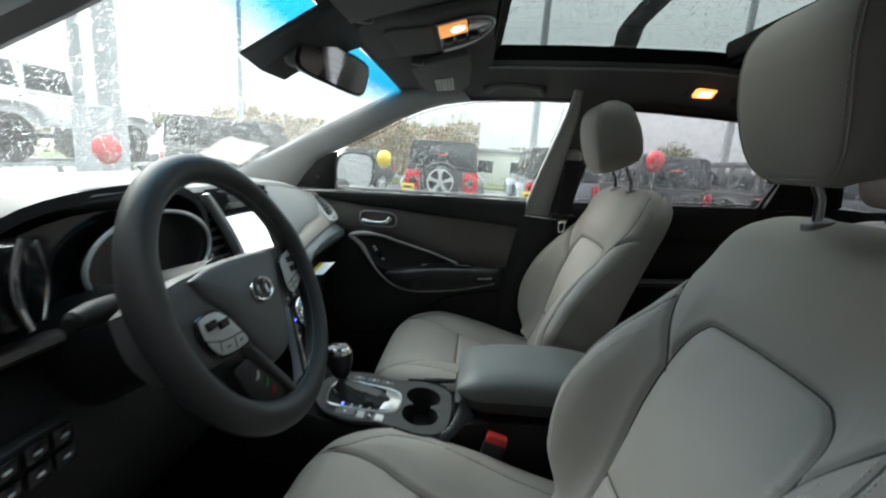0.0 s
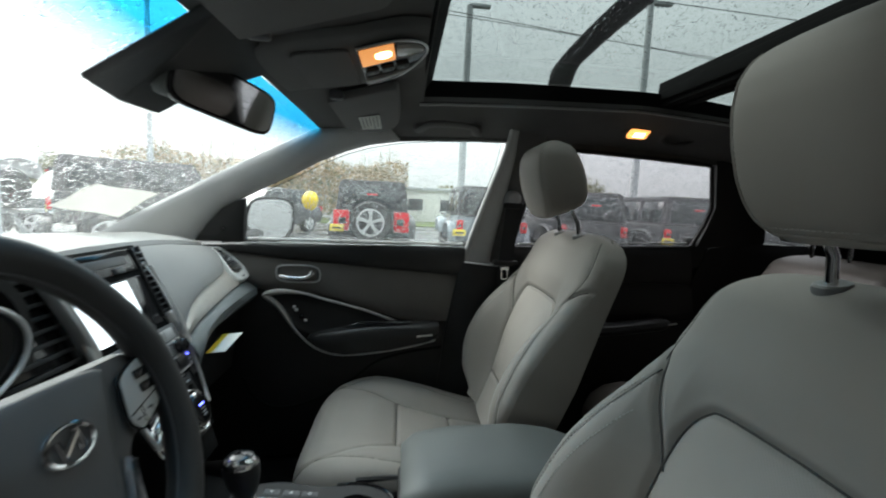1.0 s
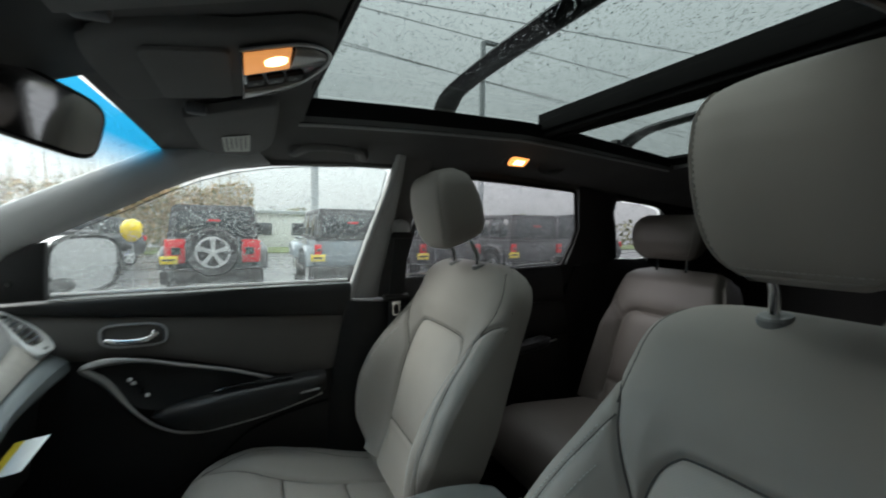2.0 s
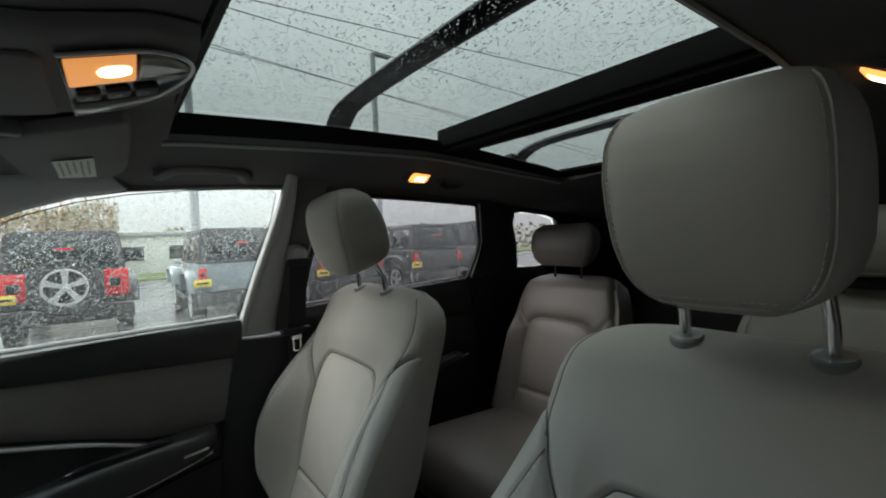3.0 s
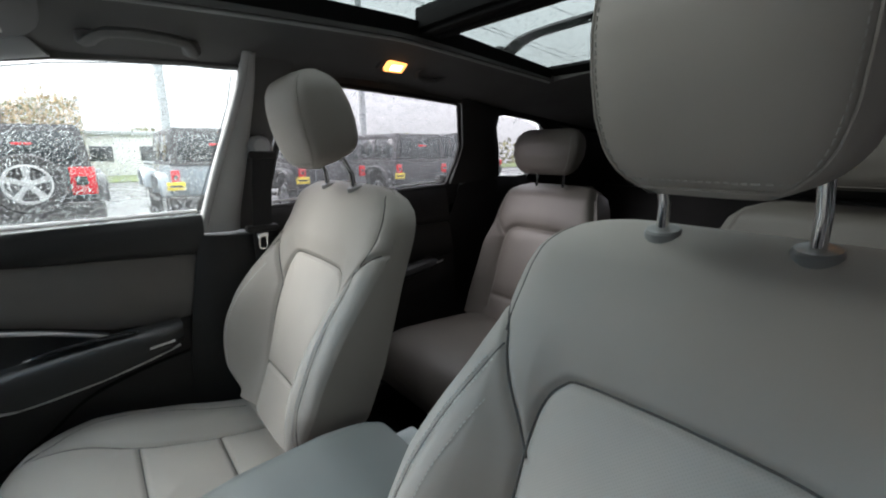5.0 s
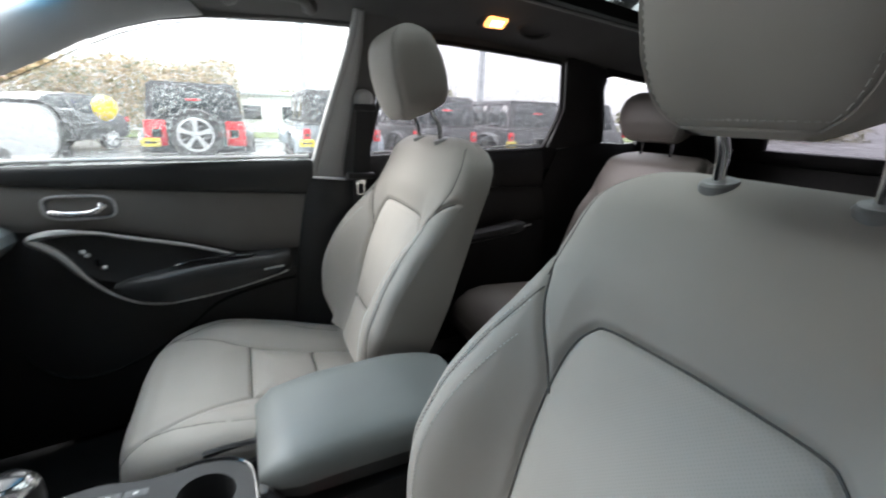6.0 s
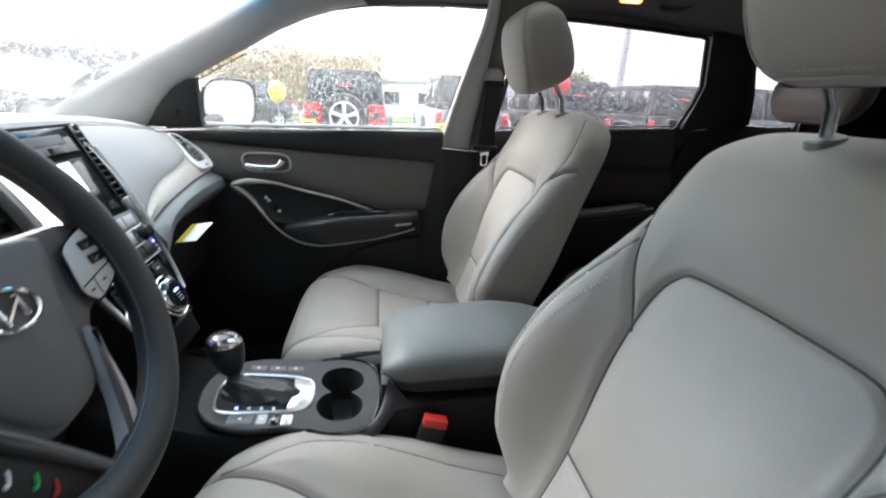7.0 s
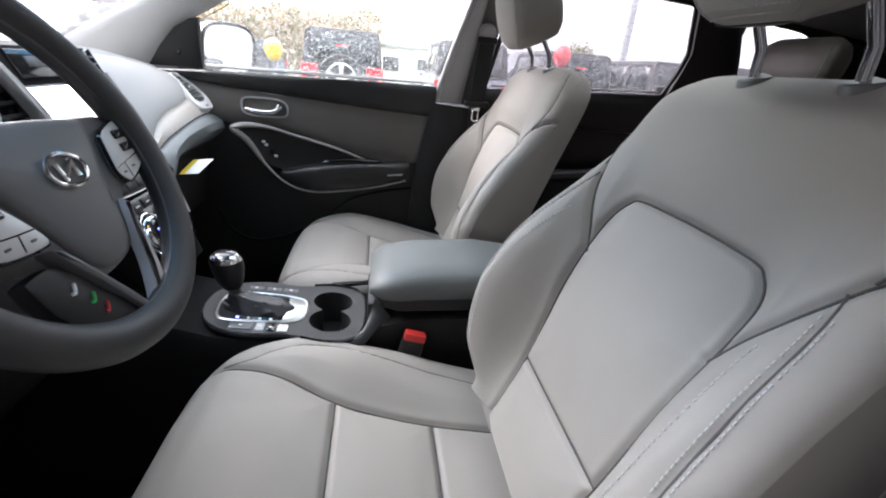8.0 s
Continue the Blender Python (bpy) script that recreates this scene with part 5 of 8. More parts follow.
    g = pane_on_side(WIN_FRONT, 1, -0.012)
    add("window_pane", g, CLEAR, None, "clear window glass")
    return ob


front_passenger_door()


def rear_door(s):
    where = "behind the passenger seat" if s > 0 else "behind the driver seat"
    ob = thing("rear_car_door", f"closed dark rear door with tinted window {where}", "car door", (0.98, s * 0.76, 0.45), group="car doors")
    back = Matrix.Translation((-0.98, -s * 0.76, -0.45))

    def add(name, bm, mat, label=""):
        bm.transform(back)
        return part(name, bm, mat, ob, label)
    n = 12
    top = resample([(0.60, 1.205), (0.95, 1.219), (1.31, 1.236)], n)
    mid = resample([(0.60, 1.12), (0.95, 1.10), (1.33, 1.09)], n)
    low2 = resample([(0.60, 0.92), (0.95, 0.93), (1.36, 0.95)], n)
    low = resample([(0.60, 0.46), (0.95, 0.46), (1.36, 0.50)], n)
    add("belt_panel", door_panel(top, mid, 0.03, 0.010, 0.004, s), SOFT_BLACK)
    add("insert_panel", door_panel([(a, b - 0.002) for a, b in mid], low2, 0.03, 0.008, 0.002, s), SOFT_BLACK)
    add("lower_panel", door_panel([(a, b - 0.002) for a, b in low2], low, 0.04, 0.015, 0.0, s), BLACK_PLASTIC)
    arm = [on_door(x, z, 0.05, s) for x, z in ((0.72, 0.90), (0.85, 0.915), (1.05, 0.93), (1.22, 0.95))]
    add("armrest", tube(smooth_line(arm, 4), [0.02] + [0.035] * 11 + [0.02], 10, 0.7), SOFT_BLACK)
    rim = [on_door(x, z, 0.075, s) for x, z in ((0.68, 0.885), (0.85, 0.905), (1.05, 0.925), (1.24, 0.955))]
    add("rim_trim", tube(smooth_line(rim, 4), 0.003, 6), SILVER, "thin satin silver trim line")
    fr = [on_side(x, z, s, 0.002) for x, z in WIN_REAR]
    add("window_seal", tube(fr, 0.008, 6, 1.0, True), RUBBER)
    for dz in (0.0, 0.014):
        sill = [on_side(x, lerp_table(x, [0.61, 0.95, 1.30], [1.208, 1.222, 1.236]) + 0.002 + dz, s, -0.006 - dz * 0.2) for x in np.linspace(0.63, 1.30, 10)]
        add("belt_moulding", tube(sill, 0.0035, 6), SILVER, "bright metal moulding at the window sill")
    if s > 0:
        q = add("window_pane", pane_on_side(WIN_REAR, 1, -0.012), PRIVACY, "grey-tinted window glass")
    return ob


rear_door(1)
rear_door(-1)


def door_mirror():
    ob = thing("door_mirror", "white door mirror wet with rain outside the passenger window", "door mirror", (-0.30, 0.80, 1.26))
    back = Matrix.Translation((0.30, -0.80, -1.26))

    def add(name, bm, mat, label=""):
        bm.transform(back)
        return part(name, bm, mat, ob, label)
    m = Matrix.Translation((-0.305, 0.945, 1.265)) @ Matrix.Rotation(radians(-28), 4, "Z") @ Matrix.Rotation(radians(6), 4, "Y")
    loops = []
    for k in range(9):
        d = k / 8
        g = math.sqrt(max(0.02, 1 - d * d))
        loops.append([m @ Vector((-0.11 * d, (0.125 * g) * math.copysign(abs(math.cos(a)) ** 0.6, math.cos(a)), 0.088 * g * math.copysign(abs(math.sin(a)) ** 0.7, math.sin(a)))) for a in [math.tau * j / 32 for j in range(32)]])
    add("housing", loft(loops), material("white_car_paint", (0.75, 0.76, 0.76), 0.2, coat=0.5, vary=0.03), "white painted mirror housing")
    gl = [m @ Vector((0.004, 0.114 * math.copysign(abs(math.cos(a)) ** 0.6, math.cos(a)), 0.078 * math.copysign(abs(math.sin(a)) ** 0.7, math.sin(a)))) for a in [math.tau * j / 32 for j in range(32)]]
    add("mirror_glass", loft([[p + (m.to_3x3() @ Vector((-0.004, 0, 0))) for p in gl], gl]), MIRROR, "wet mirror glass")
    add("glass_rim", tube([m @ Vector((0.006, 0.122 * math.copysign(abs(math.cos(a)) ** 0.6, math.cos(a)), 0.085 * math.copysign(abs(math.sin(a)) ** 0.7, math.sin(a)))) for a in [math.tau * j / 40 for j in range(40)]], 0.006, 6, 1.0, True), RUBBER, "black rim round the mirror glass")
    add("foot", tube([(-0.36, 0.70, 1.205), (-0.34, 0.78, 1.205), (-0.33, 0.86, 1.215)], [0.035, 0.028, 0.03], 10, 0.7), BLACK_PLASTIC)


door_mirror()


# ---- dashboard ----
def dash_line(table, ys):
    return [Vector((lerp_table(y, table[0], table[1]), y, lerp_table(y, table[0], table[2]))) for y in ys]


DASH_REAR = ([-0.66, -0.60, -0.52, -0.46, -0.36, -0.25, -0.16, -0.10, 0.0, 0.10, 0.14, 0.25, 0.45, 0.58, 0.66],
             [-0.36, -0.33, -0.27, -0.25, -0.245, -0.28, -0.315, -0.325, -0.325, -0.325, -0.335, -0.36, -0.39, -0.405, -0.43],
             [1.20, 1.225, 1.260, 1.274, 1.279, 1.268, 1.255, 1.253, 1.256, 1.254, 1.252, 1.245, 1.225, 1.208, 1.195])


def dashboard():
    ob = thing("dashboard", "pale grey dashboard with beige trim over a dark lower part", "dashboard", (-0.45, 0, 1.0))
    back = Matrix.Translation((0.45, 0, -1.0))

    def add(name, bm, mat, parent=None, label="", smooth=True):
        bm.transform(back)
        return part(name, bm, mat, parent or ob, label, smooth)
    ys = list(np.linspace(-0.66, 0.66, 45))
    rear = dash_line(DASH_REAR, ys)
    mid = [Vector((-0.56, y, 1.266 - 0.06 * max(0, y) - 0.10 * max(0, -y - 0.45))) for y in ys]
    front = [Vector((-0.97, y * 0.95, 1.09)) for y in ys]
    crest = [Vector((-0.66, p.y, p.z - 0.040)) for p in mid]
    top = loft([front, crest, [p + Vector((-0.045, 0, -0.010)) for p in mid], mid, [m_.lerp(r_, 0.6) + Vector((0, 0, 0.006)) for m_, r_ in zip(mid, rear)], rear, [p + Vector((0.006, 0, -0.010)) for p in rear], [p + Vector((-0.01, 0, -0.022)) for p in rear], [p + Vector((-0.08, 0, -0.03)) for p in rear]], False)
    add("top_pad", top, DASH_GREY, None, "pale grey grained dashboard top")
    # passenger side: face, trim strip, lower band, underside
    py = list(np.linspace(0.105, 0.655, 26))
    t_face = ([0.105, 0.2, 0.3, 0.45, 0.58, 0.66], [-0.318, -0.338, -0.352, -0.368, -0.380, -0.39], [1.243, 1.238, 1.230, 1.213, 1.196, 1.186])
    t_trim = ([0.105, 0.138, 0.22, 0.314, 0.43, 0.52, 0.575, 0.66], [-0.224, -0.233, -0.258, -0.277, -0.292, -0.310, -0.332, -0.35], [1.074, 1.086, 1.107, 1.119, 1.123, 1.127, 1.142, 1.155])
    t_band = ([0.105, 0.13, 0.213, 0.315, 0.468, 0.60, 0.66], [-0.216, -0.220, -0.236, -0.248, -0.268, -0.284, -0.292], [1.063, 1.066, 1.073, 1.080, 1.085, 1.083, 1.079])
    t_low = ([0.105, 0.20, 0.30, 0.40, 0.55, 0.66], [-0.192, -0.216, -0.230, -0.240, -0.250, -0.258], [1.008, 1.040, 1.050, 1.050, 1.046, 1.038])
    f, tr, bd, lo = (dash_line(t, py) for t in (t_face, t_trim, t_band, t_low))
    bow = lambda a, b, k, out: [p.lerp(q, k) + Vector((out, 0, out * 0.6)) for p, q in zip(a, b)]
    add("face_panel", loft([f, bow(f, tr, 0.12, 0.004), bow(f, tr, 0.3, 0.008), bow(f, tr, 0.5, 0.010), bow(f, tr, 0.75, 0.008), bow(f, tr, 0.92, 0.004), tr, [p + Vector((-0.012, 0, -0.004)) for p in tr], [p + Vector((-0.05, 0, 0)) for p in tr]], False), DASH_GREY, None, "pale grey grained airbag panel")
    add("trim_strip", loft([[p + Vector((-0.03, 0, -0.002)) for p in tr], [p + Vector((0.000, 0, -0.004)) for p in tr], bow(tr, bd, 0.5, 0.004), [p + Vector((0.001, 0, 0.002)) for p in bd], [p + Vector((-0.03, 0, 0.002)) for p in bd]], False), DASH_TRIM, None, "beige grained trim strip")
    add("trim_edge", tube([p + Vector((0.001, 0, 0.0)) for p in bd], 0.0016, 6), RUBBER, None, "dark joint under the trim")
    add("lower_band", loft([[p + Vector((-0.03, 0, -0.003)) for p in bd], [p + Vector((0.002, 0, -0.003)) for p in bd], bow(bd, lo, 0.3, 0.006), bow(bd, lo, 0.7, 0.009), [p + Vector((0.002, 0, -0.004)) for p in lo], [p + Vector((-0.012, 0, -0.022)) for p in lo], [p + Vector((-0.04, 0, -0.045)) for p in lo]], False), DASH_LOW, None, "slate grey lower dashboard band")
    under = [Vector((-0.31, p.y, p.z - 0.07)) for p in lo]
    glove = [Vector((-0.33, p.y, 0.80)) for p in lo]
    add("glove_box", loft([[p + Vector((-0.038, 0, -0.044)) for p in lo], under, glove, [Vector((-0.45, p.y, 0.70)) for p in lo]], False), BLACK_PLASTIC, None, "black plastic glove box")
    # passenger vent where the panel meets the door
    n_v = Vector((0.70, -0.12, 0.70)).normalized()
    v_l = smooth_line([(-0.374, 0.574, 1.188), (-0.338, 0.562, 1.153), (-0.310, 0.545, 1.123), (-0.280, 0.538, 1.092)], 8)
    v_r = smooth_line([(-0.368, 0.612, 1.184), (-0.342, 0.636, 1.160), (-0.308, 0.642, 1.130), (-0.276, 0.630, 1.090)], 8)

    def vm(s, t, w):
        k = min(max(s, 0.0), 1.0) * (len(v_l) - 1)
        a = int(min(k, len(v_l) - 2))
        return v_l[a].lerp(v_l[a + 1], k - a).lerp(v_r[a].lerp(v_r[a + 1], k - a), t) + n_v * (w + 0.008)
    sq = lambda s0, s1, t0, t1, w: [vm((s0 + s1) / 2 + (s1 - s0) / 2 * math.copysign(abs(math.cos(a)) ** 0.4, math.cos(a)), (t0 + t1) / 2 + (t1 - t0) / 2 * math.copysign(abs(math.sin(a)) ** 0.4, math.sin(a)), w) for a in [math.tau * k / 40 for k in range(40)]]
    vent = add("air_vent", loft([sq(0, 1, 0, 1, -0.03), sq(0, 1, 0, 1, 0.0), sq(0.02, 0.98, 0.04, 0.96, 0.004), sq(0.05, 0.80, 0.10, 0.82, 0.003), sq(0.06, 0.79, 0.12, 0.80, -0.004), sq(0.06, 0.79, 0.12, 0.80, -0.03)], True, False), KEY_GREY_BRIGHT, None, "silver-framed air vent")
    add("vent_well", loft([sq(0.05, 0.80, 0.10, 0.82, -0.022), sq(0.3, 0.5, 0.3, 0.5, -0.026)]), GLOSS_BLACK, vent)
    for k in range(7):
        s = 0.13 + 0.095 * k
        add("slat", loft([[vm(s + ds, t, w) for ds, w in ((-0.020, -0.004), (0.020, 0.001), (0.024, -0.001), (-0.016, -0.008))] for t in (0.13, 0.79)]), BUTTON_GREY, vent)
    add("vent_knob", loft([[vm(s, t, w) for s, t in ((0.40, 0.40), (0.47, 0.40), (0.47, 0.54), (0.40, 0.54))] for w in (-0.004, 0.004)]), KEY_GREY, vent)
    add("vent_mark", loft([[vm(s, t, w) for s, t in ((0.88, 0.42), (0.92, 0.42), (0.92, 0.62), (0.88, 0.62))] for w in (0.003, 0.0046)]), BAR_GREY, vent)
    return ob, add


dash, dash_add = dashboard()


def centre_stack():
    """The middle of the dashboard: housing, vents, display, rows of keys, dials."""
    c0, c1 = Vector((-0.316, 0, 1.250)), Vector((-0.138, 0, 0.86))
    down = (c1 - c0).normalized()
    nrm = Vector((-down.z, 0, down.x))
    L = (c1 - c0).length
    at = lambda u, v, w=0.0: c0 + down * v + nrm * w + Vector((0, u, 0))

    def block(u0, u1, v0, v1, w0, w1, edge=0.003):
        return plate([(u0, v0), (u1, v0), (u1, v1), (u0, v1)], w1 - w0, lambda u, v, w: at(u, v, w0 + w), edge)
    hw = lambda v: lerp_table(v, [0, 0.05, 0.16, 0.2, 0.28, 0.38, 0.43], [0.116, 0.118, 0.120, 0.116, 0.102, 0.080, 0.070])
    outline = [(-hw(v), v) for v in np.linspace(0, L, 8)] + [(hw(v), v) for v in np.linspace(L, 0, 8)]
    body = dash_add("stack_body", plate(outline, 0.07, lambda u, v, w: at(u, v, w - 0.07), 0.006), MATTE_BLACK, None, "black plastic centre stack")
    for s in (1, -1):
        pts = [at(s * hw(v) * 1.0, v, 0.004 + 0.008 * math.sin(math.pi * min(1, v / L))) for v in np.linspace(0.05, L * 0.80, 12)]
        dash_add("stack_rim", tube(pts, [0.005] * 4 + [0.007] * 3 + [0.004] * 5, 8), SILVER, body, "satin silver side rim")
        fl = [at(s * (hw(v) + 0.002), v, -0.004) for v in np.linspace(0.012, 0.20, 8)]
        dash_add("stack_flank", tube(fl, 0.007, 8), SOFT_BLACK, body)
        # narrow upright vent beside the display on the passenger's side
        if s < 0:
            continue
        w = dash_add("side_vent", block(0.094, 0.116, 0.006, 0.150, 0.0, 0.003), GLOSS_BLACK, body, "narrow upright air vent beside the display")
        for u in (0.094, 0.116):
            dash_add("vent_edge", tube([at(u, v, 0.004) for v in np.linspace(0.006, 0.152, 6)], 0.0022, 6), SATIN_DARK, w)
        for k in range(11):
            v = 0.018 + 0.0122 * k
            dash_add("slat", block(0.096, 0.114, v, v + 0.0035, 0.003, 0.0065, 0.001), BUTTON_GREY, w)
        fin = flat_line([(0.098, 0.150), (0.112, 0.146), (0.122, 0.160), (0.121, 0.186), (0.112, 0.200), (0.108, 0.184), (0.103, 0.166), (0.098, 0.150)], 3)[:-1]
        dash_add("vent_fin", plate(fin, 0.014, lambda u, v, w: at(u, v, w), 0.005), KEY_GREY_BRIGHT, w, "bright silver fin at the vent's foot")
    up = dash_add("info_panel", block(-0.088, 0.088, 0.008, 0.052, 0.0, 0.004), GLOSS_BLACK, body, "gloss black clock panel")
    dash_add("clock_window", block(-0.06, 0.06, 0.020, 0.036, 0.004, 0.006, 0.001), BUTTON_GREY, up)
    dash_add("hazard_button", block(0.02, 0.045, 0.04, 0.05, 0.004, 0.008, 0.001), BUTTON_GREY, up)
    dash_add("display", block(-0.106, 0.085, 0.062, 0.160, 0.0, 0.004), GLOSS_BLACK, body, "display frame")
    dash_add("display_glass", block(-0.102, 0.036, 0.066, 0.158, 0.004, 0.006, 0.001), SCREEN, body, "bright lit touch display")
    low = dash_add("key_panel", block(-0.100, 0.100, 0.170, 0.262, 0.0, 0.010), BUTTON_GREY, body, "dark grey radio key panel")
    for r in range(3):
        v = 0.176 + 0.029 * r
        for k in range(5):
            u = -0.066 + 0.033 * k
            if r == 1 and k in (0, 4):
                continue
            dash_add("key", block(u - 0.0155, u + 0.0155, v, v + 0.021, 0.010, 0.0135, 0.002), (KEY_GREY, KEY_GREY, SATIN_DARK)[r], low)
        dash_add("key_ridge", tube([at(u, v + 0.0245 + 0.003 * math.sin(math.pi * (u + 0.09) / 0.18), 0.0125) for u in np.linspace(-0.09, 0.09, 9)], 0.0013, 6), SILVER, low, "thin bright ridge between key rows")
    for v in (0.236, 0.246, 0.254):
        dash_add("key_mark", block(0.090, 0.096, v, v + 0.003, 0.010, 0.0112, 0.0003), MARK_BLUE if v < 0.24 else MARK_WHITE, low)
    for u in (-0.074, 0.074):
        dash_add("knob_ring", tube([at(u, 0.216, 0.009), at(u, 0.216, 0.014)], [0.0165, 0.0155], 20), CHROME, low)
        dash_add("knob", tube([at(u, 0.216, 0.009), at(u, 0.216, 0.026), at(u, 0.216, 0.029)], [0.0140, 0.0130, 0.0095], 20), GLOSS_BLACK, low, "small black knob")
    cl = dash_add("climate_panel", block(-0.078, 0.078, 0.268, 0.385, 0.0, 0.008), GLOSS_BLACK, body, "gloss black climate panel")
    for u in (-0.052, 0.040):
        ring = lambda r, w: [at(u + r * math.cos(a), 0.338 + r * math.sin(a), w) for a in [math.tau * k / 36 for k in range(36)]]
        dash_add("dial_bezel", tube(ring(0.0395, 0.009), 0.0022, 8, 1.0, True), CHROME, cl, "thin chrome ring round the dial")
        dash_add("dial_ring", tube([at(u, 0.338, 0.006), at(u, 0.338, 0.017), at(u, 0.338, 0.020), at(u, 0.338, 0.018)], [0.034, 0.0325, 0.029, 0.0255], 32), CHROME, cl, "chrome climate dial")
        dash_add("dial_face", tube([at(u, 0.338, 0.014), at(u, 0.338, 0.0215), at(u, 0.338, 0.0222)], [0.0258, 0.0250, 0.021], 24), GLOSS_BLACK, cl)
        dash_add("blue_mark", block(u - 0.008, u + 0.008, 0.328, 0.332, 0.0223, 0.0230, 0.0003), MARK_BLUE, cl)
        for k in (0, 1, 2):
            dash_add("dial_mark", block(u - 0.007, u + 0.007, 0.337 + 0.006 * k, 0.3395 + 0.006 * k, 0.0223, 0.0230, 0.0003), BAR_GREY, cl)
    for k in range(4):
        u = -0.054 + 0.036 * k
        dash_add("key", block(u - 0.015, u + 0.015, 0.273, 0.291, 0.008, 0.011, 0.002), SATIN_DARK, cl)
        dash_add("key_mark", block(u - 0.006, u + 0.006, 0.281, 0.2835, 0.011, 0.0118, 0.0003), MARK_WHITE, cl)
    # broad vent towards the cluster, with a silver blade beside the display
    cv = dash_add("centre_vent", plate([(-0.285, 0.012), (-0.135, 0.012), (-0.108, 0.172), (-0.25, 0.172)], 0.03, lambda u, v, w: at(u, v, w - 0.036), 0.004), GLOSS_BLACK, body, "black centre air vent")
    for k in range(8):
        v = 0.024 + 0.0185 * k
        dash_add("slat", block(-0.272 + 0.18 * (v - 0.02), -0.140 + 0.18 * (v - 0.02), v, v + 0.006, -0.008, 0.002, 0.001), BLACK_PLASTIC, cv)
    blade = [(-0.140, 0.014), (-0.128, 0.014), (-0.122, 0.060), (-0.112, 0.120), (-0.104, 0.160), (-0.112, 0.172), (-0.122, 0.150), (-0.134, 0.085)]
    dash_add("vent_blade", plate(flat_line(blade + [blade[0]], 3)[:-1], 0.018, lambda u, v, w: at(u, v, w - 0.004 + 0.010 * math.sin(math.pi * min(1, max(0, (v - 0.01) / 0.17)))), 0.006), SILVER, body, "satin silver blade beside the display")


centre_stack()


def driver_side_dash():
    cl = dash_add("instrument_panel", tube([(-0.44, -0.41, 1.13), (-0.275, -0.41, 1.13)], [0.19, 0.21], 32, 0.52), GLOSS_BLACK, None, "black instrument cluster well")
    # the large gauge: oval chrome ring, black face, ticks and needle
    gx, gy, gz, ry, rz = -0.250, -0.338, 1.165, 0.128, 0.068
    ring = [(gx, gy + ry * math.cos(a), gz + rz * math.sin(a)) for a in [math.tau * k / 56 for k in range(56)]]
    dash_add("gauge_ring", tube(ring, 0.0032, 8, 1.0, True), KEY_GREY_BRIGHT, cl, "bright gauge ring")
    face = [[Vector((gx - d, gy + ry * q * math.cos(a), gz + rz * q * math.sin(a))) for a in [math.tau * k / 40 for k in range(40)]] for d, q in ((0.006, 1.0), (0.020, 0.95), (0.022, 0.5), (0.022, 0.05))]
    dash_add("gauge_face", loft(face), GLOSS_BLACK, cl)
    for k in range(15):
        a = radians(-40 + 260 * k / 14)
        p = Vector((gx - 0.018, gy + ry * 0.80 * math.cos(a), gz + rz * 0.80 * math.sin(a)))
        dash_add("gauge_tick", tube([p, p + Vector((0, 0.012 * math.cos(a), 0.008 * math.sin(a)))], 0.0008, 4), BAR_GREY, cl)
    dash_add("needle", tube([(gx - 0.014, gy, gz), (gx - 0.014, gy - ry * 0.62, gz - rz * 0.42)], [0.0025, 0.0008], 6), BAR_GREY, cl)
    hood = [Vector((x, y, z)) for x, y, z in ((-0.26, -0.62, 1.10), (-0.255, -0.60, 1.185), (-0.25, -0.55, 1.236), (-0.245, -0.46, 1.258), (-0.24, -0.36, 1.262), (-0.245, -0.27, 1.248), (-0.255, -0.215, 1.20), (-0.265, -0.20, 1.12))]
    dash_add("cluster_hood", strip(smooth_line(hood, 4), [p + Vector((-0.12, 0, 0.0)) for p in smooth_line(hood, 4)], 0.014, 4, 0.0, center=(-0.3, -0.4, 1.1)), SOFT_BLACK, cl, "black vinyl cluster hood")
    # end vent: dark well between two upright chrome edges
    arc = lambda y, bow_, z0, z1: smooth_line([(-0.215, y + bow_ * math.sin(math.pi * f), z0 + (z1 - z0) * f) for f in np.linspace(0, 1, 7)], 3)
    v = dash_add("end_vent", tube(arc(-0.566, -0.012, 1.140, 1.234), 0.0036, 8), CHROME, None, "chrome-edged air vent at the door")
    dash_add("vent_edge", tube(arc(-0.553, 0.007, 1.146, 1.230), 0.0020, 8), CHROME, v)
    dash_add("vent_well", box(-0.245, -0.561, 1.183, 0.04, 0.05, 0.09, 0.008), GLOSS_BLACK, v)
    dash_add("dash_end", box(-0.250, -0.626, 1.165, 0.05, 0.085, 0.11, 0.018), DASH_GREY, None, "pale grey end of the dashboard")
    ys = list(np.linspace(-0.67, -0.13, 12))
    rows = []
    for x, z in ((-0.25, 1.09), (-0.225, 1.03), (-0.215, 0.95), (-0.225, 0.87), (-0.27, 0.78), (-0.40, 0.68)):
        rows.append([Vector((x - 0.04 * max(0, (-y - 0.55) / 0.12) ** 2, y, z)) for y in ys])
    dash_add("knee_panel", loft(rows, False), BLACK_PLASTIC, None, "black plastic knee panel")
    tr = [(-0.238, y, 1.112 - 0.05 * max(0, (y + 0.55))) for y in np.linspace(-0.66, -0.52, 6)]
    dash_add("trim_strip", tube(tr, 0.016, 8, 0.6), SHADED_TRIM, None, "dark brown trim strip")
    sp = dash_add("switch_panel", plate(rounded(0.13, 0.055, 0.008, 3, -0.60, 1.0), 0.014, lambda u, v, w: Vector((-0.226 + w, u, v)), 0.004), BLACK_PLASTIC, None, "switch panel at the knee")
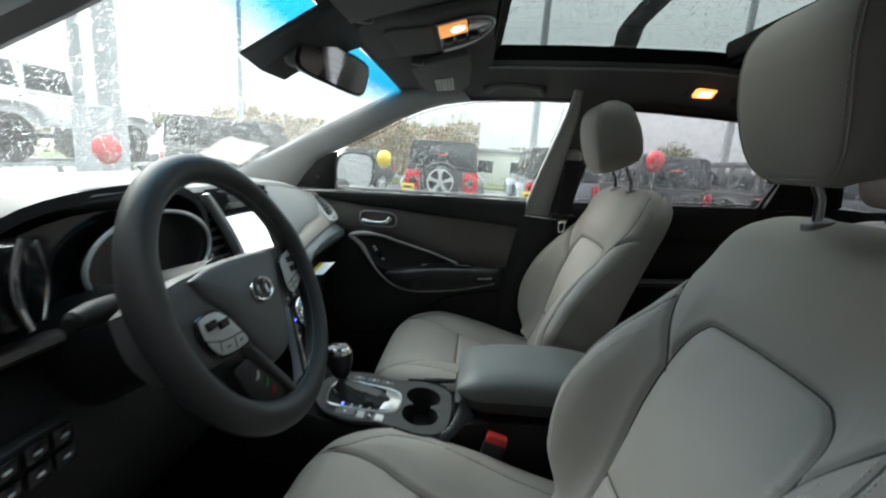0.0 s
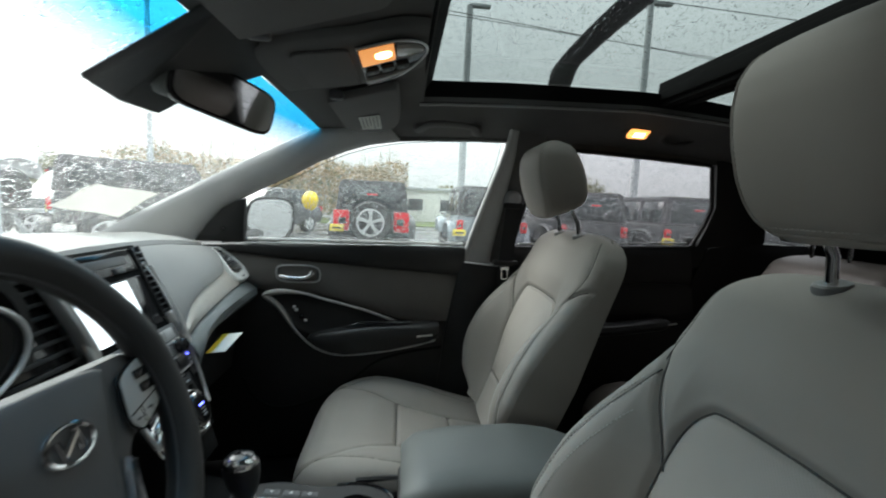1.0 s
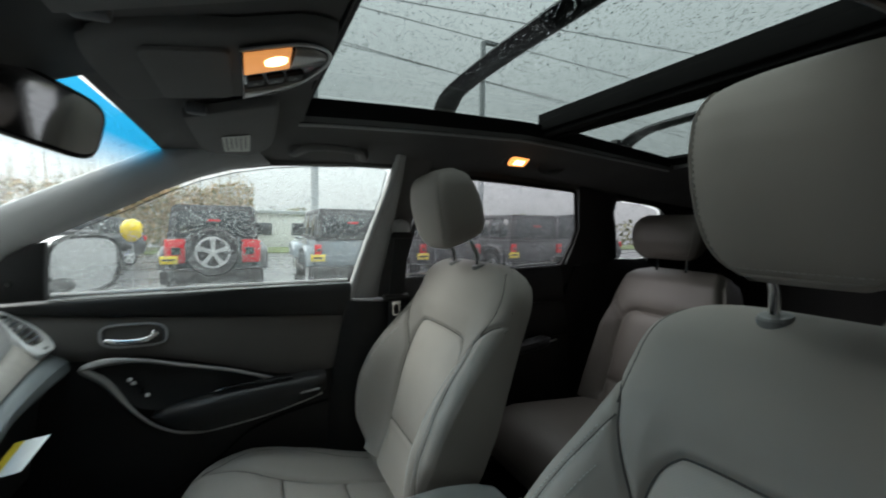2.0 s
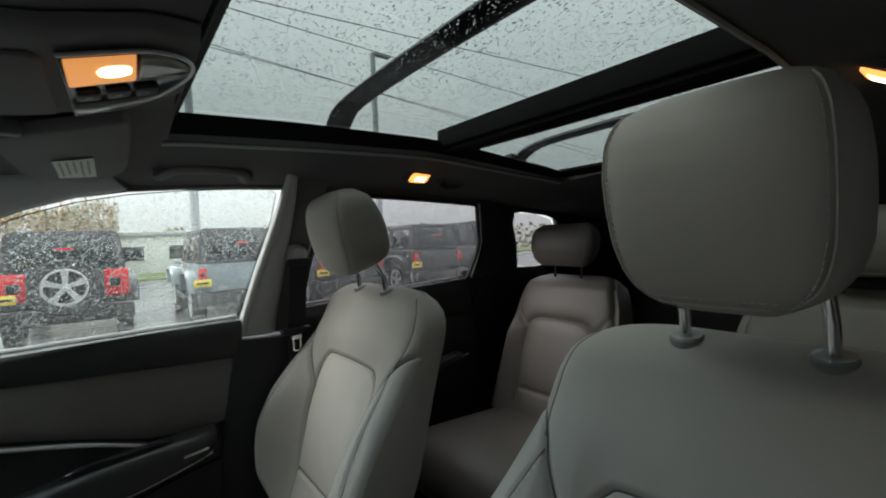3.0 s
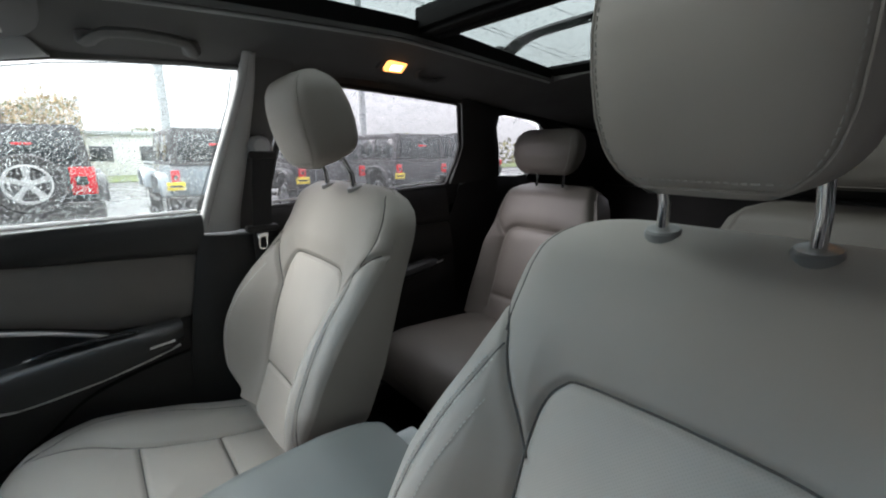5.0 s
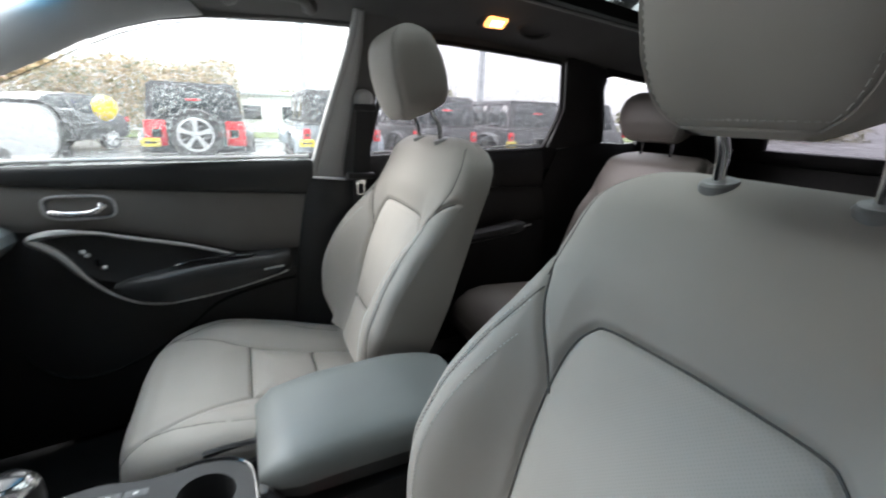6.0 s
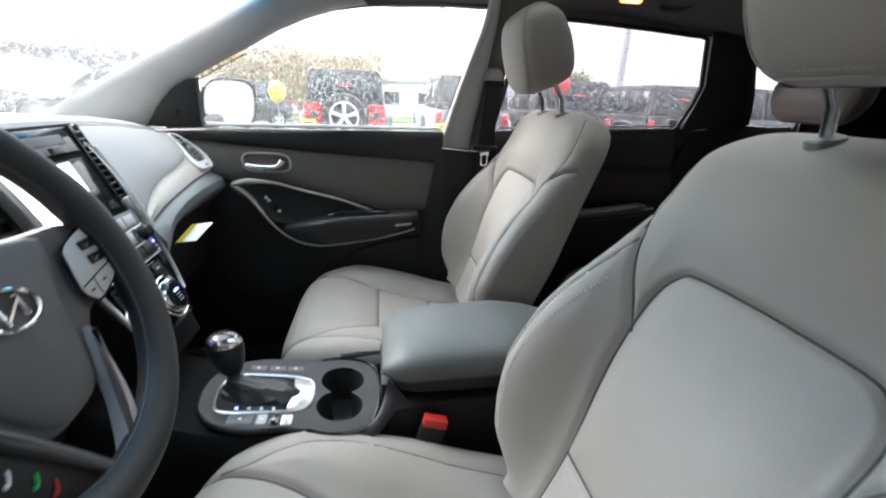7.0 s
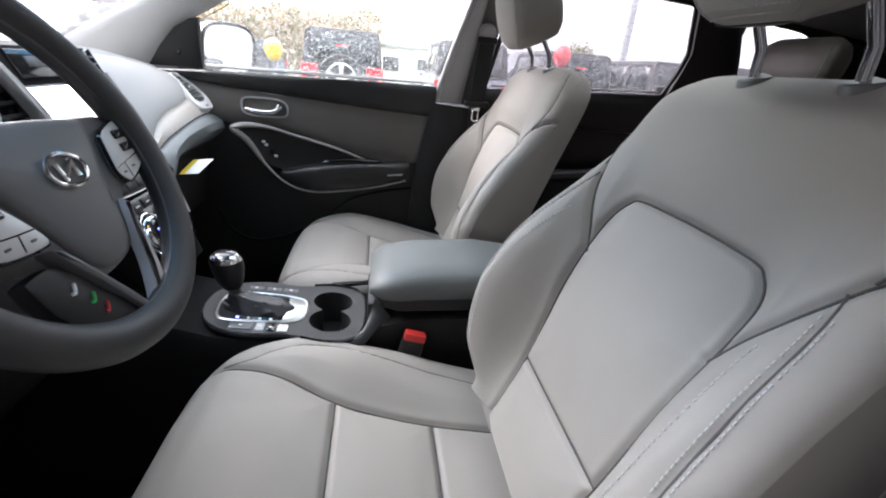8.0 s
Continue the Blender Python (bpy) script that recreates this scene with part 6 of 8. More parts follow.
    for r in range(2):
        for k in range(4):
            s_ = dash_add("switch", box(-0.209, -0.645 + 0.03 * k, 1.013 - 0.026 * r, 0.006, 0.024, 0.02, 0.002), GLOSS_BLACK, sp)
            dash_add("switch_mark", box(-0.2055, -0.645 + 0.03 * k, 1.013 - 0.026 * r, 0.0015, 0.007, 0.003), MARK_WHITE, s_)


driver_side_dash()


def glove_note():
    ob = thing("paper_note", "white paper card with a yellow edge under the dashboard", "paper", (-0.24, 0.34, 1.0))
    o = Vector((-0.24, 0.34, 1.0))
    q4 = [Vector(p) - o for p in ((-0.243, 0.250, 0.980), (-0.205, 0.268, 0.979), (-0.199, 0.365, 0.996), (-0.245, 0.354, 0.994))]

    def sheet(u0, u1, mat, name, lab, up):
        n = Vector((0.1, -0.15, 1)).normalized()
        q = [q4[0].lerp(q4[1], u0), q4[0].lerp(q4[1], u1), q4[3].lerp(q4[2], u1), q4[3].lerp(q4[2], u0)]
        part(name, loft([[p + n * up for p in q], [p + n * (0.0008 + up) for p in q]]), mat, ob, lab)
    sheet(0.28, 1.0, PAPER, "card", "white paper card", 0)
    sheet(0.0, 0.28, YELLOW, "edge_strip", "yellow printed edge", 0.0002)


glove_note()


# ---- steering wheel ----
def steering_wheel():
    c = Vector((-0.046, -0.462, 1.166))
    n = Vector((0.905, 0, 0.425)).normalized()
    right, up = Vector((0, 1, 0)), Vector((-n.z, 0, n.x))
    ob = thing("steering_wheel", "dark grey leather steering wheel with silver spokes and keys", "steering wheel", tuple(c))
    at = lambda u, v, w=0.0: right * u + up * v + n * w
    RU, RV = 0.152, 0.155
    loops = []
    for k in range(96):
        a = math.tau * k / 96
        ring = []
        grip = 1 + 0.10 * math.exp(-((math.sin(a) - 0.25) / 0.18) ** 2)
        for j in range(16):
            b = math.tau * j / 16
            d = 0.0172 * grip * math.cos(b)
            ring.append(at((RU + d) * math.cos(a), (RV + d) * math.sin(a), 0.004 + 0.0160 * grip * math.sin(b)))
        loops.append(ring)
    part("rim", loft(loops, True, False, True), WHEEL_LEATHER, ob, "dark grey leather rim")
    # seam of the rim's cover on its inner side
    inner = [at((RU - 0.0168) * math.cos(a), (RV - 0.0168) * math.sin(a), 0.008) for a in [math.tau * k / 96 for k in range(96)]]
    part("rim_seam", tube(inner, 0.0011, 6, 1.0, True), BUTTON_GREY, ob)
    def face(outline):
        """An outline (u, v) turned the way that plate() wants it."""
        area = sum(outline[k - 1][0] * outline[k][1] - outline[k][0] * outline[k - 1][1] for k in range(len(outline)))
        return outline if area > 0 else outline[::-1]

    def soft(pts, steps=3):
        return face(flat_line(list(pts) + [pts[0]], steps)[:-1])
    # hub with its two broad arms, one moulding
    hub = soft([(-0.142, 0.030), (-0.105, 0.041), (-0.05, 0.045), (0.02, 0.044), (0.09, 0.039), (0.140, 0.034), (0.148, 0.006), (0.142, -0.028), (0.120, -0.038), (0.096, -0.044), (0.080, -0.060),
                (0.058, -0.088), (0.030, -0.100), (-0.012, -0.098), (-0.034, -0.070), (-0.060, -0.060), (-0.095, -0.056), (-0.130, -0.046), (-0.146, -0.010)])
    spoke = part("spoke", plate(hub, 0.040, lambda u, v, w: at(u, v, w - 0.044), 0.012), HUB_VINYL, ob, "dark grey vinyl hub with two broad arms")
    pads = (([(0.098, 0.012), (0.108, 0.018), (0.136, 0.025), (0.143, 0.020), (0.143, -0.008), (0.136, -0.024), (0.104, -0.036), (0.094, -0.034), (0.088, -0.021)],
             [[(0.090, -0.021), (0.112, -0.017), (0.140, -0.012)], [(0.106, -0.018), (0.104, -0.034)]], [(0.124, 0.010), (0.124, -0.004)], [(0.116, -0.024), (0.097, -0.027)]),
            ([(-0.102, -0.004), (-0.084, -0.002), (-0.065, -0.007), (-0.050, -0.028), (-0.041, -0.049), (-0.052, -0.053), (-0.082, -0.050), (-0.096, -0.042), (-0.104, -0.022)],
             [[(-0.103, -0.026), (-0.080, -0.035), (-0.047, -0.038)], [(-0.062, -0.038), (-0.066, -0.050)], [(-0.086, -0.034), (-0.090, -0.044)]], [(-0.088, -0.014), (-0.070, -0.019)], [(-0.054, -0.045), (-0.077, -0.043)]))
    for kp, seams, rockers, marks in pads:
        kp = soft(kp)
        keys = part("key_pad", plate(kp, 0.006, lambda u, v, w: at(u, v, w - 0.002), 0.002), PAD_SILVER, spoke, "satin silver-grey key pad")
        part("pad_rim", tube([at(u, v, 0.001) for u, v in kp], 0.0022, 6, 1.0, True), GLOSS_BLACK, keys)
        for line in seams:
            part("key_gap", tube([at(u, v, 0.0038) for u, v in flat_line(line, 4)], 0.0008, 6), GLOSS_BLACK, keys)
        for u, v in rockers:
            part("rocker", plate(rounded(0.017, 0.009, 0.002, 3, u, v), 0.004, lambda a, b, w: at(a, b, w + 0.003), 0.0015), GLOSS_BLACK, keys, "black rocker switch")
        for u, v in marks:
            part("key_mark", plate(rounded(0.006, 0.0022, 0.001, 2, u, v), 0.0006, lambda a, b, w: at(a, b, w + 0.0041), 0.0002), BUTTON_GREY, keys)
    pad = soft([(-0.080, 0.036), (-0.04, 0.042), (0.02, 0.041), (0.086, 0.034), (0.090, 0.020), (0.076, -0.010), (0.064, -0.036), (0.050, -0.070), (0.040, -0.088), (0.020, -0.095), (-0.006, -0.092), (-0.022, -0.072), (-0.034, -0.046), (-0.048, -0.014), (-0.070, 0.012)])
    mid = Vector((0.016, -0.020))
    sized = lambda k, w: [at(mid.x + (u - mid.x) * k, mid.y + (v - mid.y) * k, w) for u, v in pad]
    part("airbag_pad", loft([sized(1.0, -0.012), sized(1.0, -0.004), sized(0.985, -0.0015), sized(0.95, 0.001), sized(0.8, 0.0035), sized(0.5, 0.006), sized(0.2, 0.007)]), HUB_VINYL, ob, "dark grey vinyl airbag pad")
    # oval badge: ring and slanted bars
    bu, bv = 0.019, -0.007
    badge = part("badge", tube([at(bu + 0.0225 * math.cos(a) + 0.004 * math.sin(a), bv + 0.0140 * math.sin(a) - 0.003 * math.cos(a), 0.0085) for a in [math.tau * k / 36 for k in range(36)]], 0.0021, 8, 1.0, True), CHROME, ob, "oval chrome badge")
    for p, q, r in (((-0.009, -0.006), (0.009, 0.006), 0.0028), ((-0.009, 0.007), (-0.008, -0.009), 0.0024), ((0.009, 0.009), (0.009, -0.008), 0.0024)):
        part("badge_bar", tube([at(bu + p[0], bv + p[1], 0.0085), at(bu + q[0], bv + q[1], 0.0085)], r, 8), CHROME, badge)
    # lower spokes: a dark cover with three symbols, a slim grey blade and a silver blade
    low = soft([(-0.084, -0.068), (-0.058, -0.066), (-0.042, -0.078), (-0.026, -0.104), (-0.004, -0.140), (-0.028, -0.146), (-0.062, -0.132), (-0.082, -0.098)], 2)
    ph = part("lower_cover", plate(low, 0.014, lambda u, v, w: at(u, v, w - 0.012), 0.004), SATIN_DARK, ob, "charcoal lower cover with three symbols")
    blade = soft([(-0.052, -0.056), (-0.040, -0.062), (-0.026, -0.086), (-0.010, -0.116), (0.004, -0.146), (0.014, -0.160), (0.002, -0.160), (-0.016, -0.126), (-0.030, -0.098), (-0.044, -0.074)], 2)
    part("lower_spoke", plate(blade, 0.016, lambda u, v, w: at(u, v, w - 0.008), 0.004), HUB_VINYL, ob, "slim dark grey lower spoke")
    silver = soft([(0.070, -0.048), (0.068, -0.072), (0.060, -0.106), (0.046, -0.138), (0.034, -0.152), (0.020, -0.157), (0.014, -0.150), (0.025, -0.138), (0.044, -0.110), (0.054, -0.086), (0.062, -0.062)], 3)
    part("lower_spoke", plate(silver, 0.014, lambda u, v, w: at(u, v, w - 0.010), 0.005), SILVER_PINK, ob, "satin silver lower spoke")
    for u, v, mat in ((-0.055, -0.090, MARK_WHITE), (-0.045, -0.104, MARK_GREEN), (-0.040, -0.117, MARK_RED)):
        part("phone_mark", tube(smooth_line([at(u - 0.004, v - 0.002, 0.0028), at(u - 0.001, v - 0.003, 0.0028), at(u + 0.003, v + 0.002, 0.0028), at(u + 0.003, v + 0.004, 0.0028)], 3), 0.0014, 6), mat, ph)
    part("column", tube([n * -0.02, n * -0.10, n * -0.24], [0.05, 0.06, 0.075], 20), BLACK_PLASTIC, ob, "black plastic column cover")
    st = thing("column_stalk", "black indicator stalk on the steering column", "stalk", tuple(c + n * -0.09 + Vector((0, -0.05, 0.035))))
    part("stem", tube([(0, 0, 0.008), (0.0, -0.03, 0.012), (0.006, -0.06, 0.014)], [0.008, 0.007, 0.009], 10), BLACK_PLASTIC, st)
    part("grip", tube([(0.006, -0.06, 0.014), (0.010, -0.085, 0.015), (0.012, -0.108, 0.015), (0.0125, -0.112, 0.015)], [0.011, 0.0125, 0.010, 0.005], 12), BLACK_PLASTIC, st)
    st = thing("column_stalk", "black wiper stalk on the steering column", "stalk", tuple(c + n * -0.07 + Vector((0, 0.05, 0.0))))
    part("stem", tube([(0, 0, 0), (0.0, 0.05, 0.004), (0.01, 0.09, 0.008)], [0.009, 0.008, 0.010], 10), BLACK_PLASTIC, st)


steering_wheel()


# ---- centre console ----
def centre_console():
    ob = thing("centre_console", "dark centre console with cup holders and padded armrest lid", "console", (0.15, -0.02, 0.42))
    back = Matrix.Translation((-0.15, 0.02, -0.42))

    def add(name, bm, mat, parent=None, label=""):
        bm.transform(back)
        return part(name, bm, mat, parent or ob, label)
    cy = -0.06
    z_of = lambda x: lerp_table(x, [-0.25, -0.08, 0.20, 0.26, 0.6], [0.86, 0.800, 0.775, 0.79, 0.79])
    loops = []
    for x in (-0.60, -0.24, -0.15, -0.06, 0.02, 0.088, 0.092, 0.18, 0.24):
        z = z_of(x)
        w = lerp_table(x, [-0.60, -0.24, -0.05, 0.10, 0.24], [0.15, 0.10, 0.105, 0.112, 0.115])
        loops.append([Vector((x, cy + s * ww, zz)) for s, ww, zz in ((-1, w * 0.9, 0.45), (-1, w, z - 0.06), (-1, w * 0.99, z - 0.016), (-1, w * 0.93, z - 0.006 if x < 0.09 else z - 0.02), (-1, w * 0.86, z - 0.008 if x < 0.09 else z - 0.085), (1, w * 0.86, z - 0.008 if x < 0.09 else z - 0.085), (1, w * 0.93, z - 0.006 if x < 0.09 else z - 0.02), (1, w * 0.99, z - 0.016), (1, w, z - 0.06), (1, w * 0.9, 0.45))])
    add("tunnel_body", loft(loops), MATTE_BLACK, None, "black plastic console body")
    box_loops = []
    for x in (0.225, 0.30, 0.42, 0.58):
        w = 0.105
        z = lerp_table(x, [0.225, 0.30, 0.58], [0.785, 0.80, 0.815])
        box_loops.append([Vector((x, -0.018 + s * ww, zz)) for s, ww, zz in ((-1, w * 0.95, 0.45), (-1, w, 0.60), (-1, w, z), (1, w, z), (1, w, 0.60), (1, w * 0.95, 0.45))])
    add("bin_body", loft(box_loops), BLACK_PLASTIC, None, "black plastic storage bin")
    # sloping side blades rising from the plate to the lid
    for side in (0, 1):
        turn = (lambda y: y) if side == 0 else (lambda y: -0.08 - y)
        outer = smooth_line([(0.130, turn(-0.176), 0.758), (0.170, turn(-0.174), 0.766), (0.212, turn(-0.164), 0.778), (0.245, turn(-0.134), 0.800), (0.264, turn(-0.124), 0.812)], 4)
        inner = smooth_line([(0.130, turn(-0.164), 0.776), (0.170, turn(-0.160), 0.782), (0.208, turn(-0.144), 0.792), (0.226, turn(-0.112), 0.818), (0.232, turn(-0.104), 0.842)], 4)
        add("side_blade", strip(outer, inner, 0.006, 4, 0.003, center=(0.2, -0.04, 1.4)), SATIN_DARK, None, "charcoal side blade")
    # selector plate with boot, keys and cup holders
    yc = -0.062
    half = flat_line([(-0.092, 0.0), (-0.085, 0.045), (-0.055, 0.082), (0.0, 0.098), (0.06, 0.092), (0.10, 0.098), (0.155, 0.108), (0.19, 0.098), (0.208, 0.07), (0.214, 0.03), (0.215, 0.0)], 4)
    outline = half + [(u, -v) for u, v in half[::-1][1:-1]]
    P = lambda u, v, w: Vector((u, yc + v, z_of(u) - 0.004 + w))
    cups = [(0.145 + 0.0405 * math.cos(a), s * (0.037 + 0.0405 * math.sin(a))) for s in (1, -1) for a in [radians(-62 + (304 * k / 30)) if s > 0 else radians(242 - (304 * k / 30)) for k in range(31)]]
    cups = cups[::-1]
    # the plate's top, open over the cup holders
    skin = bmesh.new()
    rims = []
    for line in (outline, cups):
        top = [skin.verts.new(P(u, v, 0.012)) for u, v in line]
        low_edge = [skin.verts.new(P(u, v, 0.0)) for u, v in line]
        n_ = len(top)
        rims += [skin.edges.new((top[k], top[(k + 1) % n_])) for k in range(n_)]
        for k in range(n_):
            skin.faces.new((top[k], top[(k + 1) % n_], low_edge[(k + 1) % n_], low_edge[k]))
    bmesh.ops.triangle_fill(skin, edges=rims, use_beauty=True)
    sel = add("selector_plate", skin, SATIN_DARK, None, "charcoal selector plate with an opening for cups")
    add("cup_well", loft([[P(u, v, 0.0095) for u, v in cups], [P(0.145 + (u - 0.145) * 0.9, v * 0.92, -0.06) for u, v in cups], [P(0.145 + (u - 0.145) * 0.1, v * 0.1, -0.061) for u, v in cups]], True, False), RUBBER, sel, "deep black cup holder pair")
    add("cup_divider", box(0.150, yc - 0.060, z_of(0.15) - 0.045, 0.012, 0.02, 0.02, 0.003), BLACK_PLASTIC, sel)
    rimline = flat_line([(0.098, 0.100), (0.13, 0.108), (0.165, 0.106), (0.195, 0.092), (0.211, 0.06), (0.216, 0.0)], 4)
    rimline = rimline + [(u, -v) for u, v in rimline[::-1][1:]]
    add("holder_rim", tube([P(u, v, 0.012) for u, v in rimline], 0.0035, 8), GLOSS_BLACK, sel)
    add("plate_rim", tube([P(u, v, 0.007) for u, v in [q for q in half if q[0] < 0.10][::-1] + [(u, -v) for u, v in half if u < 0.10][1:]], 0.004, 6), BLACK_PLASTIC, sel)
    fr = flat_line([(-0.068, 0.0), (-0.062, 0.036), (-0.042, 0.052), (0.04, 0.050), (0.078, 0.042), (0.092, 0.028), (0.096, 0.0)], 4)
    fr = [(u, v - 0.008) for u, v in fr + [(u, -v) for u, v in fr[::-1][1:-1]]]
    add("boot_frame", tube([P(u, v, 0.012) for u, v in fr], 0.0035, 8, 1.0, True), SILVER, sel, "bright silver boot frame")
    add("boot_frame_end", plate([(0.056, -0.050), (0.084, -0.046), (0.094, -0.030), (0.096, -0.008), (0.094, 0.014), (0.084, 0.030), (0.056, 0.034), (0.062, -0.008)], 0.006, lambda u, v, w: P(u, v, w + 0.010), 0.002), SILVER, sel, "wide satin silver frame end")
    add("boot_well", plate([(u * 0.94, (v + 0.008) * 0.94 - 0.008) for u, v in fr], 0.003, lambda u, v, w: P(u, v, w + 0.009), 0.001), GLOSS_BLACK, sel)
    boot = []
    for t, ux, uy, ox in ((0, 0.072, 0.038, 0.006), (0.12, 0.070, 0.037, 0.006), (0.30, 0.064, 0.033, 0.004), (0.48, 0.055, 0.027, -0.002), (0.64, 0.040, 0.021, -0.014), (0.82, 0.024, 0.015, -0.028), (1.0, 0.014, 0.012, -0.036)):
        boot.append([P(ox + ux * math.cos(a) * (1 + 0.05 * math.sin(5 * a + 9 * t)), uy * math.sin(a) * (1 + 0.07 * math.sin(7 * a + 14 * t)) - 0.006, 0.009 + 0.032 * t + 0.0035 * math.sin(9 * math.cos(a) + 12 * t) * math.sin(math.pi * t)) for a in [math.tau * k / 40 for k in range(40)]])
    add("boot", loft(boot), GLOSS_LEATHER, sel, "creased black leather selector boot")
    for k in range(5):
        add("scale_mark", plate(rounded(0.005, 0.005, 0.001, 2, -0.045 + 0.02 * k, -0.049), 0.0008, lambda u, v, w: P(u, v, w + 0.0125), 0.0002), MARK_BLUE if k == 1 else MARK_WHITE, sel)
    for u, w_, mat in ((-0.012, 0.040, BUTTON_GREY), (0.022, 0.016, KEY_GREY), (0.041, 0.016, GLOSS_BLACK), (0.062, 0.018, SILVER)):
        add("key", plate(rounded(w_, 0.024, 0.003, 3, u, -0.076), 0.004, lambda a, b_, w: P(a, b_, w + 0.010), 0.0015), mat, sel)
        add("key_mark", plate(rounded(0.006, 0.003, 0.001, 2, u, -0.076), 0.0006, lambda a, b_, w: P(a, b_, w + 0.0142), 0.0002), MARK_WHITE, sel)
    for u in (-0.018, 0.018, 0.052):
        add("key", plate(rounded(0.030, 0.014, 0.003, 3, u, 0.068), 0.003, lambda a, b_, w: P(a, b_, w + 0.010), 0.001), BUTTON_GREY, sel)
        add("key_mark", plate(rounded(0.006, 0.003, 0.001, 2, u, 0.068), 0.0006, lambda a, b_, w: P(a, b_, w + 0.0132), 0.0002), MARK_WHITE, sel)
    # open tray in front of the lid
    add("tray", box(0.235, -0.02, 0.80, 0.035, 0.15, 0.05, 0.008), RUBBER, None)
    # lid
    loops, base_loops = [], []
    for t in np.linspace(0, 1, 14):
        x = 0.222 + 0.335 * t
        end = math.sqrt(max(0.0, 1 - (2 * t - 1) ** 6))
        w = 0.088 + 0.022 * end
        zt = lerp_table(t, [0, 0.08, 0.3, 0.7, 1.0], [0.868, 0.892, 0.906, 0.912, 0.90])
        zb = lerp_table(t, [0, 0.1, 1], [0.845, 0.82, 0.825])
        zm = zb + (zt - zb) * 0.42
        base_loops.append([Vector((x + 0.006 * (1 - 2 * t), -0.018 + sgn * (w - 0.006 - 0.004 * dn), zz)) for sgn, dn, zz in ((1, 0, zm), (1, 1, zb), (-1, 1, zb), (-1, 0, zm))])
        ring = []
        for k in range(24):
            a = math.tau * k / 24
            ring.append(Vector((x, -0.018 + w * math.copysign(abs(math.cos(a)) ** 0.5, math.cos(a)), zm + ((zt - zm) if math.sin(a) > 0 else (zm - zb) * 0.4) * math.copysign(abs(math.sin(a)) ** 0.62, math.sin(a)))))
        loops.append(ring)
    add("armrest_lid", loft(loops), LID_VINYL, None, "slate grey padded armrest lid")
    add("lid_base", loft(base_loops), SOFT_BLACK, None, "black underside of the armrest lid")
    add("rear_tray", box(0.60, -0.018, 0.835, 0.07, 0.16, 0.03, 0.008), PILLAR_GREY, None)


centre_console()


def gear_selector():
    ob = thing("gear_selector", "black leather gear selector with a chrome-capped knob", "gear selector", (-0.040, -0.04, 0.806))
    part("shaft", tube([(0.006, 0, -0.022), (0.002, 0, 0.004), (-0.006, 0, 0.036)], [0.0085, 0.0085, 0.010], 14), CHROME, ob, "chrome selector shaft")
    part("collar", tube([(0.006, 0, -0.012), (0.005, 0, -0.004), (0.004, 0, 0.0)], [0.0125, 0.0135, 0.011], 16), CHROME, ob, "chrome collar over the boot")
    knob = []
    for z, r in ((0.020, 0.012), (0.028, 0.018), (0.044, 0.0235), (0.064, 0.0272), (0.078, 0.0278), (0.088, 0.0262)):
        knob.append([Vector((-0.012 - 0.1 * (z - 0.03) + r * 1.12 * math.cos(a), r * math.sin(a), z)) for a in [math.tau * k / 24 for k in range(24)]])
    part("knob", loft(knob), SOFT_BLACK, ob, "black leather knob")
    cap = []
    for z, r in ((0.084, 0.0274), (0.089, 0.0268), (0.094, 0.0240), (0.098, 0.0195)):
        cap.append([Vector((-0.018 + r * 1.12 * math.cos(a), r * math.sin(a), z)) for a in [math.tau * k / 24 for k in range(24)]])
    part("cap", loft(cap), CHROME, ob, "polished chrome cap ring")
    inlay = [[Vector((-0.018 + r * 1.12 * math.cos(a), r * math.sin(a), z)) for a in [math.tau * k / 24 for k in range(24)]] for z, r in ((0.0965, 0.0205), (0.0995, 0.0185), (0.1015, 0.012), (0.102, 0.003))]
    part("cap_inlay", loft(inlay), GLOSS_BLACK, ob, "gloss black inlay of the cap")


gear_selector()


def buckle(y, x, z):
    ob = thing("belt_buckle", "black seat belt buckle with a red release button", "belt buckle", (x, y, z))
    part("body", box(0.0, 0, -0.03, 0.045, 0.022, 0.075, 0.006, pose(0, 0, 0, 0, 14, 0)), BLACK_PLASTIC, ob)
    part("release_button", box(0.0, 0, 0.011, 0.042, 0.020, 0.018, 0.003, pose(0, 0, 0, 0, 14, 0)), RED_PLASTIC, ob, "red release button")
    part("stalk", box(-0.02, 0, -0.13, 0.03, 0.012, 0.14, 0.004, pose(0, 0, 0, 0, 14, 0)), BLACK_PLASTIC, ob)


buckle(-0.150, 0.309, 0.772)
buckle(0.10, 0.36, 0.76)


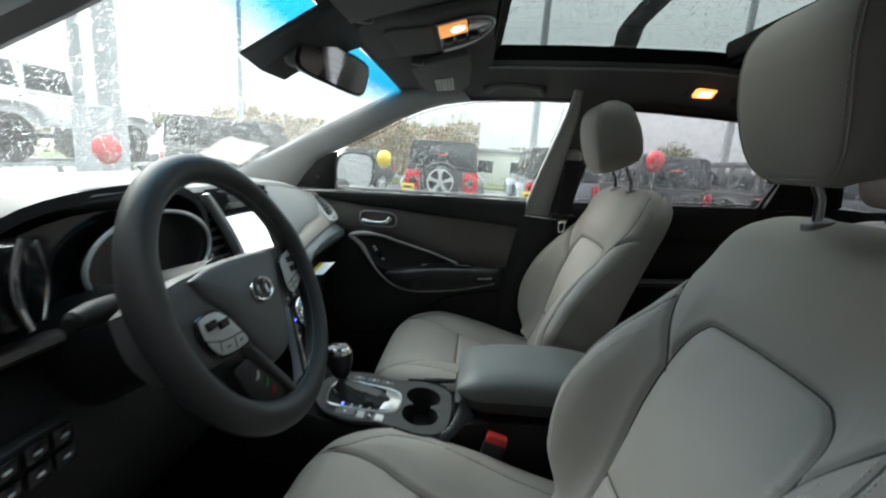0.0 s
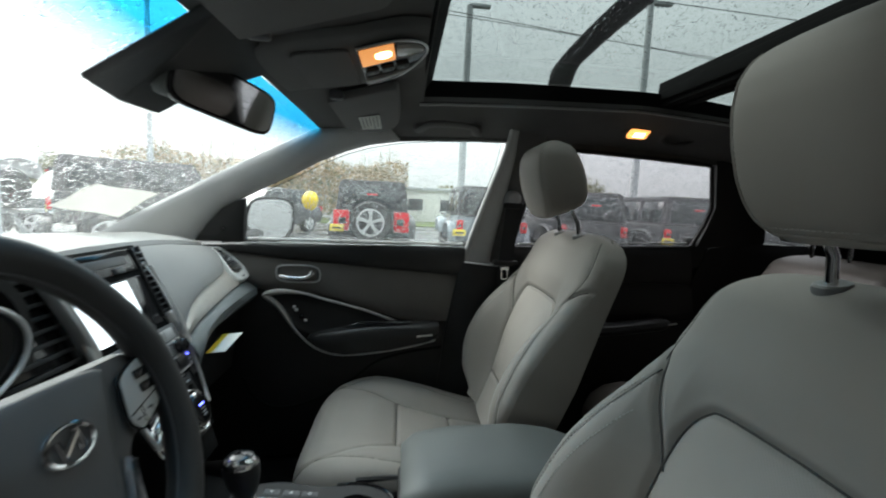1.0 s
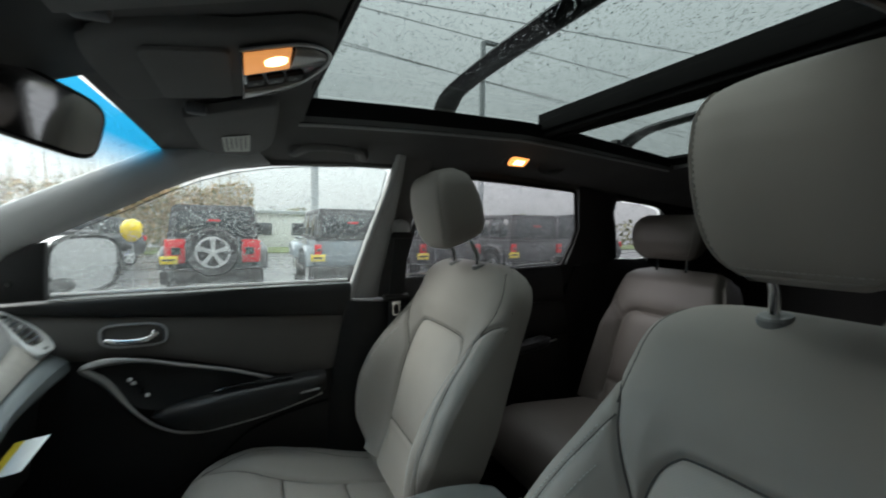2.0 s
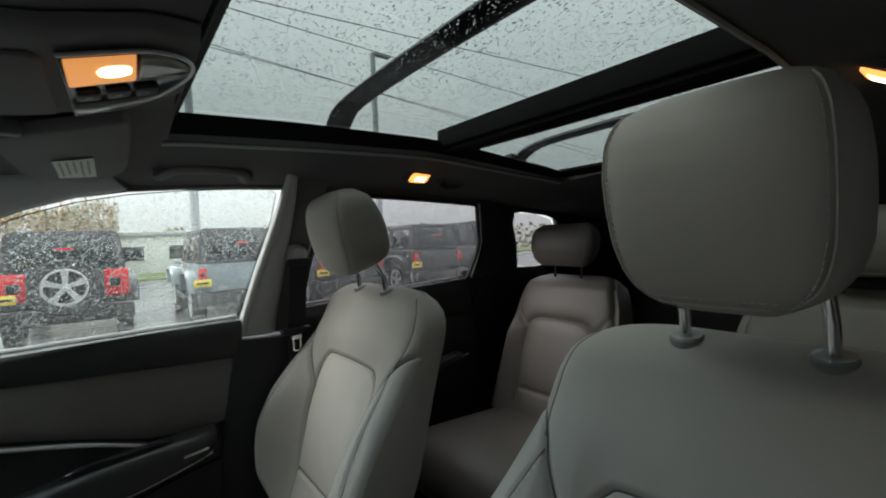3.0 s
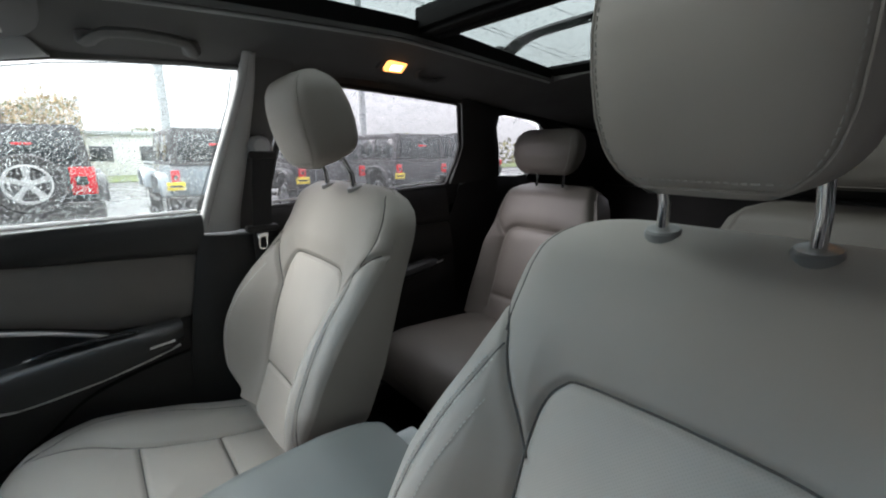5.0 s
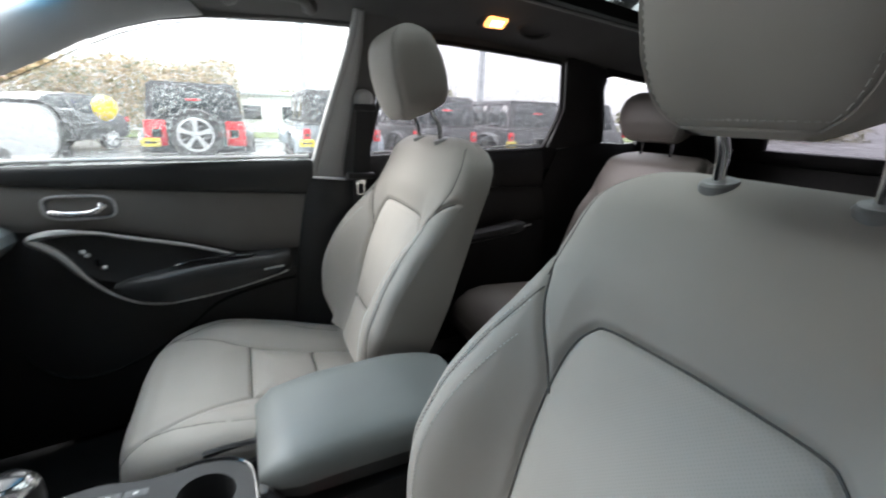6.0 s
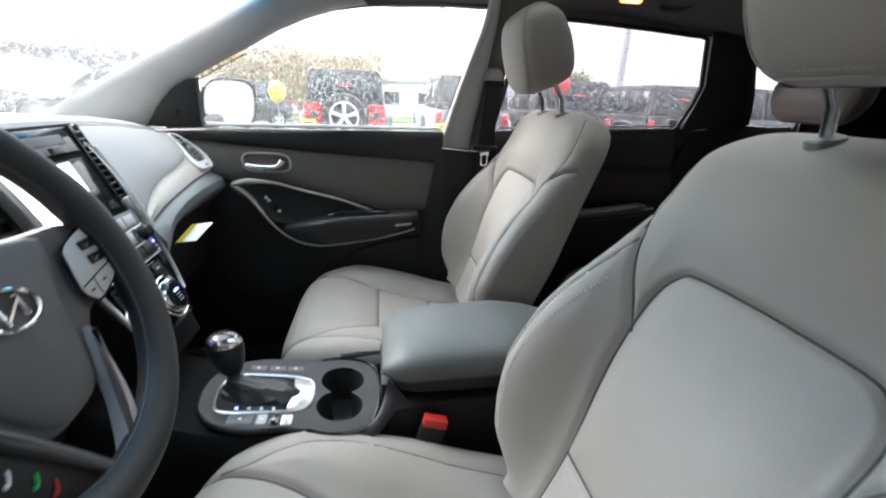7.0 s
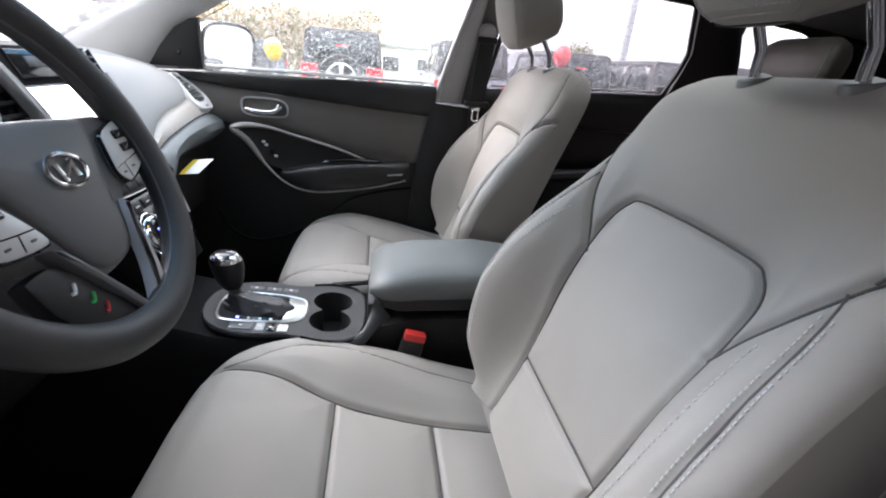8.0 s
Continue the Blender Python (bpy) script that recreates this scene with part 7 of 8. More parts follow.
# ---- overhead ----
def overhead_console():
    ob = thing("overhead_console", "grey overhead console with one lit map lamp", "overhead console", (0.11, 0, 1.60))
    back = Matrix.Translation((-0.11, 0, -1.60))

    def add(name, bm, mat, parent=None, label=""):
        bm.transform(back)
        return part(name, bm, mat, parent or ob, label)
    z_of = lambda x: lerp_table(x, [-0.02, 0.04, 0.12, 0.25], [1.560, 1.578, 1.590, 1.628])
    hw = lambda x: lerp_table(x, [-0.02, 0.0, 0.10, 0.20, 0.24], [0.10, 0.115, 0.125, 0.12, 0.09])
    loops = []
    for x in np.linspace(-0.015, 0.238, 12):
        w = hw(x)
        sec = []
        for k in range(17):
            a = math.pi * k / 16
            sec.append(Vector((x, w * math.copysign(abs(math.cos(a)) ** 0.5, math.cos(a)), z_of(x) + 0.012 - 0.022 * math.sin(a) ** 0.5)))
        loops.append(sec)
    add("housing", loft(loops), VISOR_CLOTH, None, "grey plastic overhead housing")
    under = lambda d: (lambda u, v, w: Vector((u, v, z_of(u) - d - w)))
    add("glasses_lid", plate(rounded(0.088, 0.185, 0.012, 5, 0.074, -0.004), 0.005, under(0.009), 0.003), VISOR_CLOTH, None, "closed spectacles compartment lid")
    # map lamps and switches in one teardrop surround
    tear = flat_line([(0.128, -0.100), (0.182, -0.100), (0.206, -0.090), (0.228, -0.066), (0.238, -0.030), (0.230, 0.012), (0.208, 0.056), (0.178, 0.086), (0.130, 0.094)], 3)
    cluster = add("lamp_surround", plate(tear, 0.004, under(0.010), 0.002), GLOSS_BLACK, None, "black teardrop lamp surround")
    add("surround_rim", tube([Vector((u, v, z_of(u) - 0.0135)) for u, v in tear], 0.0022, 6), SILVER, cluster, "satin silver rim")
    lens = add("lamp_lens", plate([(0.132, -0.092), (0.184, -0.093), (0.186, -0.030), (0.132, -0.026)], 0.005, under(0.014), 0.003), BULB_DIM, cluster, "lit warm map lamp lens")
    add("filament", plate(rounded(0.026, 0.030, 0.012, 5, 0.168, -0.066), 0.0015, under(0.0188), 0.0005), BULB_HOT, lens)
    add("lens_tip", plate(flat_line([(0.188, -0.092), (0.206, -0.084), (0.224, -0.062), (0.232, -0.034), (0.188, -0.030)], 2), 0.004, under(0.014), 0.002), LENS_CLEAR, cluster, "clear tapering lens tip")
    for u in (0.146, 0.172, 0.198):
        add("roof_switch", plate(rounded(0.021, 0.026, 0.004, 3, u, 0.014), 0.005, under(0.014), 0.002), SATIN_DARK, cluster)
        add("switch_mark", plate(rounded(0.006, 0.003, 0.001, 2, u, 0.014), 0.0006, under(0.019), 0.0002), BAR_GREY, cluster)
    add("lamp_lens", plate(flat_line([(0.132, 0.052), (0.180, 0.048), (0.212, 0.030), (0.200, 0.056), (0.176, 0.076), (0.132, 0.084)], 2), 0.005, under(0.014), 0.002), LENS_CLEAR, cluster, "unlit clear map lamp lens")


overhead_console()


def sun_visor(s):
    ob = thing("sun_visor", "grey vinyl sun visor folded up" + (", with a pale warning sticker" if s > 0 else " above the steering wheel"), "sun visor", (0.08, s * 0.34, 1.575), group="sun visors")
    back = Matrix.Translation((-0.08, -s * 0.34, -1.575))
    z_of = lambda x, y: liner_z(x, y) - 0.020 - 0.012 * max(0.0, (0.09 - x) / 0.1)
    x0, y0 = (0.040, 0.178) if s > 0 else (0.0, 0.205)
    out = flat_line([(x0, y0), (x0, 0.30), (x0 + 0.006, 0.44), (x0 + 0.030, 0.492), (x0 + 0.070, 0.508), (0.135, 0.506), (0.170, 0.480), (0.188, 0.43), (0.190, 0.30), (0.186, y0 + 0.02), (0.172, y0)], 3)
    bm = plate(out, 0.018, lambda u, v, w: Vector((u, s * v, z_of(u, v) + 0.012 - w)), 0.006)
    bm.transform(back)
    body = part("flap", bm, VISOR_CLOTH, ob)
    # square label with unreadable lines as bars, following the flap
    if s > 0:
        def patch(u0, u1, v0, v1, d):
            rows = []
            for u in np.linspace(u0, u1, 5):
                line = [Vector((u, s * v, z_of(u, v) - d)) for v in np.linspace(v0, v1, 7)]
                rows.append(line + [p + Vector((0, 0, -0.0006)) for p in line[::-1]])
            bm_ = loft(rows)
            bm_.transform(back)
            return bm_
        st = part("sticker", patch(0.088, 0.140, 0.335, 0.455, 0.0115), STICKER, body, "pale warning sticker")
        for k in range(5):
            part("print_line", patch(0.094 + 0.009 * k, 0.097 + 0.009 * k, 0.345, 0.445 - 0.012 * (k % 3), 0.0122), BAR_GREY, st)
    rod = tube([(x0 + 0.018, s * (y0 - 0.015), z_of(x0 + 0.018, y0) + 0.004), (x0 + 0.018, s * 0.52, z_of(x0 + 0.018, 0.5) + 0.004)], 0.0045, 8)
    rod.transform(back)
    part("hinge_rod", rod, BUTTON_GREY, ob)
    clip = box(x0 + 0.02, s * (y0 - 0.010), z_of(x0 + 0.02, y0 - 0.01) + 0.004, 0.03, 0.02, 0.018, 0.005)
    clip.transform(back)
    part("clip", clip, BUTTON_GREY, ob)


sun_visor(1)
sun_visor(-1)


def inside_mirror():
    ob = thing("rear_view_mirror", "black inside mirror below a large black sensor cover", "mirror", (-0.05, -0.12, 1.49))
    o = Vector((-0.05, -0.12, 1.49))
    c = Vector((-0.080, -0.028, 1.512))
    ax = Vector((0.38, 0.915, -0.11)).normalized()
    face = Vector((0.902, -0.391, -0.182))
    face = (face - ax * face.dot(ax)).normalized()
    upv = face.cross(ax)
    if upv.z < 0:
        upv = -upv
    at = lambda u, v, w: c + ax * u + upv * v + face * w - o
    oval = [(0.108 * math.copysign(abs(math.cos(a)) ** 0.3, math.cos(a)), 0.039 * math.copysign(abs(math.sin(a)) ** 0.5, math.sin(a))) for a in [math.tau * k / 40 for k in range(40)]]
    part("housing", loft([[at(u * 0.5, v * 0.5, -0.035) for u, v in oval], [at(u * 0.85, v * 0.9, -0.026) for u, v in oval], [at(u, v, -0.008) for u, v in oval], [at(u, v, 0.0) for u, v in oval], [at(u * 0.97, v * 0.93, 0.003) for u, v in oval]]), GLOSS_BLACK, ob, "black mirror housing")
    part("mirror_glass", loft([[at(u * 0.93, v * 0.86, 0.0025) for u, v in oval], [at(u * 0.93, v * 0.86, 0.004) for u, v in oval]]), MIRROR, ob, "silvered mirror glass")
    cap = [(0.020 * math.copysign(abs(math.cos(a)) ** 0.5, math.cos(a)), 0.036 * math.copysign(abs(math.sin(a)) ** 0.6, math.sin(a))) for a in [math.tau * k / 28 for k in range(28)]]
    part("end_cap", loft([[at(-0.102 - 0.010 * (1 - e), v * k * 0.94, u * k * 0.8 - 0.014) for u, v in cap] for e, k in ((0, 0.55), (0.25, 0.85), (0.8, 1.0), (2.0, 1.02), (3.0, 0.98))]), LID_VINYL, ob, "grey mirror end cap")
    part("stem", tube([at(0, 0.0, -0.03), Vector((-0.125, -0.030, 1.535)) - o, Vector((-0.140, -0.040, 1.552)) - o], [0.014, 0.016, 0.022], 10), BLACK_PLASTIC, ob)
    # sensor cover on the glass
    top = [Vector(p) - o for p in ((-0.216, -0.160, 1.502), (-0.205, 0.012, 1.504), (-0.02, 0.035, 1.592), (0.0, -0.250, 1.582))]
    mid = [Vector(p) - o for p in ((-0.212, -0.156, 1.496), (-0.203, 0.006, 1.498), (-0.015, 0.028, 1.575), (0.004, -0.244, 1.569))]
    low = [Vector(p) - o for p in ((-0.194, -0.112, 1.478), (-0.190, -0.026, 1.478), (-0.110, -0.026, 1.530), (-0.106, -0.150, 1.530))]
    cover = loft([top, mid, low])
    bmesh.ops.bevel(cover, geom=cover.edges[:], offset=0.004, segments=3, profile=0.5, affect="EDGES")
    part("sensor_cover", cover, BLACK_PLASTIC, ob, "black plastic sensor cover")


inside_mirror()


def dome_lamp(s):
    x, y = (0.927, 0.535) if s > 0 else (1.0, -0.478)
    z = liner_z(x, y)
    ob = thing("roof_side_lamp", "lit warm rear roof lamp in the headliner", "lamp", (x, y, z), group="roof side lamps")
    m = pose(0, 0, 0, -s * 32, 0, 0)
    part("lens", box(0, 0, -0.004, 0.062, 0.040, 0.014, 0.005, m), BULB, ob, "lit warm lamp lens")
    part("filament", box(0.0, 0, -0.0112, 0.035, 0.020, 0.002, 0.0008, m), BULB_HOT, ob)
    part("bezel", loft([[m @ Vector((u, v, w)) for u, v in rounded(a, b, 0.012, 4)] for a, b, w in ((0.10, 0.062, 0.006), (0.098, 0.060, -0.004), (0.072, 0.048, -0.006), (0.066, 0.044, 0.004))], True, False), HEADLINER, ob)
    kb = thing("coat_hook", "grey plastic speaker ring in the headliner", "hook", (x + 0.14, y + s * 0.005, liner_z(x + 0.14, y)))
    part("ring", tube([m @ Vector((0.055 * math.cos(a), 0.035 * math.sin(a), 0.0)) for a in [math.tau * k / 28 for k in range(28)]], 0.007, 8, 1.0, True), HEADLINER, kb)


dome_lamp(1)
dome_lamp(-1)


def grab_handle(x0, x1, s, label):
    y = s * 0.500
    z = liner_z((x0 + x1) / 2, y)
    ob = thing("grab_handle", label, "grab handle", ((x0 + x1) / 2, y, z - 0.010), group="grab handles")
    L = (x1 - x0) / 2
    pts = smooth_line([(-L, 0.034 * s, -0.008), (-L + 0.003, 0.020 * s, -0.010), (-L + 0.016, -0.016 * s, -0.006), (-L + 0.034, -0.042 * s, -0.002), (0, -0.050 * s, 0.0), (L - 0.034, -0.042 * s, -0.002), (L - 0.016, -0.016 * s, -0.006), (L - 0.003, 0.020 * s, -0.010), (L, 0.034 * s, -0.008)], 5)
    part("grip", tube([p + Vector((0, 0, -0.010)) for p in pts], 0.0115, 10, 0.8), VISOR_CLOTH, ob)
    for q in (-L, L):
        part("mount", box(q * 0.97, 0.030 * s, -0.010, 0.034, 0.034, 0.030, 0.010), VISOR_CLOTH, ob)


grab_handle(0.243, 0.420, 1, "grey folded grab handle above the passenger window")


def seat_belt(s):
    ob = thing("seat_belt", "black seat belt hanging from the middle pillar", "seat belt", (0.56, s * 0.68, 1.39))
    o = Vector((0.56, s * 0.68, 1.39))
    P = lambda x, y, z: Vector((x, s * y, z)) - o
    g = part("upper_guide", tube([P(0.575, 0.690, 1.385), P(0.575, 0.655, 1.385), P(0.575, 0.645, 1.385)], [0.030, 0.028, 0.018], 20), PILLAR_GREY, ob, "pale plastic belt guide")
    part("cover", box(0.575 - o.x, s * 0.648 - o.y, 1.362 - o.z, 0.065, 0.02, 0.02, 0.006), BLACK_PLASTIC, ob)
    for dy in (0.0,):
        web = [[P(x, y - 0.010, z), P(x + w, y - 0.010, z), P(x + w, y - 0.012, z), P(x, y - 0.012, z)] for x, w, y, z in ((0.550, 0.050, 0.655, 1.362), (0.546, 0.050, 0.668, 1.28), (0.540, 0.050, 0.682, 1.15), (0.545, 0.050, 0.690, 0.95), (0.56, 0.050, 0.695, 0.55))]
        part("webbing", loft(web), WEBBING, ob, "black woven belt webbing")
    part("retractor_cover", box(0.565 - o.x, s * 0.672 - o.y, 1.165 - o.z, 0.085, 0.03, 0.018, 0.006), BLACK_PLASTIC, ob)
    t = part("tongue", box(0.56 - o.x, s * 0.655 - o.y, 1.148 - o.z, 0.030, 0.004, 0.012, 0.0015), CHROME, ob, "chrome belt tongue")
    ring = [P(0.56 + u, 0.654, 1.128 + v) for u, v in rounded(0.020, 0.034, 0.005, 3)]
    part("tongue_loop", tube(ring, 0.0028, 6, 1.0, True), CHROME, t)


seat_belt(1)


# ---- outside: wet car lot ----
ASPHALT = material("wet_asphalt", (0.055, 0.056, 0.058), 0.28, bump=0.5, grain=60, vary=0.25, vary_scale=0.6)
DARK_PAINT = material("black_car_paint", (0.022, 0.024, 0.027), 0.4, coat=0.25, vary=0.1)
GREY_PAINT = material("blue_grey_car_paint", (0.24, 0.28, 0.31), 0.25, coat=0.6, vary=0.06)
WHITE_PAINT = material("white_truck_paint", (0.72, 0.74, 0.75), 0.22, coat=0.5, vary=0.04)
SOFT_TOP = material("black_canvas_top", (0.035, 0.035, 0.038), 0.9, bump=0.4, grain=200, vary=0.2)
CAR_GLASS = material("dark_car_glass", (0.02, 0.025, 0.028), 0.06, vary=0.1)
TAIL_RED = material("red_tail_light", (0.62, 0.02, 0.03), 0.2, coat=0.6, vary=0.08)
PLATE_YELLOW = material("yellow_dealer_plate", (0.80, 0.62, 0.05), 0.5, vary=0.06)
TYRE = material("black_tyre", (0.016, 0.016, 0.017), 0.8, bump=0.5, grain=120, vary=0.2)
RIM_SILVER = material("silver_wheel_paint", (0.62, 0.63, 0.63), 0.3, metal=0.4, vary=0.05)
POST_GREY = material("pale_grey_post_paint", (0.36, 0.385, 0.39), 0.6, bump=0.2, grain=40, vary=0.12)
CREAM = material("cream_car_paint", (0.62, 0.58, 0.47), 0.35, coat=0.4, vary=0.05)
WOOD_DARK = material("dark_bark", (0.09, 0.075, 0.06), 0.9, bump=0.6, grain=40, vary=0.25)
LEAF_RUST = material("rust_autumn_leaves", (0.37, 0.265, 0.155), 0.75, vary=0.35, vary_scale=3)
LEAF_OLIVE = material("olive_leaves", (0.17, 0.165, 0.09), 0.75, vary=0.35, vary_scale=3)
GRASS = material("wet_grass", (0.09, 0.12, 0.035), 0.9, bump=0.6, grain=30, vary=0.3, vary_scale=2)
BALLOON_Y = material("yellow_balloon_rubber", (0.85, 0.62, 0.02), 0.25, vary=0.05)
BALLOON_R = material("red_balloon_rubber", (0.70, 0.05, 0.06), 0.25, vary=0.05)
WALL_WHITE = material("white_far_wall", (0.62, 0.63, 0.60), 0.8, bump=0.2, grain=10, vary=0.1)


def ground():
    bm = bmesh.new()
    bmesh.ops.create_grid(bm, x_segments=24, y_segments=24, size=400)
    solo("ground", bm, ASPHALT, "wet dark asphalt of a car lot", "ground", "structure", smooth=False)
    bm = box(-2, 26, 0.03, 90, 6, 0.06, 0.02)
    solo("ground_verge", bm, GRASS, "strip of wet green grass behind the parked cars", "grass", "structure")


ground()


def light_block_wall():
    """An unseen corner wall, added to block light from the driver's side and from ahead."""
    bm = merge(box(2.2, -1.38, 2.3, 12, 0.3, 4.6, 0.02), box(-3.65, 0.13, 1.75, 0.3, 3.3, 3.5, 0.02))
    solo("wall_lot", bm, material("dark_light_block", (0.035, 0.035, 0.037), 0.85, bump=0.3, grain=12, vary=0.2, vary_scale=1.2), "plain dark corner wall, added out of view to block light", "wall", "structure")


light_block_wall()


def road_wheel(parent, x, y, z, r, axis, out, rim=None):
    """A tyre with a five-spoke rim; axis 0: turns about x, 1: about y; out: 1 or -1, the side that it shows."""
    rim = rim or RIM_SILVER
    def P(a, rad, w):
        u, v = rad * math.cos(a), rad * math.sin(a)
        return Vector((x + w * out, y + u, z + v)) if axis == 0 else Vector((x + u, y + w * out, z + v))
    n = 28
    A = [math.tau * k / n for k in range(n)]
    ty = part("tyre", loft([[P(a, q, w) for a in A] for q, w in ((0.66 * r, -0.12), (0.94 * r, -0.12), (r, -0.09), (r, 0.07), (0.95 * r, 0.10), (0.68 * r, 0.10), (0.64 * r, 0.06), (0.64 * r, -0.10))], True, False, True), TYRE, parent)
    rm = part("wheel_rim", loft([[P(a, q, w) for a in A] for q, w in ((0.66 * r, 0.04), (0.66 * r, 0.095), (0.60 * r, 0.100), (0.58 * r, 0.06))], True, False, True), rim, parent, "five-spoke wheel rim")
    part("hub_dish", loft([[P(a, q, w) for a in A] for q, w in ((0.60 * r, 0.02), (0.1 * r, 0.03))]), TYRE, rm)
    for k in range(5):
        a = math.tau * (k + 0.25) / 5
        loops = []
        for rad, wd in ((0.10 * r, 0.20 * r), (0.35 * r, 0.15 * r), (0.62 * r, 0.24 * r)):
            da = wd / (2 * rad) if rad > 0.2 * r else 0.9
            loops.append([P(a - da, rad, 0.05), P(a + da, rad, 0.05), P(a + da, rad, 0.088), P(a - da, rad, 0.088)])
        part("spoke", loft(loops), rim, rm)
    part("hub_cap", tube([P(0, 0, 0.05), P(0, 0, 0.096), P(0, 0, 0.10)], [0.14 * r, 0.13 * r, 0.08 * r], 14), rim, rm)


def boxy_wagon(x, y, paint, label, spare=True, big=True, top=None):
    """A boxy off-road wagon, its rear towards the camera, its length along y."""
    ob = thing("offroad_wagon", label, "car", (x, y, 0), group="parked wagons")
    hw = 0.72
    body = merge(box(0, 2.0, 0.88, 2 * hw, 3.9, 0.52, 0.06), box(0, 3.2, 1.06, 2 * hw - 0.1, 1.4, 0.16, 0.05))
    part("body", body, paint, ob)
    for s in (1, -1):
        for yy in (0.75, 3.3):
            fl = smooth_line([(s * (hw + 0.05), yy - 0.55, 0.62), (s * (hw + 0.06), yy - 0.42, 0.90), (s * (hw + 0.06), yy, 0.98), (s * (hw + 0.06), yy + 0.42, 0.90), (s * (hw + 0.05), yy + 0.55, 0.62)], 4)
            part("fender", tube(fl, 0.09, 8, 0.5), paint, ob)
            road_wheel(ob, s * (hw - 0.05), yy, 0.40, 0.40, 0, s, GLOSS_BLACK if top else None)
        part("side_step", tube([(s * (hw + 0.05), 1.2, 0.45), (s * (hw + 0.05), 2.8, 0.45)], 0.04, 8), BLACK_PLASTIC, ob)
    # hard top in four leaning walls with glass
    t0, t1, z0, z1 = hw - 0.02, hw - 0.10, 1.14, 1.74
    loops = [[(-t0, 0.02, z0), (t0, 0.02, z0), (t0, 2.35, z0), (-t0, 2.35, z0)], [(-t1 - 0.02, 0.10, z1 - 0.06), (t1 + 0.02, 0.10, z1 - 0.06), (t1 + 0.02, 2.10, z1 - 0.06), (-t1 - 0.02, 2.10, z1 - 0.06)], [(-t1 + 0.04, 0.16, z1), (t1 - 0.04, 0.16, z1), (t1 - 0.04, 2.04, z1), (-t1 + 0.04, 2.04, z1)]]
    part("hard_top", loft([[Vector(p) for p in l] for l in loops]), top or SOFT_TOP, ob, "white hard top" if top else "black canvas top")
    rear = [(-t0 + 0.10, 1.18), (t0 - 0.10, 1.18), (t1 - 0.08, 1.64), (-t1 + 0.08, 1.64)]
    part("rear_window", plate(rear, 0.012, lambda u, v, w: Vector((u, 0.02 + 0.14 * (v - 1.14) - 0.004 - w, v)), 0.004), CAR_GLASS, ob)
    part("brake_light", box(0, -0.02, 1.47, 0.20, 0.03, 0.03, 0.006), TAIL_RED, ob)
    for s in (1, -1):
        for y0, y1 in ((0.2, 1.0), (1.1, 1.95)):
            q = [(y0, 1.20), (y1, 1.20), (y1 - 0.06, 1.62), (y0 + 0.04, 1.62)]
            part("side_window", plate(q if s > 0 else q[::-1], 0.012, lambda u, v, w: Vector((s * (t0 - 0.13 * (v - 1.14) + 0.003 + w), u, v)), 0.004), CAR_GLASS, ob)
        tl = part("tail_light", box(s * (hw - (0.14 if big else 0.07)), -0.01, 0.945, 0.30 if big else 0.13, 0.06, 0.40 if big else 0.22, 0.02), TAIL_RED, ob, "red tail light")
        part("light_bar", box(s * (hw - (0.16 if big else 0.07)), -0.043, 0.945, 0.14 if big else 0.06, 0.012, 0.13 if big else 0.06, 0.005), BLACK_PLASTIC, tl)
    part("bumper", box(0, -0.08, 0.52, 1.56, 0.20, 0.24, 0.04), BLACK_PLASTIC, ob)
    pl = part("number_plate", box(-hw + 0.06, -0.052, 0.80, 0.26, 0.012, 0.13, 0.006), PLATE_YELLOW, ob, "yellow plate")
    part("plate_bar", box(-hw + 0.06, -0.06, 0.80, 0.18, 0.004, 0.035), BLACK_PLASTIC, pl)
    if spare:
        sp = part("spare_carrier", box(0, -0.06, 0.93, 0.16, 0.14, 0.2, 0.02), BLACK_PLASTIC, ob)
        hold = new("spare_wheel")
        hold.parent = ob
        road_wheel(hold, 0.0, -0.20, 0.935, 0.40, 1, -1)
        # spare parts stay within two levels of the wagon
        for ch in list(hold.children):
            ch.parent = ob
        bpy.data.objects.remove(hold)
    return ob


boxy_wagon(-0.41, 7.7, DARK_PAINT, "black boxy off-road wagon with a spare wheel and red lights")
boxy_wagon(1.98, 7.7, GREY_PAINT, "blue-grey boxy off-road wagon with a yellow plate", False, False)
boxy_wagon(4.10, 7.7, DARK_PAINT, "dark boxy off-road wagon with a yellow plate", False, False)
boxy_wagon(6.35, 7.7, DARK_PAINT, "dark boxy off-road wagon at the end of the row", False, False)
side_on = boxy_wagon(0, 0, DARK_PAINT, "dark boxy off-road wagon parked side on", False, False)
side_on.matrix_basis = pose(-6.45, 8.0, 0, 0, 0, -53) @ Matrix.Scale(1.1, 4)


raised = boxy_wagon(0, 0, WHITE_PAINT, "white boxy off-road wagon shown on a raised stand", False, False, WHITE_PAINT)
raised.matrix_basis = pose(-8.0, 4.95, 0.85, 0, 0, 0)


def display_stand():
    ob = thing("display_stand", "grey steel stand under the raised white wagon", "stand", (-8.0, 4.95, 0))
    for s in (1, -1):
        part("beam", box(s * 0.62, 1.9, 0.81, 0.22, 4.2, 0.08, 0.01), POST_GREY, ob)
        for y in (0.2, 1.6, 3.4):
            part("leg", tube([(s * 0.62, y, 0.78), (s * 0.9, y + 0.1, 0.0)], 0.05, 8), POST_GREY, ob)
    ob.matrix_basis = pose(-8.0, 4.95, 0, 0, 0, 0)


display_stand()


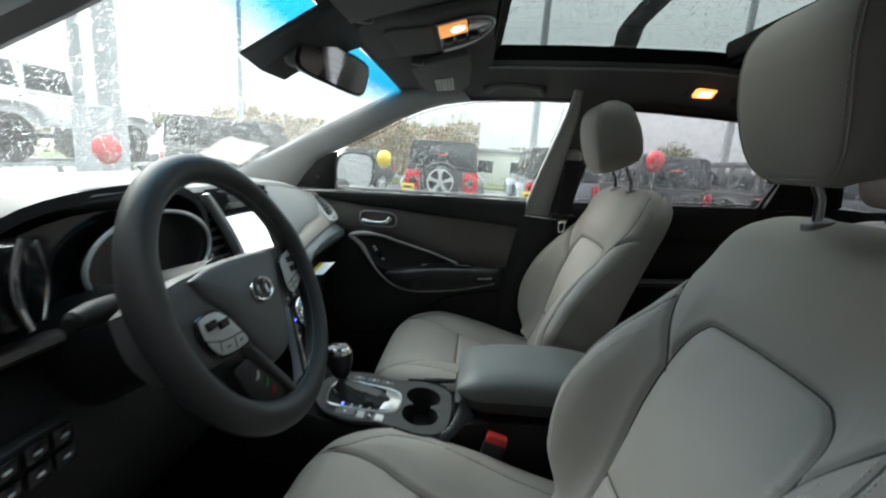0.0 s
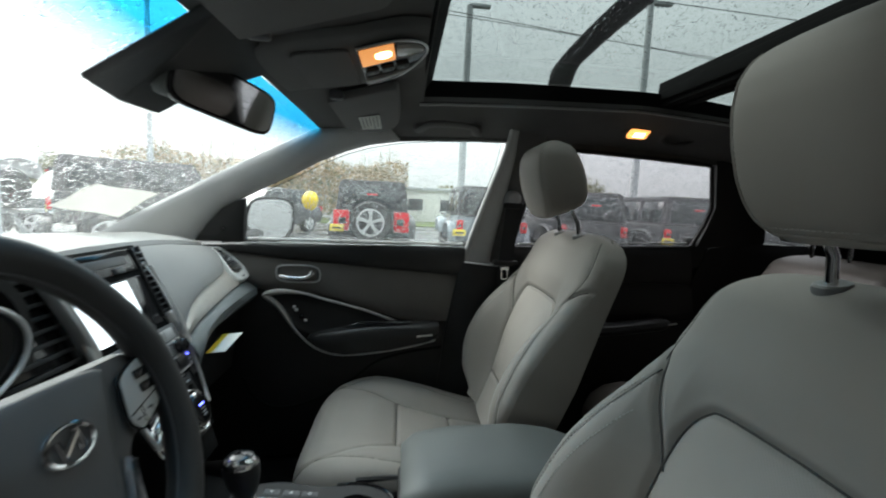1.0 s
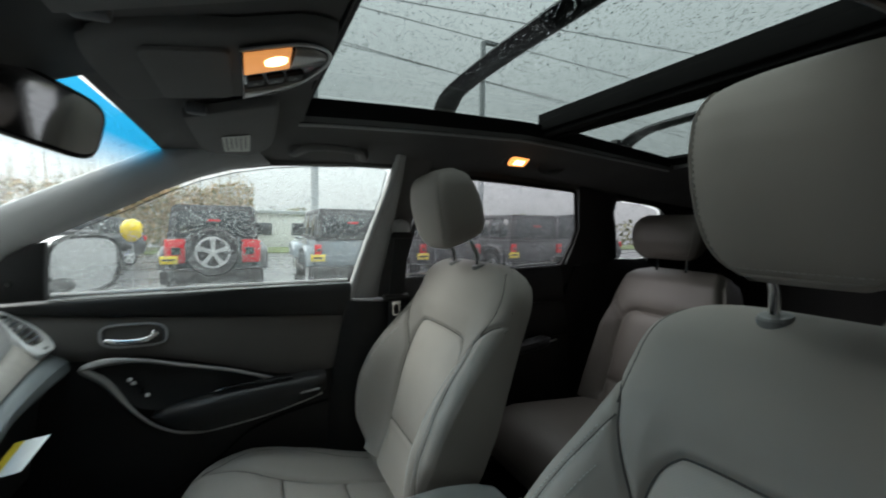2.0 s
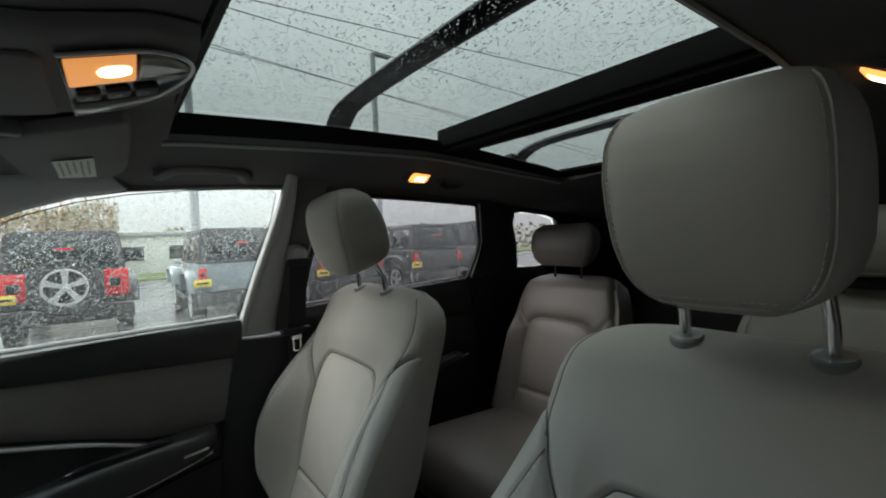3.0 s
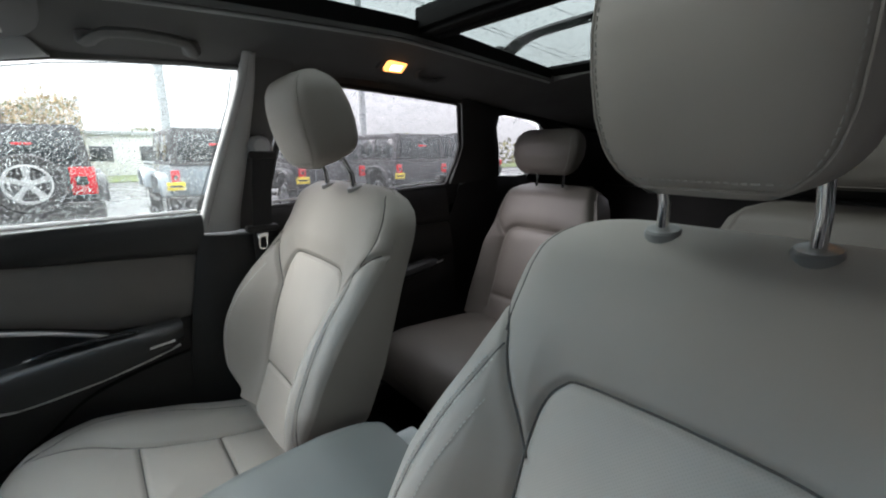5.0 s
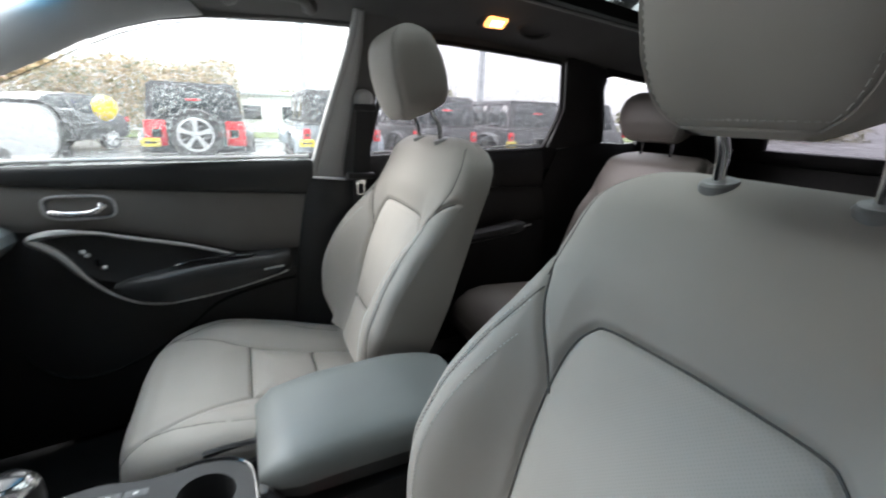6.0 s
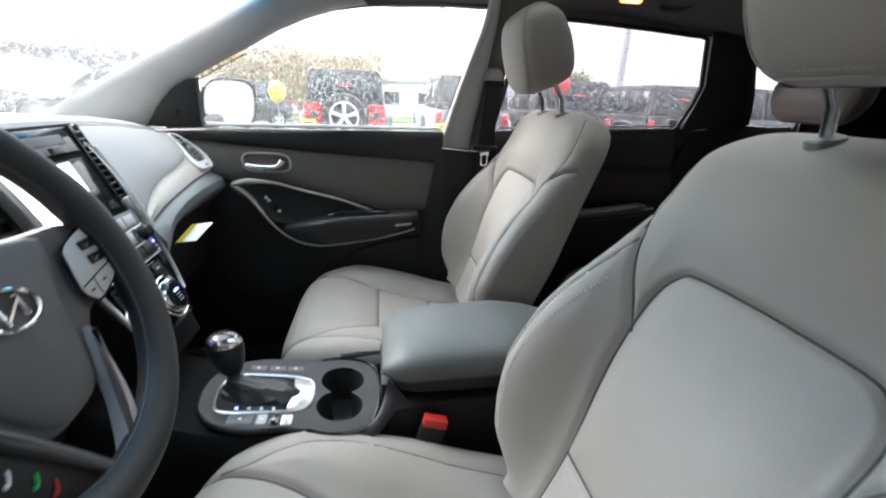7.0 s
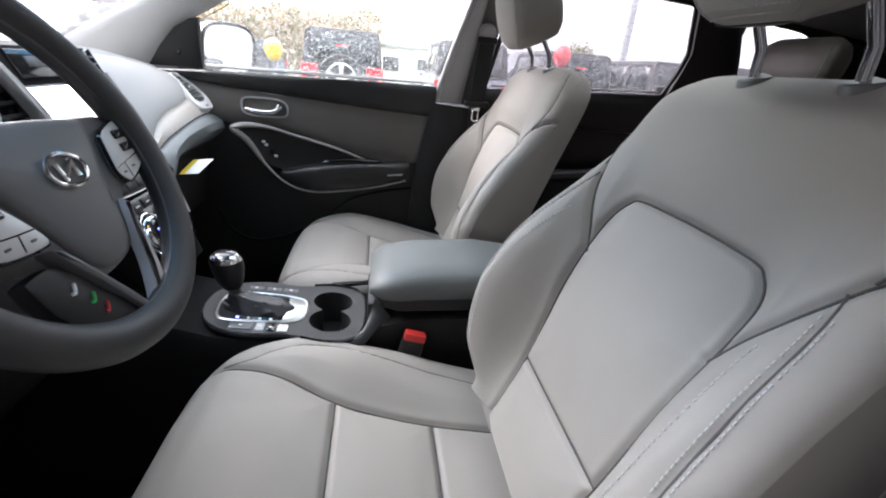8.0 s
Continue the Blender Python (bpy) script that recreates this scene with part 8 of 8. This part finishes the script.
def road_car(x, y, turn, paint, label, length=4.6, height=1.75, width=1.85):
    """A parked car built as a sill, shoulder and cabin skin with glass, lights and wheels."""
    ob = thing("parked_car", label, "car", (x, y, 0), group="parked cars")
    hw = width / 2
    prof = [(-length / 2, 0.45, 0.75), (-length / 2 + 0.1, 0.42, 0.95), (-length * 0.25, 0.36, 1.02), (-length * 0.05, 0.34, 1.06), (length * 0.3, 0.34, 1.08), (length / 2 - 0.1, 0.38, 1.02), (length / 2, 0.45, 0.85)]
    loops = []
    for px, lo, hi in prof:
        k = 1 - 0.12 * (abs(px) > length * 0.45)
        loops.append([Vector((px, s * hw * k * f, z)) for s, f, z in ((-1, 0.92, lo), (-1, 1.0, lo + 0.18), (-1, 1.0, hi - 0.12), (-1, 0.93, hi), (1, 0.93, hi), (1, 1.0, hi - 0.12), (1, 1.0, lo + 0.18), (1, 0.92, lo))])
    part("body", loft(loops), paint, ob)
    cab = [(-length * 0.22, 1.02, 1.03), (-length * 0.05, 1.0, height - 0.06), (length * 0.08, 1.0, height), (length * 0.34, 1.0, height - 0.05), (length * 0.46, 1.0, 1.05)]
    loops = []
    for px, lo, hi in cab:
        loops.append([Vector((px, s * hw * f, z)) for s, f, z in ((-1, 0.92, lo), (-1, 0.74, hi - 0.01), (-1, 0.66, hi), (1, 0.66, hi), (1, 0.74, hi - 0.01), (1, 0.92, lo))])
    part("cabin", loft(loops), paint, ob)
    for s in (1, -1):
        for a, b in ((-0.13, 0.06), (0.08, 0.24), (0.26, 0.36)):
            q = [(a * length, 1.10), (b * length, 1.10), (b * length - 0.03, height - 0.13), (a * length + (0.16 if a < 0 else 0.03), height - 0.13)]
            part("side_window", plate(q if s < 0 else q[::-1], 0.014, lambda u, v, w: Vector((u, s * (hw * (0.92 - 0.18 * (v - 1.0) / (height - 1.0)) + 0.004 + w), v)), 0.004), CAR_GLASS, ob)
        for px in (-length * 0.32, length * 0.31):
            road_wheel(ob, px, s * (hw - 0.10), 0.35, 0.35, 1, s)
        part("headlight", box(-length / 2 + 0.08, s * hw * 0.68, 0.80, 0.16, 0.36, 0.14, 0.04), CHROME, ob)
        part("tail_light", box(length / 2 - 0.06, s * hw * 0.76, 0.92, 0.10, 0.26, 0.18, 0.03), TAIL_RED, ob)
    ws = [(-hw * 0.80, -length * 0.195, 1.10), (hw * 0.80, -length * 0.195, 1.10), (hw * 0.66, -length * 0.065, height - 0.12), (-hw * 0.66, -length * 0.065, height - 0.12)]
    part("windscreen", loft([[Vector((px - 0.03, py, z)) for py, px, z in ws], [Vector((px - 0.045, py, z + 0.01)) for py, px, z in ws]]), CAR_GLASS, ob)
    ob.matrix_basis = pose(x, y, 0, 0, 0, turn)
    return ob


road_car(-9.0, 12.6, 62, DARK_PAINT, "dark car parked across the lot", 4.9, 2.0, 1.95)
road_car(4.6, 12.4, 4, DARK_PAINT, "dark tall car parked across behind the wagons", 4.9, 1.95, 1.95)
road_car(9.9, 11.6, 0, DARK_PAINT, "dark tall car parked beyond the last wagon", 4.9, 1.95, 1.95)
road_car(-4.9, 15.5, 60, DARK_PAINT, "dark low car parked behind a wagon", 4.5, 1.65, 1.85)


def lot_post(x, y, r, h, label, arm=0.0):
    ob = thing("lamp_post", label, "lamp post", (x, y, 0), group="lamp posts")
    part("pole", tube([(0, 0, 0), (0, 0, h * 0.5), (0, 0, h)], [r, r * 0.9, r * 0.75], 14), POST_GREY, ob)
    part("footing", tube([(0, 0, 0), (0, 0, 0.35), (0, 0, 0.37)], [r * 1.5, r * 1.45, r * 1.1], 16), POST_GREY, ob)
    if arm:
        part("lamp_head", box(arm / 2, 0, h, arm, 0.25, 0.12, 0.03), POST_GREY, ob)
    return ob


thick = lot_post(-3.80, 3.69, 0.115, 9, "thick pale grey post in front of a white wagon")
part("base_casing", box(-0.13, 0.0, 0.835, 0.42, 0.30, 1.67, 0.03), POST_GREY, thick, "pale grey casing round the foot")
lot_post(-4.13, 3.67, 0.062, 9, "slim pale grey post beside a thick one")
lot_post(-9.6, 17.0, 0.11, 9, "thin grey lamp post across the lot", 0.8)
lot_post(2.45, 16.5, 0.16, 9, "grey lamp post behind the parked wagons", 0.8)
lot_post(8.9, 15.0, 0.14, 9, "grey lamp post at the end of the row", 0.8)


def wires():
    for y0, slope, z in ((11.25, 0.07, 7.5), (13.35, 0.20, 7.5), (11.3, -0.11, 7.6), (14.6, 0.16, 7.9)):
        pts = [(-36 + 8 * j, y0 + slope * (-36 + 8 * j), z + 0.004 * (j - 6) ** 2) for j in range(13)]
        solo("overhead_wire", tube(pts, 0.014, 5), RUBBER, "thin dark overhead power wire", "wire", group="overhead wires")


wires()


def balloon(x, y, z, mat, label):
    ob = thing("balloon", label, "balloon", (x, y, z), group="balloons")
    loops = []
    for k in range(13):
        a = math.pi * (k + 0.02) / 12.04
        r = 0.13 * math.sin(a) * (1 + 0.10 * math.cos(a))
        loops.append([Vector((r * math.cos(b), r * math.sin(b), 0.16 * math.cos(a))) for b in [math.tau * j / 18 for j in range(18)]])
    part("skin", loft(loops), mat, ob)
    part("string", tube([(0, 0, -0.16), (0.01, 0, -0.4), (0, 0, -z + 0.02)], 0.004, 5), POST_GREY, ob)


balloon(-1.35, 6.6, 1.30, BALLOON_Y, "yellow balloon tied by the parked wagons")
balloon(2.95, 5.9, 1.56, BALLOON_R, "red balloon tied by the parked wagons")
balloon(-3.62, 3.40, 1.22, BALLOON_R, "red balloon tied to the grey post")


def tree(x, y, h, spread, leaf, label, seed, density=3800):
    rng = random.Random(seed)
    ob = thing("tree", label, "tree", (x, y, 0), group="trees")
    limbs = bmesh.new()
    tips = []

    def grow(p, d, length, r, level):
        q = p + d * length
        bm = tube([p, p.lerp(q, 0.5) + Vector((rng.uniform(-1, 1), rng.uniform(-1, 1), 0)) * length * 0.05, q], [r, r * 0.8, r * 0.6], 6)
        me = bpy.data.meshes.new("tmp")
        bm.to_mesh(me)
        bm.free()
        limbs.from_mesh(me)
        bpy.data.meshes.remove(me)
        if level == 0:
            tips.append(q)
            return
        tips.append(q)
        for _ in range(3 if level > 1 else 4):
            nd = (d + Vector((rng.uniform(-1, 1), rng.uniform(-1, 1), rng.uniform(-0.1, 0.7))) * 0.75 * spread).normalized()
            grow(q, nd, length * rng.uniform(0.55, 0.8), r * 0.6, level - 1)
    grow(Vector((0, 0, 0)), Vector((0, 0, 1)), h * 0.22, h * 0.022, 3)
    part("trunk", limbs, WOOD_DARK, ob)
    verts, faces = [], []
    for k in range(density):
        c = rng.choice(tips) + Vector((rng.gauss(0, 1), rng.gauss(0, 1), rng.gauss(0, 1.0))) * h * 0.085
        a, b = Vector((rng.gauss(0, 1), rng.gauss(0, 1), rng.gauss(0, 1))).normalized(), Vector((rng.gauss(0, 1), rng.gauss(0, 1), rng.gauss(0, 1))).normalized()
        s = h * rng.uniform(0.012, 0.026)
        n = len(verts)
        verts += [tuple(c - a * s), tuple(c + b * s * 0.6), tuple(c + a * s), tuple(c - b * s * 0.6)]
        faces.append((n, n + 1, n + 2, n + 3))
    me = bpy.data.meshes.new("crown")
    me.from_pydata(verts, [], faces)
    me.materials.append(leaf)
    cr = new("crown", me)
    cr.parent = ob


for k, (x, y, h, leaf) in enumerate(((-4.5, 29, 5.2, LEAF_RUST), (-1.6, 30, 5.4, LEAF_RUST), (-8.5, 30, 5.4, LEAF_OLIVE), (-13, 27, 4.4, LEAF_OLIVE), (-19, 25, 4.6, LEAF_OLIVE), (-26, 22, 4.6, LEAF_RUST), (-32, 16, 5.0, LEAF_OLIVE), (14, 30, 5.0, LEAF_OLIVE))):
    tree(x, y, h, 1.0, leaf, "bare-branched autumn tree with thin rust leaves" if leaf == LEAF_RUST else "leafy dull green tree behind the car lot", 40 + k)


def far_hedge():
    rng = random.Random(77)
    verts, faces = [], []
    for k in range(5000):
        t = rng.random()
        x, y = -60 + 130 * t, 34 - 12 * abs(t - 0.45) + rng.uniform(-1, 1)
        c = Vector((x, y, rng.random() ** 1.3 * (2.3 + 0.9 * noise.noise(Vector((x * 0.15, 0, 0))))))
        a, b = Vector((rng.gauss(0, 1), rng.gauss(0, 1), rng.gauss(0, 1))).normalized(), Vector((rng.gauss(0, 1), rng.gauss(0, 1), rng.gauss(0, 1))).normalized()
        s = rng.uniform(0.12, 0.3)
        n = len(verts)
        verts += [tuple(c - a * s), tuple(c + b * s), tuple(c + a * s), tuple(c - b * s)]
        faces.append((n, n + 1, n + 2, n + 3))
    me = bpy.data.meshes.new("far_hedge")
    me.from_pydata(verts, [], faces)
    me.materials.append(LEAF_OLIVE)
    tagged(new("far_hedge", me), "far line of dull green bushes", "bushes", kind="stuff")


far_hedge()


def autumn_bank():
    """A bank of thin autumn shrubs behind the parked wagons."""
    rng = random.Random(91)
    for name, leaf, count in (("shrub_bank_rust", LEAF_RUST, 9000), ("shrub_bank_olive", LEAF_OLIVE, 7000)):
        verts, faces = [], []
        for k in range(count):
            x = rng.uniform(-16, 0.4)
            top = 3.5 + 0.7 * noise.noise(Vector((x * 0.35, 1.7, 0))) + 0.5 * noise.noise(Vector((x * 1.3, 4.1, 0)))
            c = Vector((x, 27 + rng.uniform(-1.2, 1.2) + 0.15 * x, top * rng.random() ** 0.7))
            a, b = Vector((rng.gauss(0, 1), rng.gauss(0, 1), rng.gauss(0, 1))).normalized(), Vector((rng.gauss(0, 1), rng.gauss(0, 1), rng.gauss(0, 1))).normalized()
            s = rng.uniform(0.05, 0.13)
            n = len(verts)
            verts += [tuple(c - a * s), tuple(c + b * s * 0.6), tuple(c + a * s), tuple(c - b * s * 0.6)]
            faces.append((n, n + 1, n + 2, n + 3))
        for k in range(160):
            x = rng.uniform(-16, 0.4)
            h = rng.uniform(3.2, 5.0)
            y = 27 + rng.uniform(-1, 1) + 0.15 * x
            n = len(verts)
            lean = rng.uniform(-0.4, 0.4)
            verts += [(x - 0.025, y, 0.5), (x + 0.025, y, 0.5), (x + lean + 0.006, y, h), (x + lean - 0.006, y, h)]
            faces.append((n, n + 1, n + 2, n + 3))
        me = bpy.data.meshes.new(name)
        me.from_pydata(verts, [], faces)
        me.materials.append(leaf)
        tagged(new(name, me), "bank of thin rust and olive autumn shrubs", "bushes", kind="stuff")


autumn_bank()


def far_shed():
    ob = thing("far_building", "low white building behind the grass", "building", (3.2, 31, 0))
    part("wall", box(0, 0, 1.1, 7, 4, 2.2, 0.02), WALL_WHITE, ob)
    part("roof", box(0, 0, 2.3, 7.4, 4.4, 0.25, 0.05), POST_GREY, ob)
    for k in range(3):
        part("window", box(-2.2 + 2.2 * k, -2.02, 1.2, 1.0, 0.06, 0.8, 0.01), CAR_GLASS, ob)


far_shed()
